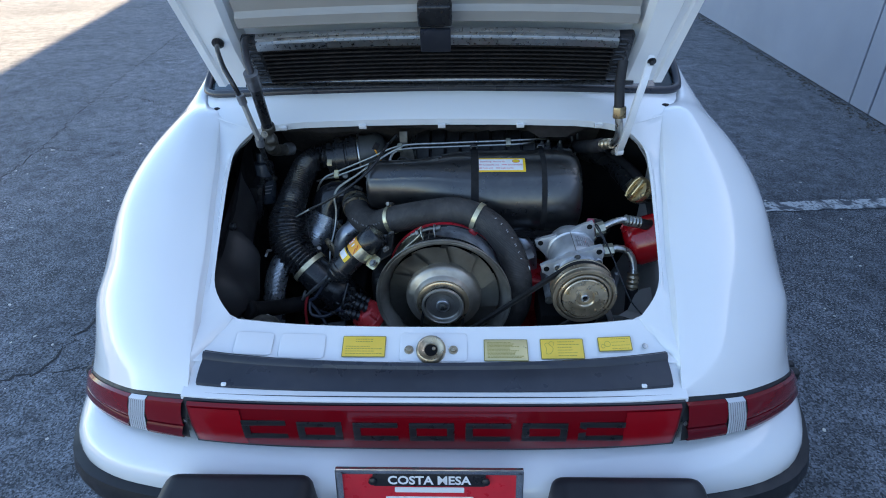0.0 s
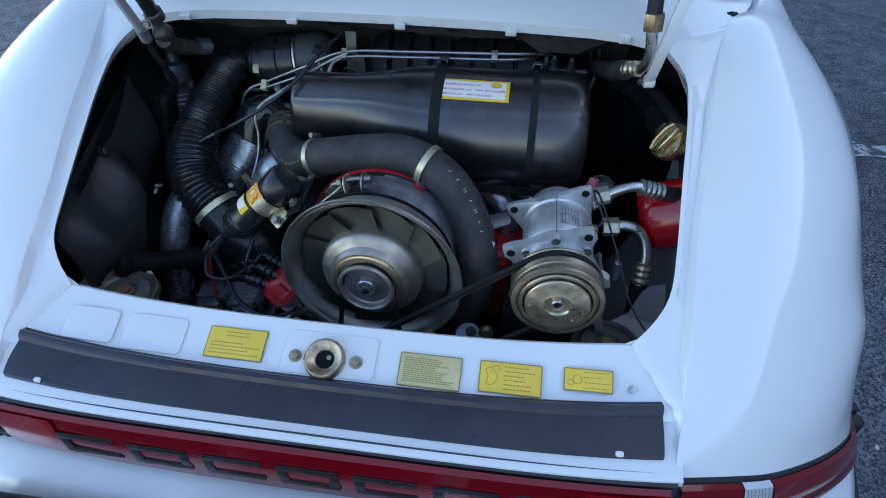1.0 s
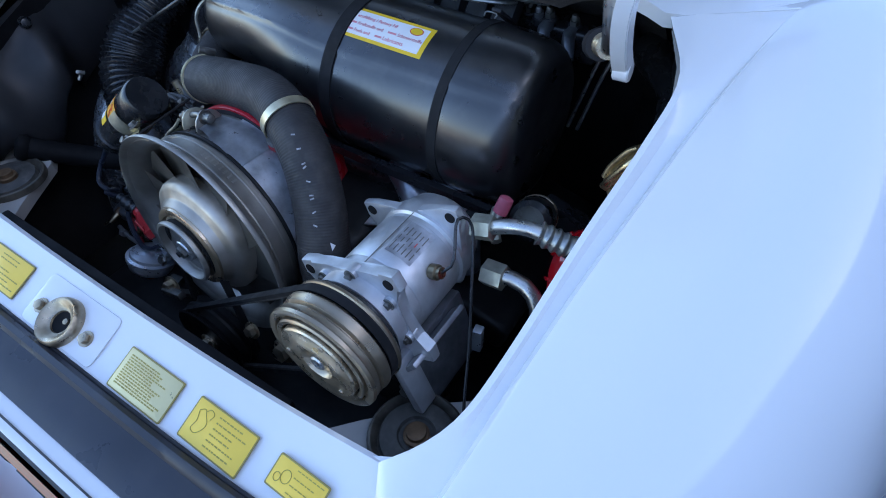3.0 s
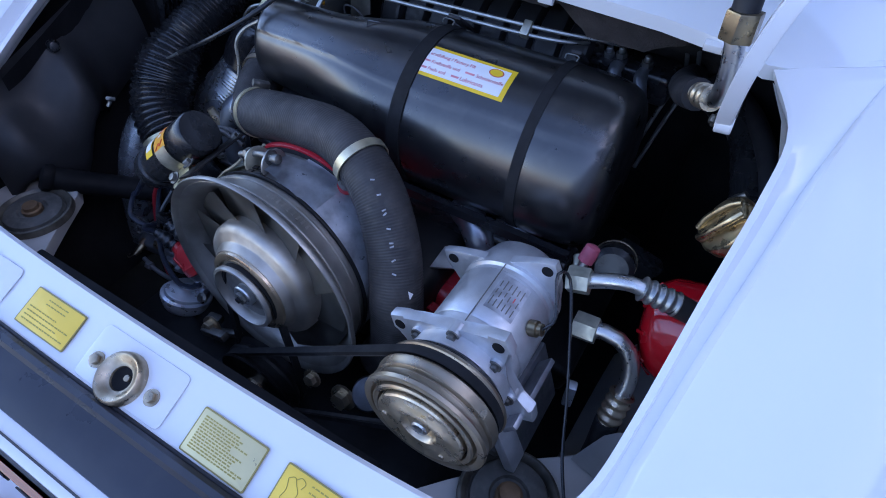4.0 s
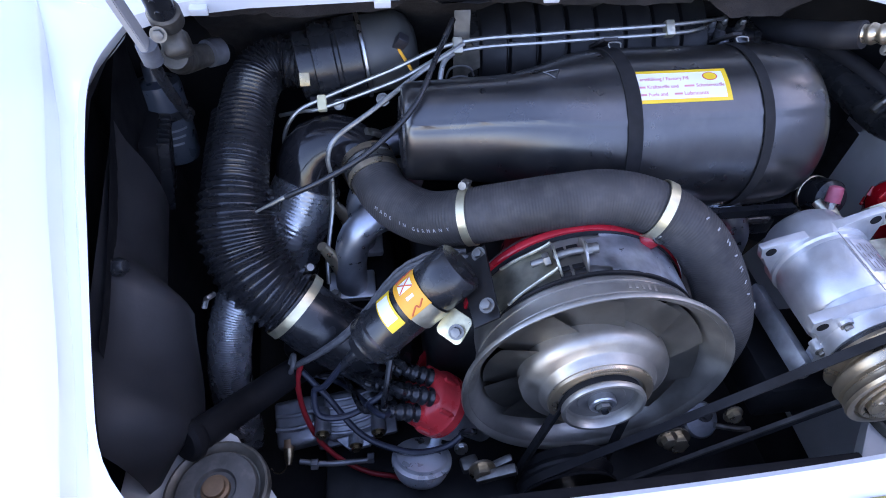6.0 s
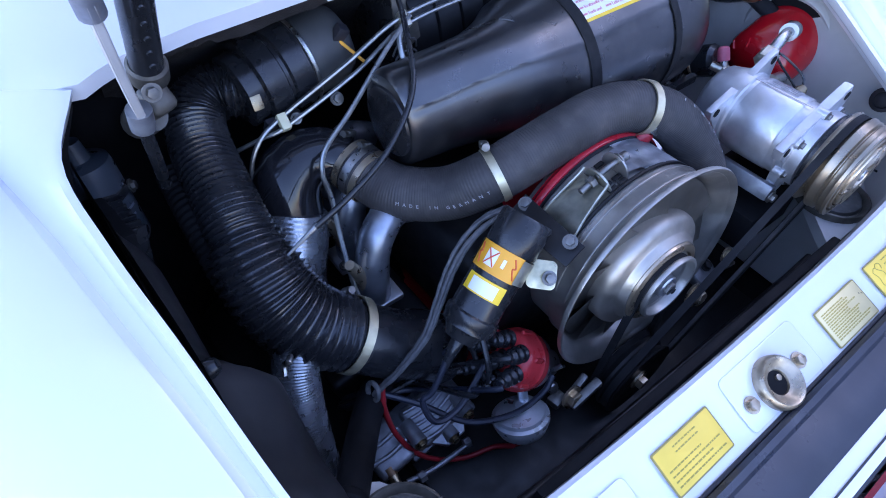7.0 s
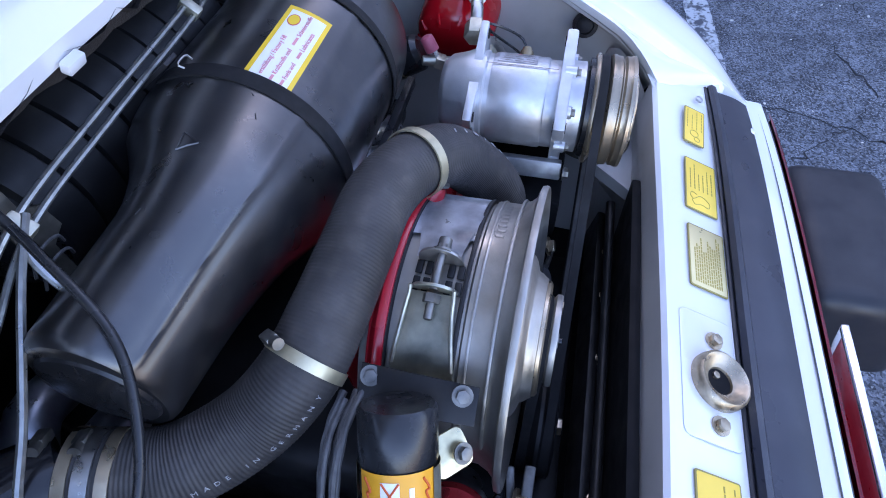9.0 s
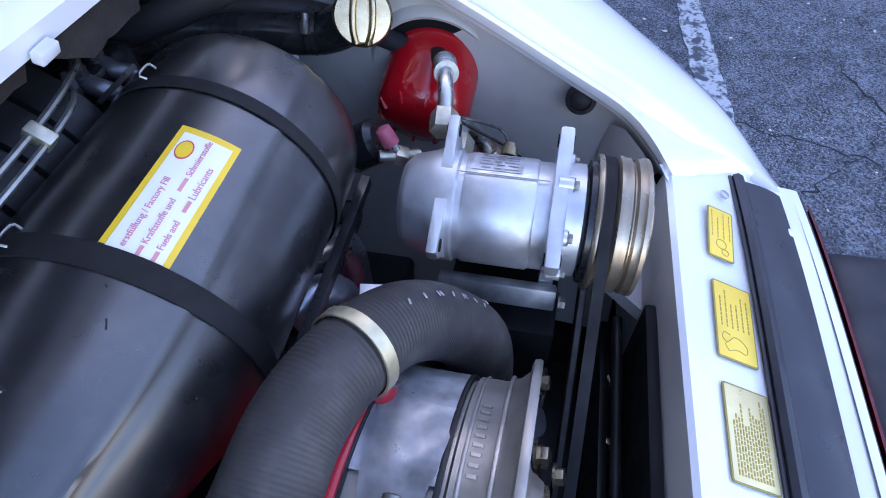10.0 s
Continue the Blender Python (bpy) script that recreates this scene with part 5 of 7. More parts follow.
    for e in (-1, 1):
        part("bracket_flange", tube([on_ring(111.5, 1.071 + e * 0.0172, 0.136), on_ring(114, 1.071 + e * 0.0175, 0.133), on_ring(120, 1.072 + e * 0.0188, 0.1285), on_ring(130, 1.072 + e * 0.0215, 0.1262), on_ring(139, 1.072 + e * 0.0240, 0.125)], 0.0018, 8, 20), zinc, fan)
    part("clamp_nut", hexnut(on_ring(113.5, 1.070, 0.1342), tangent(113), 0.0070, 0.007), steel, fan)
    part("bolt_end", lathe([(0.0036, 0), (0.0036, 0.018), (0.002, 0.019)], on_ring(114, 1.070, 0.1342), tangent(114), 12), steel, fan)
    # cast webs with dark pockets between them, under the clamp
    for a in (102.6, 109.2):
        for y in (1.054, 1.062, 1.080, 1.088):
            part("pocket", block((0.0115, 0.0056, 0.002), pose(*on_ring(a, y, 0.1216), 0, -(a - 90), 0), 0.0010), tin_black, fan)


def build_shroud():
    shroud = thing("fan_shroud", (FX, 1.12, 0.60), "glossy red engine cooling shroud behind the fan", "shroud")
    out = []
    for a in np.linspace(-5, 185, 40):
        out.append((0.123 * math.cos(radians(a)), 0.123 * math.sin(radians(a))))
    out += [(-0.145, -0.05), (-0.165, -0.07), (-0.18, -0.10), (-0.19, -0.15), (0.24, -0.15), (0.235, -0.07), (0.20, -0.03), (0.15, -0.03)]
    part("front_face", slab(out, 0.012, Matrix(((1, 0, 0, FX), (0, 0, -1, 1.118), (0, 1, 0, FZ), (0, 0, 0, 1))), 0.003), red_paint, shroud)
    rows = []
    for a in np.linspace(-10, 190, 60):
        c, s = math.cos(radians(a)), math.sin(radians(a))
        rows.append([(FX + r * c, y, FZ + r * s) for r, y in ((0.1245, 1.1035), (0.1275, 1.1038), (0.1286, 1.106), (0.1284, 1.111), (0.1235, 1.116), (0.108, 1.124), (0.085, 1.150), (0.070, 1.20))])
    part("collar", grid(rows)[0], red_paint, shroud)
    part("gasket", ring_arc([(0.120, 1.1022), (0.1252, 1.1028), (0.1252, 1.107), (0.120, 1.107)], 178, -10, 60), rubber, shroud)
    part("side_duct", block((0.10, 0.13, 0.09), pose(FX + 0.19, 1.19, 0.70, 0, 14, 0), 0.02, 4), red_paint, shroud)
    part("side_duct", block((0.05, 0.19, 0.20), pose(FX - 0.135, 1.235, 0.605, 0, -6, 0), 0.02, 4), red_paint, shroud)
    lug = FAN_LEAN.inverted() @ Vector((0.064, 1.101, 0.886))
    part("bolt_lug", lathe([(0.010, -0.010), (0.0095, 0.0), (0.008, 0.002)], lug, (0.5, -0.3, 0.8), 20), red_paint, shroud)
    bolt(shroud, lug + Vector((0.0015, -0.002, 0.0045)), (0.5, -0.3, 0.8), 0.0068)


hose_print = surface("hose_print", (0.36, 0.36, 0.37), 0.7, var=0.5, scale=300)


def build_heater_hose():
    run = [(-0.224, 1.292, 0.858), (-0.218, 1.268, 0.853), (-0.200, 1.228, 0.846), (-0.163, 1.188, 0.852), (-0.127, 1.160, 0.876), (-0.085, 1.150, 0.891), (-0.030, 1.143, 0.905), (0.02, 1.138, 0.912), (0.065, 1.123, 0.908),
           (0.108, 1.102, 0.886), (0.140, 1.078, 0.843), (0.156, 1.056, 0.795), (0.158, 1.050, 0.74), (0.150, 1.052, 0.70), (0.130, 1.055, 0.66)]
    hose = thing("heater_hose", (-0.03, 1.13, 0.9), "thick dark grey ribbed fabric heater hose over the fan", "hose")
    part("hose", tube(run, [0.0308, 0.0308, 0.0306, 0.0296, 0.0292, 0.0300, 0.0308, 0.0308], 28, pitch=0.0030, ridge=0.0004), hose_cloth, hose)
    c, _ = spline(run, 400)
    t = np.gradient(c, axis=0)

    def near(p):
        i = int(np.argmin(np.linalg.norm(c - np.array(p), axis=1)))
        return Vector(c[i]), Vector(t[i])
    for p, scr, wide in (((-0.120, 1.155, 0.880), (-0.1, 0.6, 0.9), 0.009), ((0.068, 1.118, 0.905), None, 0.010)):
        a, d = near(p)
        clamp(hose, a, d, 0.0305, wide, clamp_metal, scr)
    a, d = near((-0.221, 1.276, 0.855))
    for k, off in enumerate((-0.012, 0.0, 0.013)):
        clamp(hose, a + d.normalized() * off, d, 0.0312, 0.010 if k == 1 else 0.008, bright_metal if k == 1 else pulley_metal, (0.3, 0.5, 0.8) if k != 1 else None)
    # printed line along the hose
    i0 = int(np.argmin(np.linalg.norm(c - np.array((-0.197, 1.223, 0.847)), axis=1)))
    i1 = int(np.argmin(np.linalg.norm(c - np.array((-0.128, 1.158, 0.876)), axis=1)))
    text = "MADE IN GERMANY"
    for k, ch in enumerate(text):
        i = int(i0 + (i1 - i0) * (k + 0.5) / len(text))
        if ch == " ":
            continue
        d = Vector(t[i]).normalized()
        side = Vector((-0.45, -0.85, 0.30))
        outw = (side - d * d.dot(side)).normalized()
        m = Matrix((d, outw.cross(d), outw)).transposed().to_4x4()
        m.translation = Vector(c[i]) + outw * 0.0306
        words(ch, 0.0058, m, hose_print, hose)
    i0 = int(np.argmin(np.linalg.norm(c - np.array((0.095, 1.106, 0.888)), axis=1)))
    for k in range(9):
        i = i0 + k * 6 + (k % 3) * 2
        d = Vector(t[i]).normalized()
        o = Vector((0.3, -0.5, 0.8))
        outw = (o - d * d.dot(o)).normalized()
        m = Matrix((d, outw.cross(d), outw)).transposed().to_4x4()
        m.translation = Vector(c[i]) + outw * 0.0306
        part("bar", block((0.0016, 0.0045, 0.0005), m @ pose(0, 0, 0, 0, 0, -25 + 17 * (k % 4)), 0), hose_print, hose)
    d, o = Vector(t[i0 + 62]).normalized(), Vector((0.75, -0.35, 0.55))
    outw = (o - d * d.dot(o)).normalized()
    m = Matrix((d, outw.cross(d), outw)).transposed().to_4x4()
    m.translation = Vector(c[i0 + 62]) + outw * 0.0306
    part("fleck", slab([(0, 0), (0.010, 0.002), (0.004, 0.006)], 0.0006, m, 0), white_label, hose)


# ---- air cleaner ----
AY, AZ, AR = 1.286, 0.883, 0.101


def build_air_cleaner():
    ac = thing("air_cleaner", (0.06, AY, 0.78), "long black plastic air cleaner drum held by rubber straps", "air cleaner")
    # the drum is slim on the left and swells to its full girth past the first strap
    table = [(-0.20, 1.279, 0.911, 0.0590), (-0.17, 1.279, 0.911, 0.0595), (-0.13, 1.276, 0.912, 0.0615), (-0.09, 1.273, 0.913, 0.0635), (-0.05, 1.270, 0.911, 0.0690), (-0.02, 1.272, 0.905, 0.0775), (0.01, 1.277, 0.895, 0.0890), (0.035, 1.283, 0.886, 0.0980), (0.055, AY, AZ, AR), (0.40, AY, AZ, AR)]
    tx = [q[0] for q in table]

    def section(x):
        near = x + np.linspace(-0.03, 0.03, 13) * (1 if -0.15 < x < 0.2 else 0)
        return [float(np.mean(np.interp(near, tx, [q[k] for q in table]))) for k in (1, 2, 3)]
    def slim(x):
        """The slim end is flatter from front to back."""
        return 1.0 - 0.17 * min(1.0, max(0.0, (0.02 - x) / 0.09))
    ends = {-0.182: 0.70, -0.1812: 0.90, -0.178: 0.965, 0.227: 1.015, 0.245: 1.015, 0.262: 1.012, 0.278: 1.0, 0.291: 0.975, 0.301: 0.93, 0.308: 0.86, 0.312: 0.76, 0.313: 0.45}
    xs = [(x, ends.get(x, 1.0)) for x in sorted(list(ends) + [-0.172 + 0.012 * k for k in range(20)] + [0.09, 0.15, 0.217])]
    rows = []
    for x, f in xs:
        row = []
        cy, cz, cr = section(x)
        for a in np.linspace(0, 2 * np.pi, 144, endpoint=False):
            deg = math.degrees(a)
            seam = 142 - 26 * (x + 0.18) + (2.0 if x > 0.066 else 0) + 0.8 * math.sin(x * 31)
            ridge = (0.0011 * math.exp(-((deg - seam) / 2.2) ** 2) - 0.0005 * math.exp(-((deg - seam - 5.0) / 3.0) ** 2)) * (1 if x > -0.178 else 0)
            r = cr * f + ridge
            row.append((x, cy - cr * (1 - slim(x)) + r * slim(x) * math.cos(a), cz + r * math.sin(a) * 0.985))
        rows.append(row)
    bm, v = grid(rows, True)
    bm.faces.new(v[0])
    bm.faces.new(v[-1])
    part("drum", bm, drum_plastic, ac, smooth=32)
    part("end_recess", lathe([(0.042, 0.0), (0.040, 0.003), (0.022, 0.005)], (-0.181, 1.269, 0.911), (-1, 0, 0), 40), black_plastic, ac)
    def drum_at(x, deg, up=0.0):
        cy, cz, cr = section(x)
        return (x, cy - cr * (1 - slim(x)) + (cr + 0.0002 + up) * slim(x) * math.cos(radians(deg)), cz + (cr + 0.0002 + up) * 0.985 * math.sin(radians(deg)))
    tri = [(-0.026, 86), (-0.008, 88), (-0.016, 98)]
    for (xa, da), (xb, db) in zip(tri, tri[1:] + tri[:1]):
        part("moulded_mark", tube([drum_at(xa, da), drum_at(0.5 * (xa + xb), 0.5 * (da + db), 0.0002), drum_at(xb, db)], 0.0009, 6, 8), drum_plastic, ac)
    rnd = random.Random(31)
    for k in range(9):
        x, d = rnd.uniform(-0.10, 0.06), rnd.uniform(80, 118)
        part("scuff", tube([drum_at(x, d), drum_at(x + rnd.uniform(-0.006, 0.006), d + rnd.uniform(0.6, 2))], 0.0005, 5, 4), rubber, ac)
    # bottom flange
    rows = [[(x, AY - 0.094 + d * 0.01, AZ - 0.052 - h) for d, h in ((0, 0), (-0.9, 0.0), (-0.9, 0.012), (0.4, 0.016))] for x in np.linspace(0.05, 0.30, 12)]
    part("flange", grid(rows)[0], black_plastic, ac)
    part("lower_tray", block((0.24, 0.16, 0.03), pose(0.18, AY - 0.01, AZ - 0.10), 0.010, 3), black_plastic, ac)
    # straps
    for x, w, th in ((0.066, 0.017, 0.0022), (0.222, 0.012, 0.0012)):
        rad = AR * (1.0 if x < 0.2 else 1.015)
        rows = []
        for a in np.linspace(radians(60), radians(226), 50):
            rows.append([(x + dx, AY + (rad + h) * math.cos(a), AZ + (rad + h) * 0.98 * math.sin(a)) for dx, h in ((-w / 2, 0), (-w / 2, th), (w / 2, th), (w / 2, 0))])
        st = part("strap", grid(rows)[0], belt_rubber, ac)
        m = pose(x, AY + 0.02, AZ + rad * 0.98 + 0.006)
        part("buckle", tube([m @ Vector(p) for p in ((-0.0065, 0, -0.001), (-0.0065, 0.005, 0.002), (0.0065, 0.005, 0.002), (0.0065, 0, -0.001))], 0.0009, 6, 12), line_metal, st)
        part("strap_tail", block((w, 0.05, 0.004), pose(x, AY + 0.055, AZ + rad * 0.90, -38), 0.001), rubber, st)
    # sticker, wrapped round the drum
    a0, a1 = radians(102.5), radians(126.0)
    x0, x1 = 0.0755, 0.181

    def wrap(u, w, h):
        a = a1 + (a0 - a1) * w
        return (x0 + (x1 - x0) * u, AY + (AR + h) * math.cos(a), AZ + (AR + h) * 0.98 * math.sin(a))
    st = thing("oil_sticker", wrap(0.5, 0.5, 0), "white oil-fill sticker with a yellow border on the black drum", "sticker")

    def patch(u0, u1, w0, w1, h, name, mat_, label=""):
        rows = [[wrap(u, w, h) for u in np.linspace(u0, u1, 10)] for w in np.linspace(w0, w1, 10)]
        return part(name, grid(rows)[0], mat_, st, label, smooth=60)
    patch(0, 1, 0, 1, 0.0006, "border", sticker_yellow)
    patch(0.0, 0.945, 0.10, 0.90, 0.0010, "field", white_label)

    def line_of(text, u, w, size):
        a = a1 + (a0 - a1) * w
        rad = AR + 0.0013
        m = Matrix(((1, 0, 0), (0, math.sin(a), math.cos(a)), (0, -math.cos(a), math.sin(a)))).to_4x4()
        m = Matrix(((1, 0, 0, 0), (0, math.sin(a), math.cos(a), 0), (0, -math.cos(a) * 0.98, math.sin(a), 0), (0, 0, 0, 1)))
        m.translation = (x0 + (x1 - x0) * u, AY + rad * math.cos(a), AZ + rad * 0.98 * math.sin(a))
        words(text, size, m, faded_ink, st, align='LEFT')

    line_of("erstfüllung / Factory Fill", 0.02, 0.70, 0.0060)
    line_of("Kraftstoffe und", 0.08, 0.46, 0.0060)
    line_of("Schmierstoffe", 0.62, 0.46, 0.0060)
    line_of("Fuels and", 0.08, 0.24, 0.0060)
    line_of("Lubricants", 0.47, 0.24, 0.0068)
    for u0, u1, w in ((0.0, 0.065, 0.46), (0.49, 0.60, 0.46), (0.0, 0.065, 0.24), (0.365, 0.455, 0.24)):
        patch(u0, u1, w - 0.03, w + 0.03, 0.0013, "bar", faded_ink)
    c = [(0.80 + 0.072 * math.cos(a), 0.74 + 0.115 * math.sin(a)) for a in np.linspace(0, 2 * np.pi, 18, endpoint=False)]
    for name, mat_, k, h in (("emblem_edge", red_ink, 1.18, 0.0012), ("emblem", sticker_yellow, 1.0, 0.0014)):
        bm = bmesh.new()
        bm.faces.new([bm.verts.new(wrap(0.80 + (u - 0.80) * k, 0.74 + (w - 0.74) * k, h)) for u, w in c])
        part(name, bm, mat_, st)


# ---- compressor ----
PX, PZ = 0.272, 0.835


worn_foil = surface("worn_foil", (0.46, 0.47, 0.50), 0.5, metal=0.7, var=0.4, scale=60, bump=0.05)


def build_compressor():
    comp = thing("compressor", (PX, 1.03, 0.75), "bare aluminium air-conditioning compressor with a gold-tinted clutch pulley", "compressor")
    tilt = radians(21.8)

    def at(u, v, y):
        return Vector((PX + u * math.cos(tilt) - v * math.sin(tilt), y, PZ + u * math.sin(tilt) + v * math.cos(tilt)))
    base = Matrix(((math.cos(tilt), -math.sin(tilt), 0, PX), (0, 0, -1, 0), (math.sin(tilt), math.cos(tilt), 0, PZ), (0, 0, 0, 1)))
    part("body", lathe([(0.046, 0.990), (0.049, 0.998), (0.049, 1.088), (0.052, 1.090), (0.052, 1.108), (0.049, 1.114), (0.044, 1.132), (0.036, 1.140), (0.02, 1.143)], (PX, 0, PZ), (0, 1, 0), 48), cast_aluminium, comp)
    ear = [(-0.060, 0.052), (-0.062, 0.036), (-0.050, 0.026), (-0.048, 0.0), (-0.050, -0.026), (-0.062, -0.036), (-0.060, -0.052), (-0.044, -0.054), (-0.030, -0.046), (0.030, -0.046), (0.044, -0.054), (0.060, -0.052), (0.062, -0.036),
           (0.050, -0.026), (0.048, 0.0), (0.050, 0.026), (0.062, 0.036), (0.060, 0.052), (0.044, 0.054), (0.024, 0.050), (0.0, 0.054), (-0.024, 0.050), (-0.044, 0.054)]
    fin = [(-0.062, 0.052), (-0.063, 0.036), (-0.046, -0.004), (-0.044, -0.026), (-0.030, -0.046), (0.030, -0.046), (0.044, -0.026), (0.046, -0.004), (0.063, 0.036), (0.062, 0.052), (0.046, 0.053), (0.014, 0.049), (0.0, 0.047), (-0.014, 0.049), (-0.046, 0.053)]
    ear = [(u * 1.05, v * 1.04) for u, v in ear]
    fin = [(u * 1.03, v * 1.02) for u, v in fin]
    for y in (1.007, 1.104):
        fl = part("mount_flange", slab(ear if y < 1.05 else fin, 0.0125 if y < 1.05 else 0.010, base @ Matrix.Translation((0, 0, -y)), 0.003), cast_aluminium, comp)
        for u in (-0.0540, 0.0540):
            part("bolt_hole", lathe([(0.0058, 0), (0.0058, 0.0142 if y < 1.05 else 0.0116)], at(u, 0.0442, y - (0.0133 if y < 1.05 else 0.0108)), (0, 1, 0), 16), black_bay, fl)
    part("label_boss", lathe([(0.0495, 1.020), (0.0508, 1.022), (0.0508, 1.081), (0.0495, 1.083)], (PX, 0, PZ), (0, 1, 0), 48, cap=False), cast_aluminium, comp)
    # identity label, curved on the body
    h = 0.0513

    def wrap(a0, a1, y0, y1, up):
        return grid([[(PX + (h + up) * math.cos(radians(a)), y, PZ + (h + up) * math.sin(radians(a))) for y in np.linspace(y0, y1, 4)] for a in np.linspace(a0, a1, 8)])[0]
    lab = part("type_label", wrap(58, 92, 1.034, 1.078, 0.0), worn_foil, comp, "faint etched type label")
    for k in range(6):
        aa = 89.5 - k * 5.2
        y0 = 1.038
        for q, w in enumerate((0.009, 0.007, 0.012) if k % 2 else (0.012, 0.006, 0.008)):
            part("bar", wrap(aa, aa - 1.3, y0, y0 + w, 0.0003), red_ink if (k == 4 and q == 1) else fan_dark, lab, smooth=0)
            y0 += w + 0.003
    part("parting_line", wrap(97, 98.5, 1.01, 1.098, 0.0004), fan_dark, comp, smooth=0)
    for k in range(7):
        a = radians(21.8 + 26 + k * 360 / 7)
        part("bolt_lug", lathe([(0.0068, 0), (0.0068, 0.012)], (PX + 0.0515 * math.cos(a), 1.003, PZ + 0.0515 * math.sin(a)), (0, -1, 0), 14), cast_aluminium, comp)
        bolt(comp, (PX + 0.0515 * math.cos(a), 0.991, PZ + 0.0515 * math.sin(a)), (0, -1, 0), 0.0042)
    part("front_head", lathe([(0.051, 0.995), (0.051, 0.980), (0.040, 0.976), (0.038, 0.965)], (PX, 0, PZ), (0, 1, 0), 40), cast_aluminium, comp)
    coil_ = part("field_coil", lathe([(0.0555, 0.976), (0.0555, 0.970), (0.04, 0.969)], (PX, 0, PZ), (0, 1, 0), 48), black_satin, comp)
    pul = part("clutch_pulley", lathe([(0.040, 0.971), (0.060, 0.971), (0.0615, 0.969), (0.0615, 0.967), (0.053, 0.961), (0.053, 0.959), (0.0615, 0.953), (0.0618, 0.950), (0.0605, 0.948), (0.0605, 0.9435), (0.0572, 0.9415), (0.0572, 0.9405), (0.0605, 0.9385), (0.0605, 0.934), (0.0618, 0.932), (0.0612, 0.9285), (0.058, 0.9275), (0.0545, 0.9285), (0.0535, 0.933), (0.0515, 0.933)], (PX, 0, PZ), (0, 1, 0), 80), clutch_brown, comp, "brown-tinted smooth clutch pulley")
    part("rotor_ring", lathe([(0.0515, 0.934), (0.0512, 0.9275), (0.0495, 0.926), (0.046, 0.927), (0.0455, 0.934)], (PX, 0, PZ), (0, 1, 0), 72, cap=False), clutch_brown, pul)
    part("gap_ring", lathe([(0.0456, 0.932), (0.0435, 0.932)], (PX, 0, PZ), (0, 1, 0), 64, cap=False), black_bay, pul)
    part("clutch_plate", lathe([(0.0435, 0.934), (0.0435, 0.9245), (0.042, 0.923), (0.030, 0.9235), (0.028, 0.9225), (0.0185, 0.9225), (0.0165, 0.9245), (0.0155, 0.9285), (0.009, 0.9295)], (PX, 0, PZ), (0, 1, 0), 72), pulley_metal, pul, "pale clutch plate")
    part("centre_boss", lathe([(0.0088, 0.9295), (0.0085, 0.924), (0.0070, 0.9225), (0.0052, 0.9230), (0.0048, 0.927)], (PX, 0, PZ), (0, 1, 0), 28, cap=False), bright_metal, pul)
    part("centre_hole", lathe([(0.0050, 0), (0.0050, 0.001)], (PX, 0.9275, PZ), (0, -1, 0), 20), black_bay, pul)
    for k in range(3):
        a = radians(70 + 120 * k)
        part("rivet", lathe([(0.0032, 0), (0.0028, 0.0014), (0.001, 0.002)], (PX + 0.0365 * math.cos(a), 0.9234, PZ + 0.0365 * math.sin(a)), (0, -1, 0), 10), clutch_brown, pul)
    # adjusting bracket below
    part("bracket", block((0.030, 0.10, 0.085), pose(PX + 0.050, 1.035, PZ - 0.075, 0, -18, 0), 0.003), dark_alloy, comp)
    part("bracket_web", block((0.012, 0.026, 0.075), pose(PX + 0.060, 0.984, PZ - 0.062, 0, -22, 0), 0.004), cast_aluminium, comp)
    mp = pose(PX + 0.061, 1.022, PZ - 0.032, 0, 34, 0)
    plate = part("side_plate", block((0.006, 0.086, 0.023), mp, 0.0015), cover_alloy, comp, "bare aluminium bracket plate with raised marks")
    for k in range(5):
        part("bar", block((0.0010, 0.0042, 0.008), mp @ pose(0.0034, -0.014 + 0.0075 * k, 0.002), 0.0003), bright_metal, plate)
    part("connector", block((0.010, 0.011, 0.034), pose(0.366, 1.052, 0.790, 0, 0, 10), 0.002), foil_metal, comp, "grey wire connector")
    part("bracket", block((0.014, 0.11, 0.022), pose(PX - 0.052, 1.045, PZ - 0.052, 0, 20, 0), 0.003), cover_alloy, comp)
    part("base_bracket", block((0.12, 0.11, 0.06), pose(PX - 0.01, 1.04, PZ - 0.12), 0.006), black_bay, comp)
    bolt(comp, (PX - 0.056, 0.988, PZ - 0.052), (0, -1, 0), 0.006)
    bolt(comp, (PX + 0.052, 0.982, PZ - 0.085), (0, -1, 0), 0.006)
    # sensor and its wire
    part("sensor", lathe([(0.008, 0), (0.008, 0.008), (0.006, 0.009), (0.006, 0.013)], at(0.049, 0.012, 1.050), (1, 0, 0.4), 16), brass, comp)
    wire = [at(0.060, 0.012, 1.05), at(0.072, 0.02, 1.06), at(0.066, 0.045, 1.09), at(0.072, 0.03, 1.10), at(0.078, -0.02, 1.06), at(0.080, -0.06, 1.03), at(0.085, -0.10, 0.99), at(0.11, -0.13, 0.93)]
    part("wire", tube(wire, 0.0016, 8, 50), black_satin, comp)
    # service valve with its pink cap
    v = Vector((0.322, 1.156, 0.842))
    part("valve", join(tube([v + Vector((0.012, -0.015, -0.006)), v, v + Vector((-0.008, 0.02, 0.004))], 0.006, 10, 10), block((0.016, 0.013, 0.014), pose(*v, 20, 0, 10), 0.002)), zinc, comp)
    part("valve_stem", lathe([(0.005, 0), (0.005, 0.014)], v + Vector((0, 0.004, 0.004)), (0.15, 0.45, 0.8), 12), bright_metal, comp)
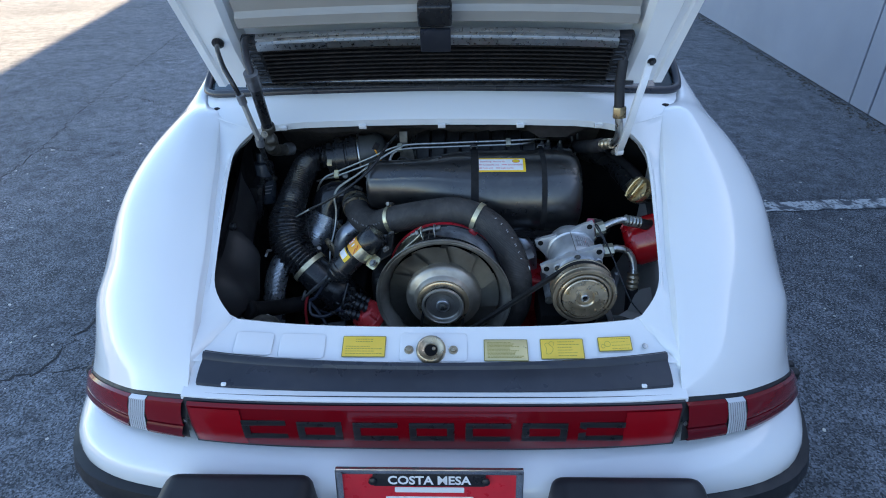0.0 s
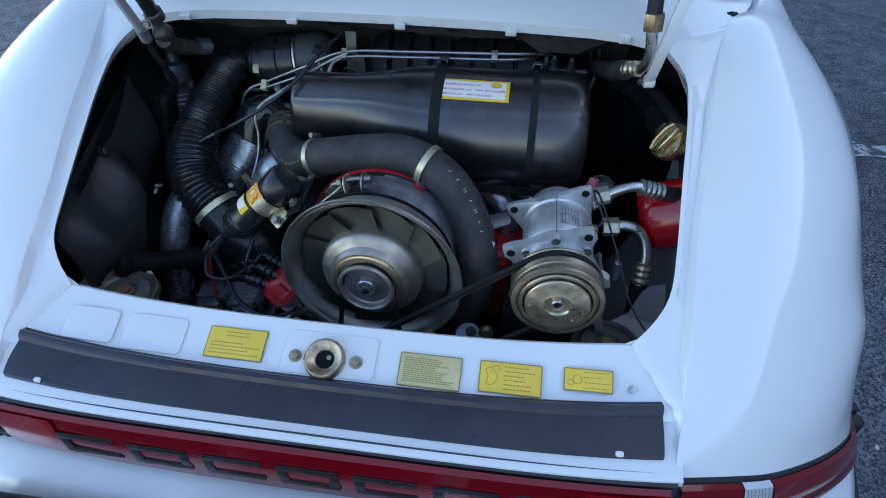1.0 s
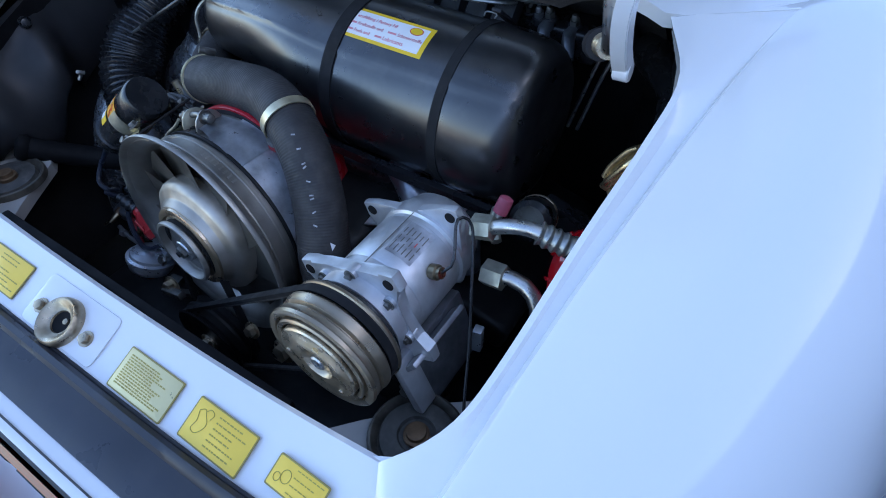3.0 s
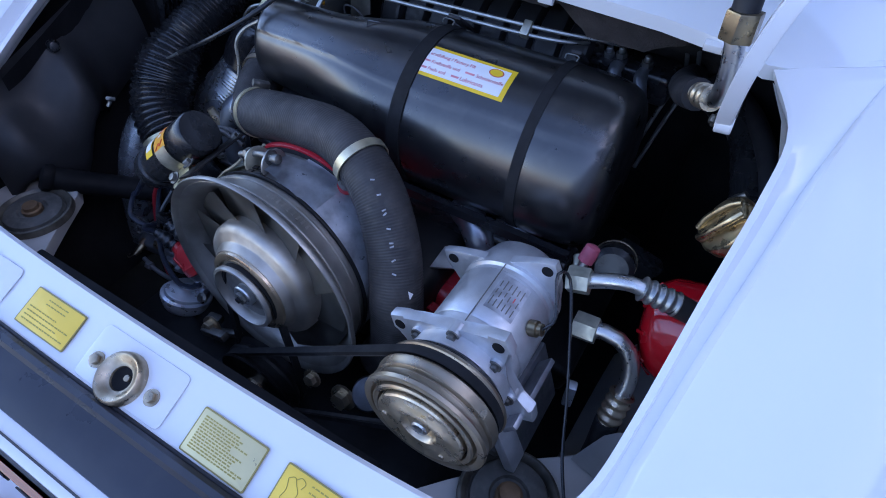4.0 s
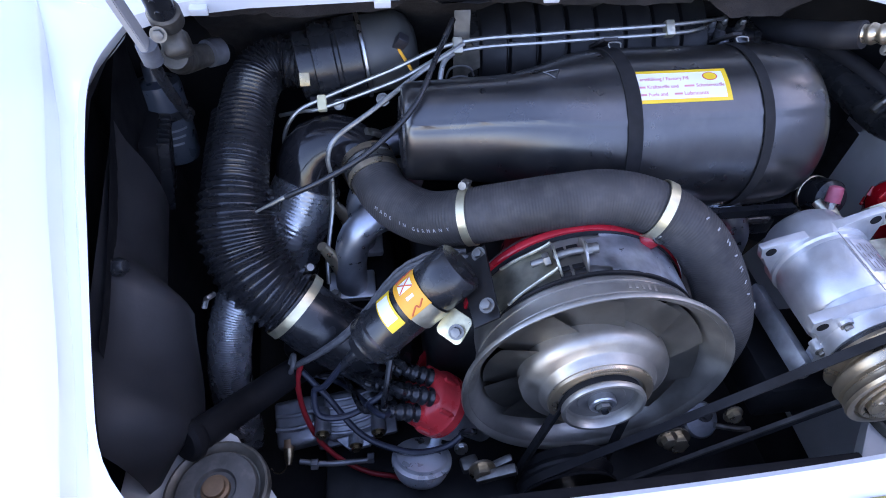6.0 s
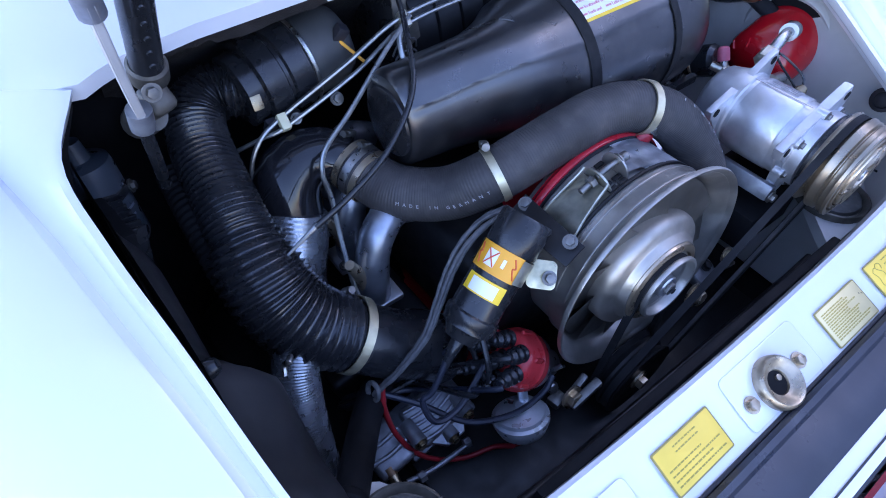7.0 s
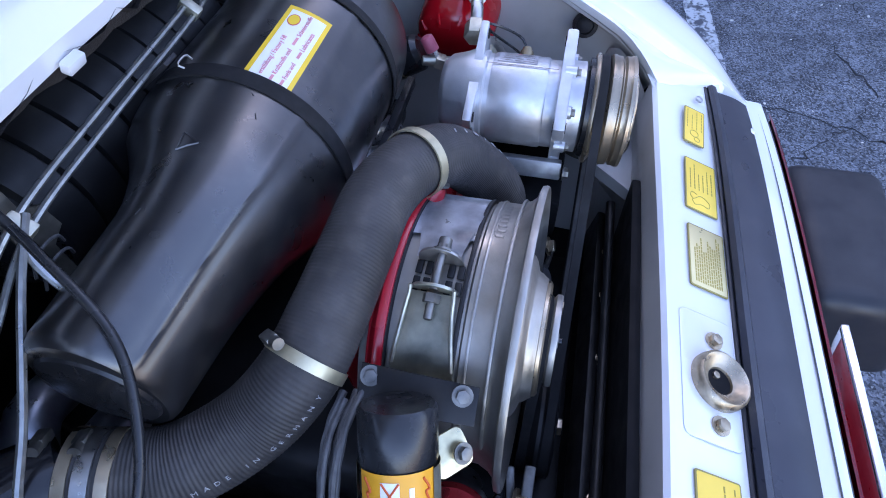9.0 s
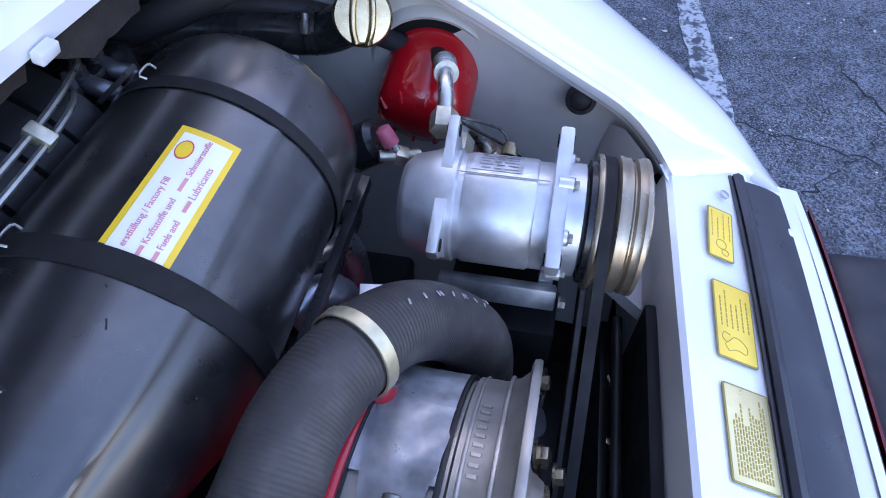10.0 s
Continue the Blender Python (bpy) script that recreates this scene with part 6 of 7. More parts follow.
    part("valve_cap", lathe([(0.0085, 0.010), (0.0085, 0.022), (0.0078, 0.028), (0.004, 0.030)], v + Vector((0, 0.004, 0.004)), (0.15, 0.45, 0.8), 16), pink_cap, comp, "pink plastic valve cap")


def build_refrigerant_hoses():
    a = thing("suction_hose", (0.36, 1.12, 0.87), "black refrigerant hose with a crimped metal end and hex nut", "hose", group="refrigerant hoses")
    part("nut", hexnut((0.322, 1.113, 0.878), (0.95, 0.10, 0.25), 0.0135, 0.022), zinc, a)
    part("pipe", tube([(0.338, 1.115, 0.882), (0.358, 1.117, 0.893), (0.378, 1.121, 0.897), (0.394, 1.123, 0.894)], 0.0075, 14), bright_metal, a)
    part("crimp", tube([(0.388, 1.122, 0.896), (0.420, 1.130, 0.886)], 0.0125, 18, 36, pitch=0.0085, ridge=0.0022), line_metal, a)
    part("hose", tube([(0.416, 1.129, 0.887), (0.450, 1.145, 0.872), (0.470, 1.20, 0.875), (0.468, 1.27, 0.90), (0.452, 1.34, 0.915), (0.42, 1.42, 0.92), (0.38, 1.50, 0.91)], 0.0115, 16), rubber, a)
    b = thing("discharge_hose", (0.38, 1.1, 0.82), "black refrigerant hose with a bent metal elbow", "hose", group="refrigerant hoses")
    part("nut", hexnut((0.342, 1.103, 0.831), (1, 0.02, 0.1), 0.0145, 0.024), zinc, b)
    part("elbow", tube([(0.360, 1.104, 0.834), (0.382, 1.106, 0.835), (0.402, 1.102, 0.824), (0.411, 1.092, 0.802), (0.411, 1.080, 0.782)], 0.0085, 14), bright_metal, b)
    part("crimp", tube([(0.411, 1.082, 0.786), (0.409, 1.066, 0.752)], 0.0135, 18, 36, pitch=0.010, ridge=0.0025), pulley_metal, b)
    part("hose", tube([(0.409, 1.067, 0.756), (0.410, 1.055, 0.70), (0.405, 1.045, 0.62), (0.38, 1.05, 0.53)], 0.013, 14), rubber, b)


def belt_around(c0, r0, c1, r1, y, width, thick):
    """A belt over two pulleys: c as (x, z)."""
    d = math.hypot(c1[0] - c0[0], c1[1] - c0[1])
    base = math.atan2(c1[1] - c0[1], c1[0] - c0[0])
    off = math.acos((r0 - r1) / d)
    pts = []
    for a in np.linspace(base + off, base + 2 * math.pi - off, 30):
        pts.append((c0[0], c0[1], r0, a))
    for a in np.linspace(base - off, base + off, 30):
        pts.append((c1[0], c1[1], r1, a))
    rows = []
    for cx, cz, r, a in pts + pts[:1]:
        rows.append([(cx + (r + h) * math.cos(a), y + w, cz + (r + h) * math.sin(a)) for h, w in ((0, -width * 0.35), (thick, -width / 2), (thick, width / 2), (0, width * 0.35))])
    return grid(rows, True)[0]


def build_belts():
    crank = thing("crank_pulley", (-0.012, 0.97, 0.52), "dark grooved crankshaft pulley under the fan", "pulley")
    part("disc", lathe([(0.02, 0.955), (0.058, 0.953), (0.060, 0.955), (0.054, 0.962), (0.060, 0.969), (0.060, 0.973), (0.054, 0.980), (0.060, 0.987), (0.05, 0.990)], (-0.012, 0, 0.600), (0, 1, 0), 48), tin_black, crank)
    bolt(crank, (-0.012, 0.955, 0.600), (0, -1, 0), 0.010, pulley_metal)
    b1 = thing("fan_belt", (-0.01, 0.986, 0.55), "black rubber fan belt", "belt")
    part("band", belt_around((FX, FZ), 0.0355, (-0.012, 0.600), 0.052, 0.9865, 0.0095, 0.006), belt_rubber, b1)
    b2 = thing("compressor_belt", (0.1, 0.962, 0.55), "black rubber belt from crank to compressor", "belt")
    part("band", belt_around((-0.012, 0.600), 0.053, (PX, PZ), 0.0545, 0.9615, 0.0095, 0.0055), belt_rubber, b2)
    part("core", belt_around((-0.012, 0.600), 0.0505, (PX, PZ), 0.052, 0.9615, 0.007, 0.004), hose_cloth, b2)


def build_ignition():
    top, bot = Vector((-0.141, 1.082, 0.888)), Vector((-0.236, 1.060, 0.802))
    ax = (bot - top).normalized()
    coil_ = thing("ignition_coil", bot, "black ignition coil with orange warning labels and a zinc bracket", "ignition coil")
    L = (bot - top).length
    part("can", lathe([(0.010, 0.0), (0.0255, 0.0), (0.0275, 0.003), (0.0275, 0.036), (0.0265, 0.038), (0.0265, L - 0.020), (0.029, L - 0.018), (0.029, L - 0.010), (0.0275, L - 0.008), (0.0275, L - 0.002), (0.022, L), (0.017, L + 0.012), (0.010, L + 0.014)], top, ax, 48, up=(0, 1, 0)), black_satin, coil_)
    m = axes(top, ax, (0, 1, 0))

    def sleeve(r, h0, h1, a0, a1, n=24):
        rows = []
        for a in np.linspace(radians(a0), radians(a1), n):
            rows.append([m @ Vector((r * math.cos(a), r * math.sin(a), h)) for h in (h0, h1)])
        return grid(rows)[0]
    lo = min(range(0, 360, 10), key=lambda a: (m.to_3x3() @ Vector((math.cos(radians(a)), math.sin(radians(a)), 0))).dot(Vector((-0.7, -0.35, 0.7))) * -1)
    part("warning_label", sleeve(0.0277, 0.038, 0.066, lo - 48, lo + 68), orange_label, coil_, "orange warning label")
    part("type_label", sleeve(0.0277, 0.072, 0.090, lo - 45, lo + 50), sticker_yellow, coil_, "yellow type label")
    def on_can(da, hh):
        a = radians(lo + da)
        return m @ Vector((0.0279 * math.cos(a), 0.0279 * math.sin(a), hh))
    for c0 in (-36, 50):
        part("warning_bolt", tube([on_can(c0 + x, 0.052 + y) for x, y in ((8, -0.010), (-2, -0.002), (4, 0.0), (-7, 0.010))], 0.0009, 6, 24), orange_ink, coil_)
    part("field", sleeve(0.0279, 0.043, 0.060, lo + 6, lo + 32, 10), white_label, coil_)
    for x0, x1 in ((7, 31), (31, 7)):
        part("cross", tube([on_can(x0, 0.0435), on_can(0.5 * (x0 + x1), 0.0515), on_can(x1, 0.0595)], 0.0008, 6, 14), orange_ink, coil_)
    part("mark", sleeve(0.0280, 0.047, 0.056, lo - 14, lo - 7, 5), white_label, coil_)
    part("plate_field", sleeve(0.0279, 0.0745, 0.0885, lo - 28, lo + 34, 14), white_label, coil_)
    part("band", sleeve(0.0285, 0.039, 0.065, lo - 275, lo - 46), zinc, coil_, "zinc clamp band")
    br = Vector((-0.150, 1.041, 0.842))
    part("clamp_ear", slab(rounded(0.030, 0.030, 0.006), 0.0022, axes(br + Vector((0.000, 0.004, -0.002)), (-0.45, -0.45, 0.77), (0.3, -0.8, 0.4)), 0.0006), yellow_zinc, coil_)
    bolt(coil_, br + Vector((0, -0.006, 0.002)), (-0.3, -0.6, 0.7), 0.0052)
    part("bracket_plate", slab([(-0.014, -0.046), (0.014, -0.046), (0.017, 0.042), (-0.016, 0.042)], 0.003, axes((-0.122, 1.076, 0.862), (-0.55, -0.05, 0.83), (0, 1, 0)), 0.0008), tin_black, coil_)
    for p in ((-0.117, 1.110, 0.870), (-0.121, 1.041, 0.874)):
        bolt(coil_, p, (-0.5, -0.2, 0.8), 0.0052)
    part("boot", tube([bot + ax * 0.008, bot + ax * 0.022, bot + ax * 0.030, bot + ax * 0.044 + Vector((0, 0, -0.004))], [0.0078, 0.0075, 0.0055, 0.0045], 12, 18), black_satin, coil_)

    dist = thing("distributor", (-0.17, 1.045, 0.60), "red distributor cap with ribbed black plug boots", "distributor")
    c = Vector((-0.164, 1.043, 0.688))
    da = Vector((-0.66, 0.02, 0.75)).normalized()
    dm = axes(c, da, (0, 1, 0))
    part("cap", lathe([(0.036, -0.010), (0.0385, -0.008), (0.0385, 0.004), (0.035, 0.008), (0.034, 0.026), (0.030, 0.033), (0.022, 0.036), (0.008, 0.037)], c, da, 40), red_plastic, dist, "dusty red cap")
    for k in range(6):
        a = radians(60 * k + 10)
        part("cap_rib", block((0.006, 0.005, 0.024), dm @ pose(0.0350 * math.cos(a), 0.0350 * math.sin(a), 0.014), 0.002), red_plastic, dist)
    part("base", lathe([(0.020, -0.09), (0.022, -0.05), (0.035, -0.030), (0.0365, -0.010)], c, da, 32), aluminium, dist)
    lead_ends = []
    for k in range(7):
        a = radians(60 * k + 25)
        r_ = 0.0 if k == 6 else 0.0235
        p = dm @ Vector((r_ * math.cos(a), r_ * math.sin(a), 0.030))
        out = (da * 0.75 + Vector((-0.75, 0.02 + 0.16 * math.sin(a) * (k < 6), 0.05 + 0.25 * math.cos(a) * (k < 6)))).normalized()
        part("tower", lathe([(0.0085, 0), (0.0075, 0.012), (0.006, 0.013)], p, da, 16), red_plastic, dist)
        b = p + da * 0.007
        part("plug_boot", tube([b, b + out * 0.012, b + out * 0.024, b + out * 0.034], [0.0108, 0.0106, 0.0092, 0.006], 16, 40, pitch=0.0105, ridge=0.0018), black_satin, dist)
        lead_ends.append(b + out * 0.032)
    vc = Vector((-0.186, 1.002, 0.628))
    va = Vector((0.10, 0.42, 0.90))
    part("vacuum_unit", lathe([(0.005, 0.020), (0.009, 0.016), (0.022, 0.013), (0.030, 0.010), (0.0315, 0.006), (0.036, 0.004), (0.036, -0.001), (0.033, -0.003), (0.0335, -0.008), (0.030, -0.016), (0.020, -0.021), (0.006, -0.022)], vc, va, 44), can_zinc, dist, "silver vacuum canister")
    part("vacuum_arm", block((0.013, 0.050, 0.009), pose(-0.164, 1.026, 0.640, 38, 0, -28), 0.003), can_zinc, dist)
    part("vacuum_spigot", lathe([(0.0055, 0), (0.0055, 0.014), (0.004, 0.015)], vc - va.normalized() * 0.019, -va, 12), bright_metal, dist)
    part("cap_clip", block((0.010, 0.006, 0.030), pose(-0.135, 1.008, 0.680, 20, 40, 0), 0.002), black_satin, dist)
    bolt(dist, (-0.140, 1.000, 0.655), (0, -0.8, 0.5), 0.0055, bright_metal)
    part("hold_down", join(block((0.050, 0.010, 0.010), pose(-0.098, 0.992, 0.612, 0, -22, 10), 0.003), block((0.022, 0.018, 0.014), pose(-0.128, 0.996, 0.616, 0, 0, 10), 0.004)), steel, dist)
    e0 = vc - va.normalized() * 0.030
    part("red_tube", tube([e0, e0 + Vector((-0.010, 0.0, -0.016)), (-0.216, 1.010, 0.566), (-0.250, 1.022, 0.560), (-0.284, 1.036, 0.575), (-0.310, 1.052, 0.605), (-0.324, 1.072, 0.645), (-0.326, 1.088, 0.690), (-0.318, 1.10, 0.715)], 0.0034, 10), red_wire, dist, "thin red vacuum hose")

    leads = thing("ignition_leads", (-0.25, 1.08, 0.65), "bundle of black and dark blue ignition leads", "cable")
    tie = Vector((-0.330, 1.101, 0.711))
    rnd = random.Random(12)
    for k, e in enumerate(lead_ends[:6]):
        o = Vector((0.006 * math.cos(k), 0.006 * math.sin(k), 0.005 * math.sin(2 * k)))
        sag = Vector((rnd.uniform(-0.008, 0.008), 0.020 + rnd.uniform(-0.01, 0.012), -0.022 + rnd.uniform(-0.01, 0.01)))
        part("lead", tube([e, e + (lead_ends[k] - c).normalized() * 0.016, e.lerp(tie, 0.45) + sag + Vector((0, 0.02, -0.03)), tie + o + Vector((0.01, 0.02, -0.05)), tie + o + Vector((-0.02, 0.05, -0.09))], 0.0034, 8, 44), blue_cable if k % 3 == 1 else black_satin, leads)
    e = bot + ax * 0.040
    part("lead", tube([e, e + Vector((-0.022, -0.006, -0.030)), (-0.300, 1.048, 0.735), (-0.296, 1.030, 0.712), (-0.262, 1.030, 0.708), lead_ends[6]], 0.0036, 8, 56), blue_cable, leads)
    part("lead", tube([tie + Vector((0.006, 0, -0.01)), (-0.292, 1.066, 0.690), (-0.252, 1.026, 0.660), (-0.200, 1.004, 0.652), (-0.160, 0.998, 0.668), (-0.140, 1.004, 0.680)], 0.0038, 8, 56), blue_cable, leads)
    part("lead", tube([(-0.214, 1.060, 0.775), (-0.222, 1.035, 0.748), (-0.226, 1.030, 0.722), lead_ends[1]], 0.0034, 8, 36), black_satin, leads)
    # woven loom from the coil bracket down to the tie
    for k in range(5):
        o = Vector((0.006 * math.cos(k * 1.3), 0.009 * math.sin(k * 1.3), 0.003 * k))
        part("loom", tube([Vector(p) + o * (1.0 - 0.12 * q) for q, p in enumerate(((-0.128, 1.122, 0.850), (-0.158, 1.124, 0.852), (-0.190, 1.122, 0.838), (-0.214, 1.116, 0.815), (-0.236, 1.106, 0.790), (-0.264, 1.092, 0.768), (-0.300, 1.092, 0.735), (-0.322, 1.098, 0.712), (-0.345, 1.105, 0.68)))], 0.0034 if k % 2 else 0.0028, 8, 90, pitch=0.004, ridge=0.0006), grey_cable, leads, "braided grey loom")
    part("tie", tube([tie + Vector((0.004 * math.sin(a), 0.010 * math.cos(a), 0.010 * math.sin(a))) for a in np.linspace(0, 2 * np.pi, 10)], 0.003, 8, 24), grey_cable, leads)


build_fan()
build_shroud()
for ob in [o for o in scene.objects if o.type == 'MESH' and o.parent and (o.parent.name in ("cooling_fan", "fan_shroud") or (o.parent.parent and o.parent.parent.name in ("cooling_fan", "fan_shroud")))]:
    ob.data.transform(FAN_LEAN)
build_heater_hose()
build_air_cleaner()
build_compressor()
build_refrigerant_hoses()
build_belts()
build_ignition()


# ---- ducts and pipes on the left ----
def build_ducts():
    d = thing("warm_air_duct", (-0.36, 1.25, 0.75), "large black corrugated warm-air duct with a brass-coloured clamp", "duct")
    line = spline([(-0.292, 1.404, 0.925), (-0.325, 1.410, 0.926), (-0.352, 1.392, 0.918), (-0.364, 1.350, 0.902), (-0.370, 1.300, 0.884), (-0.375, 1.255, 0.862), (-0.377, 1.222, 0.838), (-0.372, 1.193, 0.810), (-0.354, 1.168, 0.785), (-0.324, 1.151, 0.760)], 200)[0]
    part("upper_run", tube([tuple(p) for p in line[0:124:6]], [0.033, 0.033, 0.033, 0.034, 0.036], 28, pitch=0.0060, ridge=0.0034, sharp=1.6), duct_plastic, d)
    part("lower_run", tube([tuple(p) for p in line[118::6]] + [tuple(line[-1])], [0.040, 0.0465, 0.047, 0.046, 0.0445, 0.043], 30, pitch=0.0088, ridge=0.0048, sharp=1.6), duct_plastic, d)
    part("spigot", tube([(-0.328, 1.153, 0.763), (-0.305, 1.140, 0.744), (-0.278, 1.130, 0.722), (-0.250, 1.126, 0.700), (-0.222, 1.128, 0.66)], [0.039, 0.040, 0.041, 0.043, 0.045], 28, 24), black_satin, d)
    ax = Vector((0.70, -0.37, -0.61))
    clamp(d, (-0.321, 1.150, 0.758), ax, 0.0425, 0.011, clamp_metal, (0.35, 0.75, 0.5))
    e = thing("side_duct", (-0.41, 1.3, 0.8), "black perforated cable duct behind the corrugated hose", "duct")
    part("run", tube([(-0.398, 1.37, 0.875), (-0.402, 1.30, 0.858), (-0.404, 1.235, 0.832), (-0.398, 1.19, 0.80), (-0.38, 1.165, 0.76)], 0.019, 16, pitch=0.008, ridge=0.002), black_bay, e)

    f = thing("hot_air_pipe", (-0.3, 1.25, 0.8), "black elbow running into a silver foil hot-air pipe", "pipe")
    part("elbow", tube([(-0.226, 1.296, 0.858), (-0.248, 1.316, 0.864), (-0.278, 1.322, 0.858), (-0.298, 1.316, 0.838), (-0.305, 1.304, 0.808)], [0.030, 0.034, 0.039, 0.040, 0.039], 32), black_gloss, f)
    part("foil_run", tube([(-0.301, 1.306, 0.815), (-0.316, 1.293, 0.786), (-0.340, 1.274, 0.750), (-0.358, 1.25, 0.68)], [0.042, 0.048, 0.050, 0.050], 32, pitch=0.0055, ridge=0.0003), dull_foil, f)
    g = thing("foil_pipe", (-0.4, 1.06, 0.7), "dull silver foil pipe going down beside the engine", "pipe")
    part("run", tube([(-0.352, 1.185, 0.785), (-0.374, 1.167, 0.778), (-0.394, 1.146, 0.750), (-0.406, 1.122, 0.700), (-0.412, 1.105, 0.64), (-0.415, 1.09, 0.55)], 0.0255, 30, pitch=0.0030, ridge=0.0003), dull_foil, g)

    b = thing("heater_blower", (-0.22, 1.40, 0.85), "black drum-shaped heater blower with a grey motor end", "blower")
    axis = Vector((1.0, 0.10, 0.10)).normalized()
    o = Vector((-0.302, 1.398, 0.925))
    part("drum", lathe([(0.037, 0.0), (0.042, 0.002), (0.042, 0.020), (0.050, 0.022), (0.050, 0.046), (0.047, 0.048), (0.047, 0.052), (0.051, 0.054), (0.051, 0.078), (0.048, 0.080)], o, axis, 40), black_satin, b)
    part("motor", lathe([(0.048, 0.080), (0.048, 0.128), (0.040, 0.142), (0.025, 0.150)], o, axis, 36), surface("grey_plastic", (0.06, 0.062, 0.06), 0.5, var=0.2), b, "grey motor end")
    part("strap", lathe([(0.0515, 0.080), (0.0525, 0.081), (0.0525, 0.084), (0.0515, 0.085)], o, axis, 40, cap=False), bright_metal, b)
    part("tag", block((0.012, 0.002, 0.016), pose(-0.292, 1.356, 0.932, -25, 0, 0), 0.0006), brass, b, "small brass tag")
    part("bracket", block((0.045, 0.010, 0.016), pose(-0.268, 1.358, 0.896, 20, 8, 8), 0.002), dark_trim, b)
    bolt(b, (-0.255, 1.350, 0.899), (0, -0.8, 0.5), 0.0045)
    bolt(b, (-0.200, 1.352, 0.902), (0, -0.8, 0.5), 0.0055)
    part("plug", block((0.014, 0.012, 0.020), pose(-0.175, 1.372, 0.967, 20, 30, 0), 0.002), dark_trim, b)
    part("wire", tube([(-0.178, 1.370, 0.960), (-0.168, 1.356, 0.948), (-0.160, 1.345, 0.938)], 0.0020, 8, 24), orange_label, b)

    h = thing("intake_box", (0.06, 1.44, 0.85), "black ribbed intake box behind the air cleaner", "intake box")
    part("body", lathe([(0.035, -0.165), (0.058, -0.158), (0.070, -0.140), (0.071, 0.13), (0.05, 0.14)], (0.07, 1.437, 0.915), (1, 0, 0.0), 40), black_satin, h)
    for k in range(8):
        part("rib", lathe([(0.070, -0.0185), (0.0755, -0.0155), (0.0775, -0.006), (0.0790, 0.006), (0.0815, 0.0105), (0.0812, 0.0135), (0.0765, 0.0165), (0.070, 0.0180)], (-0.058 + 0.0375 * k, 1.437, 0.915), (1, 0, 0.0), 40, cap=False), tin_black, h)


def build_fuel_lines():
    f = thing("fuel_lines", (-0.05, 1.34, 0.95), "pair of thin plated fuel pipes held by pale spring clips", "pipe")
    a = [(0.252, 1.398, 0.974), (0.222, 1.372, 0.984), (0.149, 1.352, 0.9885), (0.0, 1.345, 0.986), (-0.112, 1.338, 0.982), (-0.19, 1.338, 0.950), (-0.274, 1.344, 0.912), (-0.306, 1.338, 0.898), (-0.325, 1.334, 0.868), (-0.327, 1.33, 0.83)]
    part("pipe", tube(a, 0.0027, 8, 120), line_metal, f)
    b = [(0.224, 1.402, 0.968), (0.203, 1.363, 0.978), (0.149, 1.345, 0.981), (0.0, 1.338, 0.979), (-0.112, 1.331, 0.975), (-0.185, 1.328, 0.942), (-0.274, 1.335, 0.905), (-0.300, 1.345, 0.895), (-0.33, 1.36, 0.88)]
    part("pipe", tube(b, 0.0026, 8, 120), line_metal, f)
    c = [(-0.105, 1.333, 0.984), (-0.15, 1.315, 0.965), (-0.215, 1.290, 0.928), (-0.258, 1.278, 0.902), (-0.270, 1.268, 0.880), (-0.268, 1.262, 0.850), (-0.272, 1.248, 0.812), (-0.282, 1.215, 0.770), (-0.284, 1.195, 0.74)]
    part("pipe", tube(c, 0.0029, 8, 100), line_metal, f)
    part("pipe", tube([(-0.115, 1.331, 0.975), (-0.130, 1.318, 0.968), (-0.136, 1.300, 0.945), (-0.134, 1.29, 0.90)], 0.0032, 8, 40), line_metal, f)
    for p, material in (((-0.274, 1.340, 0.908), clip_plastic), ((-0.112, 1.335, 0.979), zinc), ((0.149, 1.349, 0.985), zinc)):
        part("clip", block((0.011, 0.019, 0.012), pose(*p, 40, 0, 0), 0.002), material, f)
    part("clip_bracket", slab([(-0.0095, -0.055), (0.0085, -0.055), (0.0085, -0.018), (0.024, -0.012), (0.022, 0.010), (0.0085, 0.018), (0.0100, 0.056), (-0.0095, 0.056)], 0.0025, pose(-0.104, 1.352, 0.955, 80, 0, 0), 0.0006), mount_steel, f)
    part("bracket_hole", lathe([(0.0035, 0), (0.0035, 0.0008)], (-0.103, 1.3465, 0.972), (0, -0.98, 0.17), 14), black_bay, f)
    for dz in (0.0, 0.014):
        part("wire_loop", tube([(-0.122, 1.346, 0.918 + dz), (-0.118, 1.340, 0.934 + dz), (-0.106, 1.336, 0.940 + dz), (-0.094, 1.339, 0.934 + dz), (-0.088, 1.346, 0.920 + dz)], 0.0013, 6, 24), grey_cable, f)
    k = thing("throttle_cable", (-0.25, 1.22, 0.9), "black sheathed throttle cable with a metal tip", "cable")
    part("sheath", tube([(-0.118, 1.338, 1.010), (-0.140, 1.290, 0.998), (-0.172, 1.234, 0.968), (-0.222, 1.205, 0.935), (-0.274, 1.199, 0.905), (-0.315, 1.203, 0.882)], 0.0032, 10, 60), black_satin, k)
    part("tip", tube([(-0.312, 1.203, 0.884), (-0.350, 1.203, 0.863)], [0.003, 0.0015], 8, 8), line_metal, k)
    d = thing("fuel_distributor", (0.25, 1.36, 0.9), "black fuel distributor block with plated banjo bolts", "fuel distributor")
    part("block", block((0.115, 0.055, 0.040), pose(0.262, 1.425, 0.930), 0.008, 3), black_plastic, d)
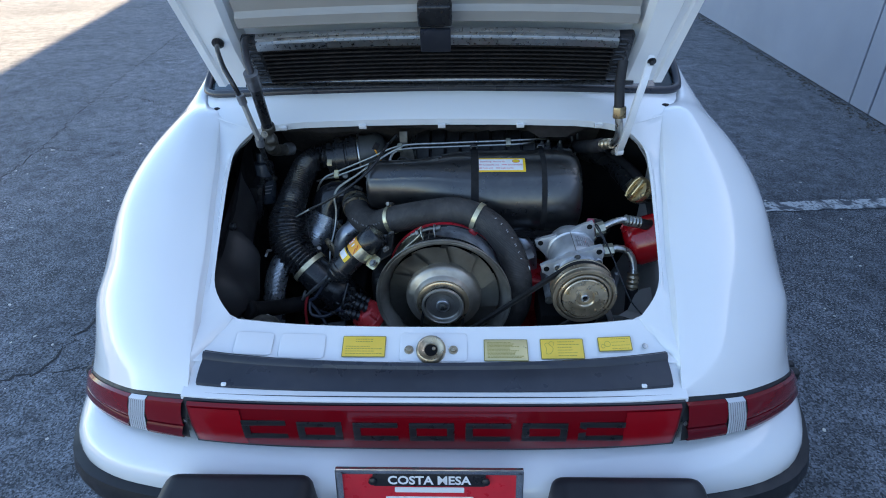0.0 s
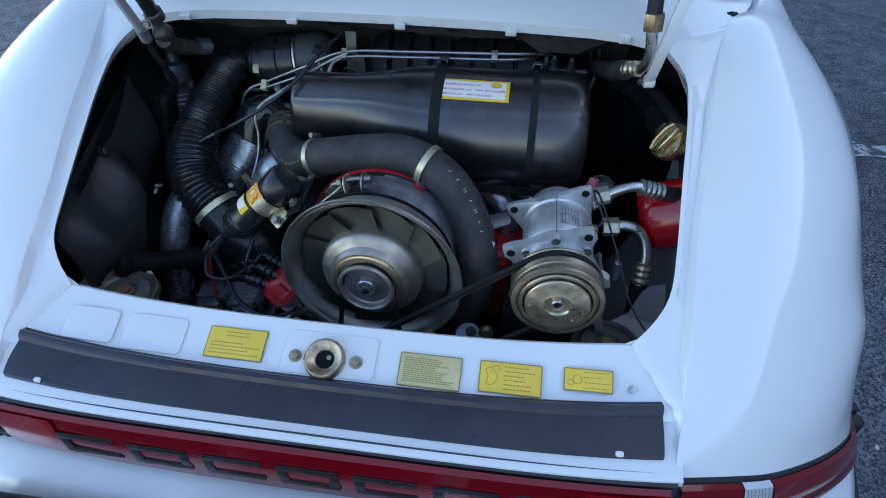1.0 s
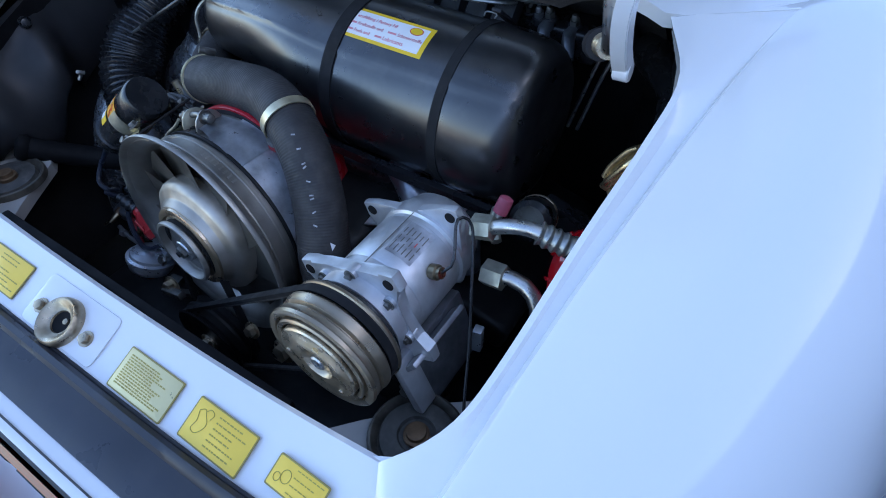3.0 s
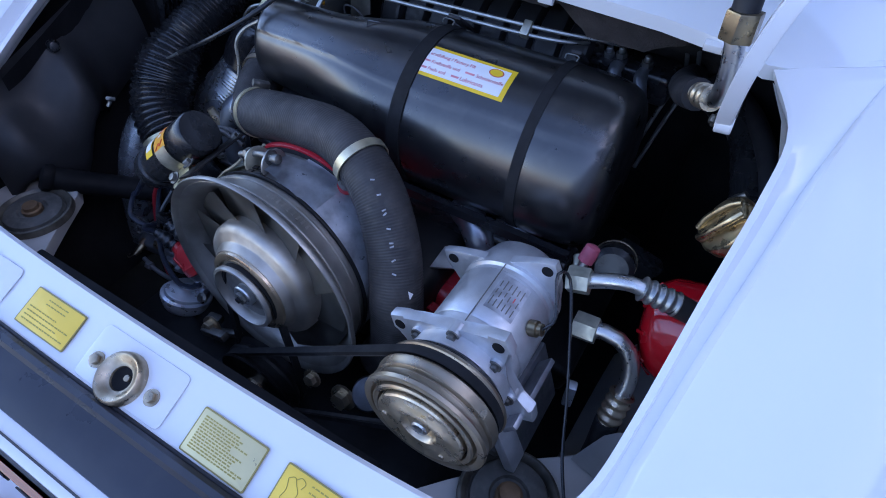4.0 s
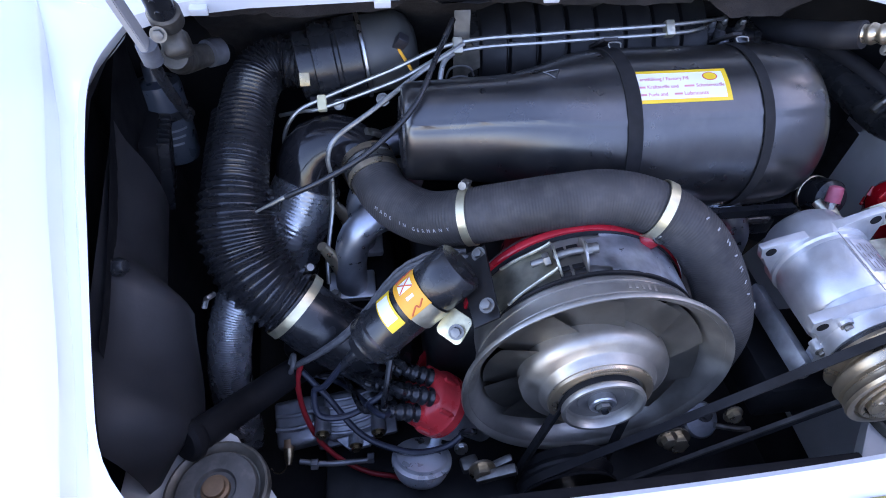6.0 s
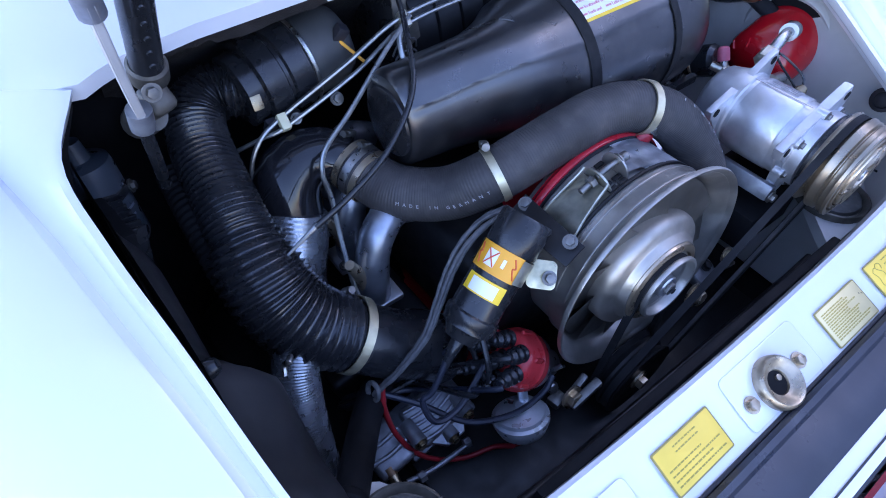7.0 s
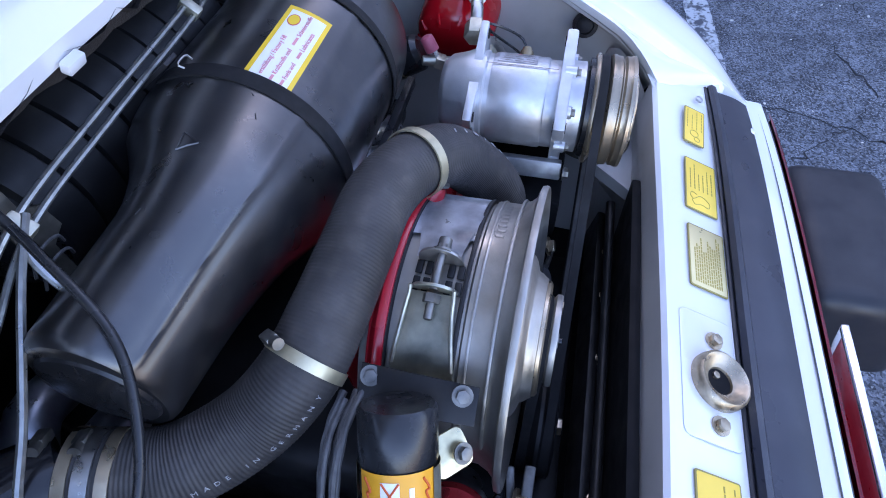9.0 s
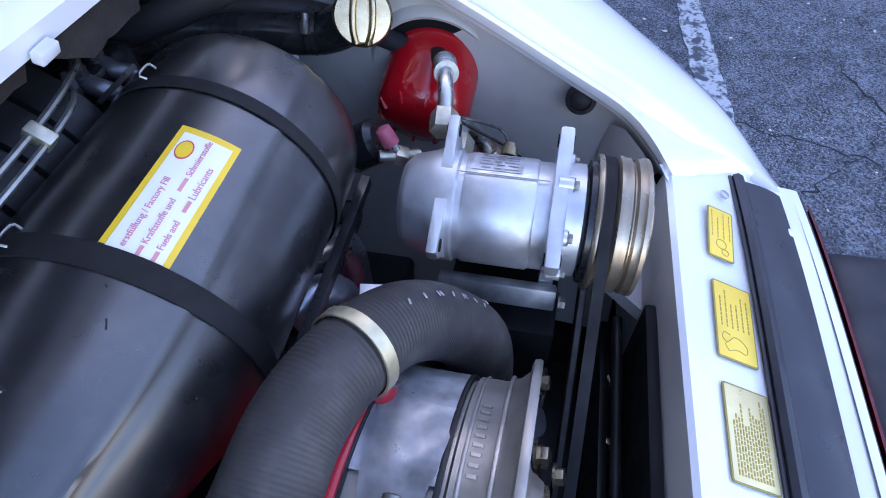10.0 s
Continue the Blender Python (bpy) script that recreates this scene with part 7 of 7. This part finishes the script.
    for p, m_ in (((0.222, 1.412, 0.952), steel), ((0.238, 1.404, 0.952), dark_alloy), ((0.253, 1.403, 0.956), steel), ((0.284, 1.409, 0.951), steel)):
        part("union", lathe([(0.0085, -0.012), (0.0085, 0.0), (0.0070, 0.002)], p, (0, -0.25, 1), 18), dark_trim, d)
        part("banjo_bolt", join(hexnut(p, (0, -0.25, 1), 0.0068, 0.009), lathe([(0.0045, 0), (0.0045, 0.014), (0.003, 0.016)], p, (0, -0.25, 1), 10)), m_, d)
    for p, q in (((0.253, 1.400, 0.948), (0.266, 1.372, 0.925)), ((0.284, 1.406, 0.945), (0.296, 1.374, 0.925))):
        part("elbow", tube([p, (p[0], p[1] - 0.012, p[2] - 0.004), q], [0.0085, 0.0080, 0.0060], 14, 14), dark_alloy, d)
    for k in range(2):
        x = 0.316 + 0.014 * k
        part("fuel_pipe", tube([(x - 0.004, 1.440, 0.995), (x + 0.004, 1.447, 0.960), (x + 0.007, 1.450, 0.932), (x - 0.006, 1.435, 0.885), (x - 0.024, 1.42, 0.80)], 0.0028, 8, 30), line_metal, d)


def build_left_bank():
    m = thing("intake_runner", (-0.24, 1.2, 0.70), "bare aluminium intake runners with injector fittings", "intake manifold")
    for k, (x, y) in enumerate(((-0.246, 1.216), (-0.232, 1.292), (-0.220, 1.362))):
        part("runner", tube([(x + 0.07, y + 0.02, 0.805), (x + 0.035, y + 0.012, 0.822), (x + 0.004, y, 0.806), (x - 0.008, y - 0.004, 0.765), (x - 0.010, y - 0.006, 0.715)], 0.0205, 20), foil_metal, m)
        part("runner_flange", block((0.06, 0.045, 0.010), pose(x - 0.010, y - 0.006, 0.713, 4, 0, 0), 0.004), aluminium, m)
        part("injector", tube([(x - 0.04, y - 0.012, 0.80), (x - 0.026, y - 0.008, 0.765), (x - 0.018, y - 0.006, 0.73)], [0.006, 0.009, 0.010], 12, 12), pulley_metal, m)
        bolt(m, (x - 0.032, y - 0.024, 0.720), (0, 0, 1), 0.005)
    c = thing("crankcase", (-0.03, 1.2, 0.55), "dark engine crankcase and tinware below the fan", "engine block")
    part("tinware", block((0.60, 0.55, 0.03), pose(-0.01, 1.21, 0.525), 0.006), tin_black, c)
    part("case", block((0.34, 0.34, 0.16), pose(0.0, 1.25, 0.70), 0.03, 3), tin_black, c)
    part("rear_tin", block((0.62, 0.012, 0.05), pose(CX, 0.925, 0.625, 12, 0, 0), 0.004), tin_black, c)
    for x in (-0.22, -0.10, 0.06, 0.15, 0.22):
        bolt(c, (x, 0.916, 0.640), (0, -1, 0.2), 0.006, pulley_metal)
    for p, r in (((0.120, 0.985, 0.650), 0.012), ((0.090, 0.97, 0.69), 0.008), ((-0.115, 0.985, 0.625), 0.011), ((0.180, 0.99, 0.69), 0.008)):
        bolt(c, p, (0, -1, 0.3), r, pulley_metal)
    part("lever", block((0.05, 0.012, 0.012), pose(-0.10, 0.975, 0.63, 0, -20, 0), 0.003), steel, c)
    part("rail", tube([(-0.30, 0.918, 0.690), (0.0, 0.912, 0.670), (0.27, 0.916, 0.690)], 0.006, 10, 30), tin_black, c)
    for s in (-1, 1):
        part("cylinder_tin", block((0.16, 0.30, 0.05), pose(FX + s * 0.27, 1.31, 0.64, 0, s * 12, 0), 0.012, 3), tin_black, c)
    v = thing("valve_cover", (-0.30, 1.08, 0.58), "ribbed dark aluminium cover with bolts beside the distributor", "cover")
    base = pose(-0.267, 1.078, 0.614, 14, -8, 4)
    part("body", block((0.066, 0.056, 0.030), base, 0.007, 3), cover_alloy, v)
    part("nose", slab([(-0.030, 0.0), (0.030, 0.0), (0.014, -0.020), (-0.012, -0.020)], 0.016, base @ pose(0.002, -0.024, -0.006), 0.004), cover_alloy, v)
    part("foot", block((0.105, 0.070, 0.012), base @ pose(0, 0.004, -0.020), 0.005, 2), dark_alloy, v)
    for k in range(5):
        rib = [base @ Vector((x, -0.020 + 0.0105 * k - 0.004 * (1 - (x / 0.03) ** 2), 0.0150)) for x in (-0.029, -0.015, 0.0, 0.015, 0.029)]
        part("rib", tube(rib, 0.0026, 8, 16), cover_alloy, v)
    for x, y, z in ((-0.3035, 1.046, 0.629), (-0.264, 1.032, 0.615), (-0.235, 1.041, 0.629)):
        part("bolt_tower", tube([(x, y + 0.036, z - 0.002), (x, y + 0.004, z - 0.002)], [0.0088, 0.0100], 16, 8), cover_alloy, v)
        bolt(v, (x, y + 0.004, z - 0.002), (0, -1, 0.15), 0.0056, brass)
    part("oil_line", tube([(-0.336, 1.034, 0.590), (-0.300, 1.028, 0.588), (-0.245, 1.026, 0.590)], 0.0036, 10, 20), dark_alloy, v)
    for x in (-0.322, -0.252):
        part("line_nut", hexnut((x, 1.029, 0.589), (1, -0.05, 0), 0.0070, 0.009), dark_alloy, v)
    part("side_cover", block((0.050, 0.060, 0.030), pose(-0.338, 1.078, 0.604, 14, -8, 4), 0.007, 3), dark_alloy, v)
    for y in (1.066, 1.084):
        part("side_rib", tube([(-0.362, y, 0.616), (-0.338, y - 0.003, 0.621), (-0.314, y, 0.624)], 0.0030, 8, 12), cover_alloy, v)
    part("stud", tube([(-0.348, 1.048, 0.603), (-0.348, 1.038, 0.600), (-0.348, 1.028, 0.597)], [0.0070, 0.0060, 0.0036], 12, 12), brass, v)
    part("stud_boot", tube([(-0.348, 1.056, 0.606), (-0.348, 1.046, 0.603)], 0.0078, 14, 6), rusty, v)
    part("stud_wire", tube([(-0.349, 1.030, 0.598), (-0.356, 1.022, 0.592), (-0.366, 1.024, 0.587), (-0.372, 1.032, 0.583)], 0.0009, 6, 20), brass, v)
    # left wall cover, control box, fuel filter, loom
    w = thing("wheel_housing_cover", (-0.44, 1.1, 0.7), "matt black moulded cover on the inner wing", "cover")
    rows = []
    for t in np.linspace(0, 1, 30):
        y = 0.962 + 0.285 * t
        swell = math.sin(min(1.0, t / 0.16) * math.pi / 2) * (1.0 if t < 0.52 else max(0.0, 1 - (t - 0.52) / 0.14))
        top = 0.858 + 0.105 * t
        drop = 0.150 - 0.030 * math.sin(t * 15) * (t < 0.6) - 0.05 * max(0, t - 0.6)
        row = []
        for x, f in ((-0.474, 0.0), (-0.470, 0.14), (-0.464, 0.22), (-0.452, 0.30), (-0.437, 0.40), (-0.425, 0.52), (-0.417, 0.66), (-0.415, 0.80), (-0.420, 0.92), (-0.434, 1.0)):
            row.append((-0.474 + (x + 0.474) * (0.30 + 0.70 * swell), y + 0.010 * f * (t - 0.5), top - drop * f * 1.06))
        rows.append(row)
    cov, _ = grid(rows)
    bmesh.ops.solidify(cov, geom=cov.faces[:], thickness=0.003)
    part("cover", cov, cover_plastic, w, smooth=60)
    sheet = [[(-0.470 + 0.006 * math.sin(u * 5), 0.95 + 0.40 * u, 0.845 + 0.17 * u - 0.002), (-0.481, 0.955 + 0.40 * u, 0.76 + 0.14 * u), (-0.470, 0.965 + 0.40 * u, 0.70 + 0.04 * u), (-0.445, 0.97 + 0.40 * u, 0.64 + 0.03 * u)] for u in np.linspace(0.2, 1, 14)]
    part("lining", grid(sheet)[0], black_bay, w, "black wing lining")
    part("clip", lathe([(0.009, 0), (0.009, 0.006), (0.006, 0.012), (0.003, 0.013)], (-0.466, 1.111, 0.889), (1, -0.2, 0.3), 16), black_satin, w)
    part("spring_clip", tube([(-0.408, 1.120, 0.806), (-0.404, 1.125, 0.815), (-0.400, 1.120, 0.822), (-0.396, 1.128, 0.818)], 0.003, 8, 20), bright_metal, w)
    e = thing("control_box", (-0.45, 1.29, 0.85), "black finned electronic control box on the inner wing", "control box")
    base = pose(-0.484, 1.318, 0.850, 0, 12, 8)
    part("box", block((0.020, 0.075, 0.10), base, 0.003), black_bay, e)
    for k in range(7):
        part("fin", block((0.014, 0.0035, 0.10), base @ pose(0.015, -0.030 + 0.010 * k, 0), 0.001), black_satin, e)
    f = thing("fuel_filter", (-0.43, 1.37, 0.85), "dark blue-grey cylindrical fuel filter with faint print", "fuel filter")
    ax = Vector((0.02, -0.14, -0.98)).normalized()
    o = Vector((-0.472, 1.384, 0.925))
    slate = surface("slate_can", (0.045, 0.055, 0.07), 0.35, var=0.15, scale=30, coat=0.2)
    part("can", lathe([(0.010, -0.02), (0.012, 0.0), (0.027, 0.004), (0.028, 0.012), (0.028, 0.100), (0.024, 0.108), (0.010, 0.112)], o, ax, 32), slate, f)
    part("band", lathe([(0.0285, 0.036), (0.0295, 0.037), (0.0295, 0.046), (0.0285, 0.047)], o, ax, 32, cap=False), black_satin, f)
    bolt(f, o + ax * 0.042 + Vector((0.03, -0.008, 0)), (1, -0.4, 0.2), 0.005)
    for k in range(3):
        m2 = axes(o + ax * (0.058 + 0.009 * k), ax, (0, 1, 0))
        rows = [[m2 @ Vector((0.0283 * math.cos(a), 0.0283 * math.sin(a), h)) for h in (0, 0.003)] for a in np.linspace(radians(-150 + 10 * k), radians(-95), 8)]
        part("bar", grid(rows)[0], foil_metal, f, smooth=0)
    h = thing("breather_hose", (-0.36, 1.0, 0.72), "thick black hose crossing to the wing shelf", "hose")
    part("hose", tube([(-0.27, 1.150, 0.655), (-0.310, 1.125, 0.674), (-0.345, 1.092, 0.692), (-0.380, 1.050, 0.715), (-0.408, 1.014, 0.738), (-0.424, 0.995, 0.752)], 0.0175, 18), black_bay, h)
    part("end_knob", lathe([(0.017, 0), (0.0215, 0.006), (0.0215, 0.014), (0.017, 0.018)], (-0.414, 1.006, 0.744), (-0.6, -0.7, 0.5), 20), black_bay, h)


def build_oil_side():
    o = thing("oil_filler", (0.43, 1.3, 0.85), "black oil filler neck with a gold-tinted ribbed cap", "oil filler")
    cap_c = Vector((0.440, 1.219, 0.919))
    ax = Vector((-0.83, -0.31, 0.46)).normalized()
    part("neck", tube([cap_c + ax * 0.0, cap_c - ax * 0.016, (0.458, 1.275, 0.885), (0.445, 1.34, 0.89), (0.42, 1.42, 0.90), (0.36, 1.48, 0.91)], 0.024, 22), black_satin, o)
    cap_ = part("cap", lathe([(0.029, -0.004), (0.0305, 0.0), (0.0305, 0.010), (0.028, 0.013), (0.010, 0.0145)], cap_c, ax, 40), gold_cap, o, "gold-tinted metal cap")
    m = axes(cap_c + ax * 0.016, ax, (0, -1, 0))
    part("grip", block((0.056, 0.022, 0.010), m @ pose(0, 0, -0.002), 0.0045, 3), gold_cap, cap_)
    for e in (-1, 1):
        part("grip_rib", tube([m @ Vector((-0.026, e * 0.006, 0.002)), m @ Vector((-0.012, e * 0.0095, 0.0045)), m @ Vector((0.012, e * 0.0095, 0.0045)), m @ Vector((0.026, e * 0.006, 0.002))], 0.0036, 10, 20), gold_cap, cap_)
    clamp(o, (0.456, 1.285, 0.887), (-0.2, 0.95, 0.1), 0.0245, 0.010, black_satin, (-0.8, -0.1, 0.6))
    f = thing("oil_filter", (0.48, 1.16, 0.75), "glossy red oil filter canister in the wing opening", "oil filter")
    a = Vector((0.410, 1.160, 0.810))
    d = Vector((0.93, -0.06, 0.36)).normalized()
    part("can", lathe([(0.016, -0.003), (0.038, 0.0), (0.049, 0.008), (0.054, 0.020), (0.054, 0.150)], a, d, 44), red_can, f)
    for k in range(10):
        an = radians(36 * k)
        mm = axes(a, d)
        part("facet", block((0.010, 0.004, 0.014), mm @ Matrix.Rotation(an, 4, 'Z') @ pose(0.0435, 0, 0.007, 0, 42, 0), 0.0015), red_can, f)
    hole = a + d * 0.078
    part("hole_edge", lathe([(0.050, -0.004), (0.0655, -0.004), (0.0655, 0.004), (0.050, 0.006)], hole, (1, 0, 0.10), 48, cap=False), black_bay, f)
    part("hole_rim", lathe([(0.0650, 0.002), (0.0660, -0.0055), (0.0700, -0.0075), (0.0745, -0.0050), (0.0790, 0.004)], hole, (1, 0, 0.10), 56, cap=False), grimy_shaded_paint, f)
    g = thing("wing_grommet", (0.452, 0.97, 0.86), "black rubber plug in the painted inner wing", "grommet")
    part("plug", lathe([(0.017, 0), (0.017, 0.004), (0.012, 0.007), (0.011, 0.004), (0.005, 0.008)], (0.452, 0.985, 0.835), (-0.9, 0.05, 0.35), 24), rubber, g)
    u = thing("oil_union", (0.151, 0.997, 0.66), "dull alloy round cover with a dark bolt below the belt", "cover")
    part("disc", lathe([(0.008, -0.014), (0.021, -0.012), (0.0225, -0.008), (0.0225, 0.0), (0.020, 0.003), (0.012, 0.004)], (0.151, 0.997, 0.668), (0.05, -0.55, 0.83), 32), dark_alloy, u)
    bolt(u, (0.155, 0.999, 0.676), (0.05, -0.55, 0.83), 0.0060, tin_black)
    part("rod", tube([(0.165, 0.988, 0.668), (0.190, 0.984, 0.662), (0.215, 0.985, 0.652)], 0.0035, 8, 14), steel, u)
    k = thing("fuel_accumulator", (0.33, 1.22, 0.80), "small dark canister with a plated band behind the compressor", "canister")
    part("can", lathe([(0.012, -0.004), (0.022, 0.0), (0.024, 0.006), (0.024, 0.04), (0.018, 0.046)], (0.345, 1.225, 0.815), (0.1, -0.9, 0.5), 26), black_satin, k)
    part("ring", lathe([(0.0245, 0.010), (0.0255, 0.011), (0.0255, 0.014), (0.0245, 0.015)], (0.345, 1.225, 0.815), (0.1, -0.9, 0.5), 26, cap=False), pulley_metal, k)
    part("bracket", block((0.06, 0.02, 0.05), pose(0.36, 1.25, 0.79, 0, 30, 20), 0.004), black_satin, k)
    c = thing("heat_shield", (0.20, 1.15, 0.75), "bare aluminium plate and intake runners behind the compressor", "heat shield")
    part("plate", slab([(-0.03, -0.014), (0.022, -0.016), (0.026, 0.012), (-0.016, 0.018)], 0.003, pose(0.178, 1.150, 0.785, 8, -12, 20), 0.001), aluminium, c)
    for x, y in ((0.195, 1.20), (0.255, 1.215)):
        part("runner", tube([(x - 0.05, y + 0.02, 0.80), (x - 0.02, y, 0.80), (x, y - 0.01, 0.765), (x + 0.005, y - 0.01, 0.69)], 0.019, 18), foil_metal, c)


build_ducts()
build_fuel_lines()
build_left_bank()
build_oil_side()
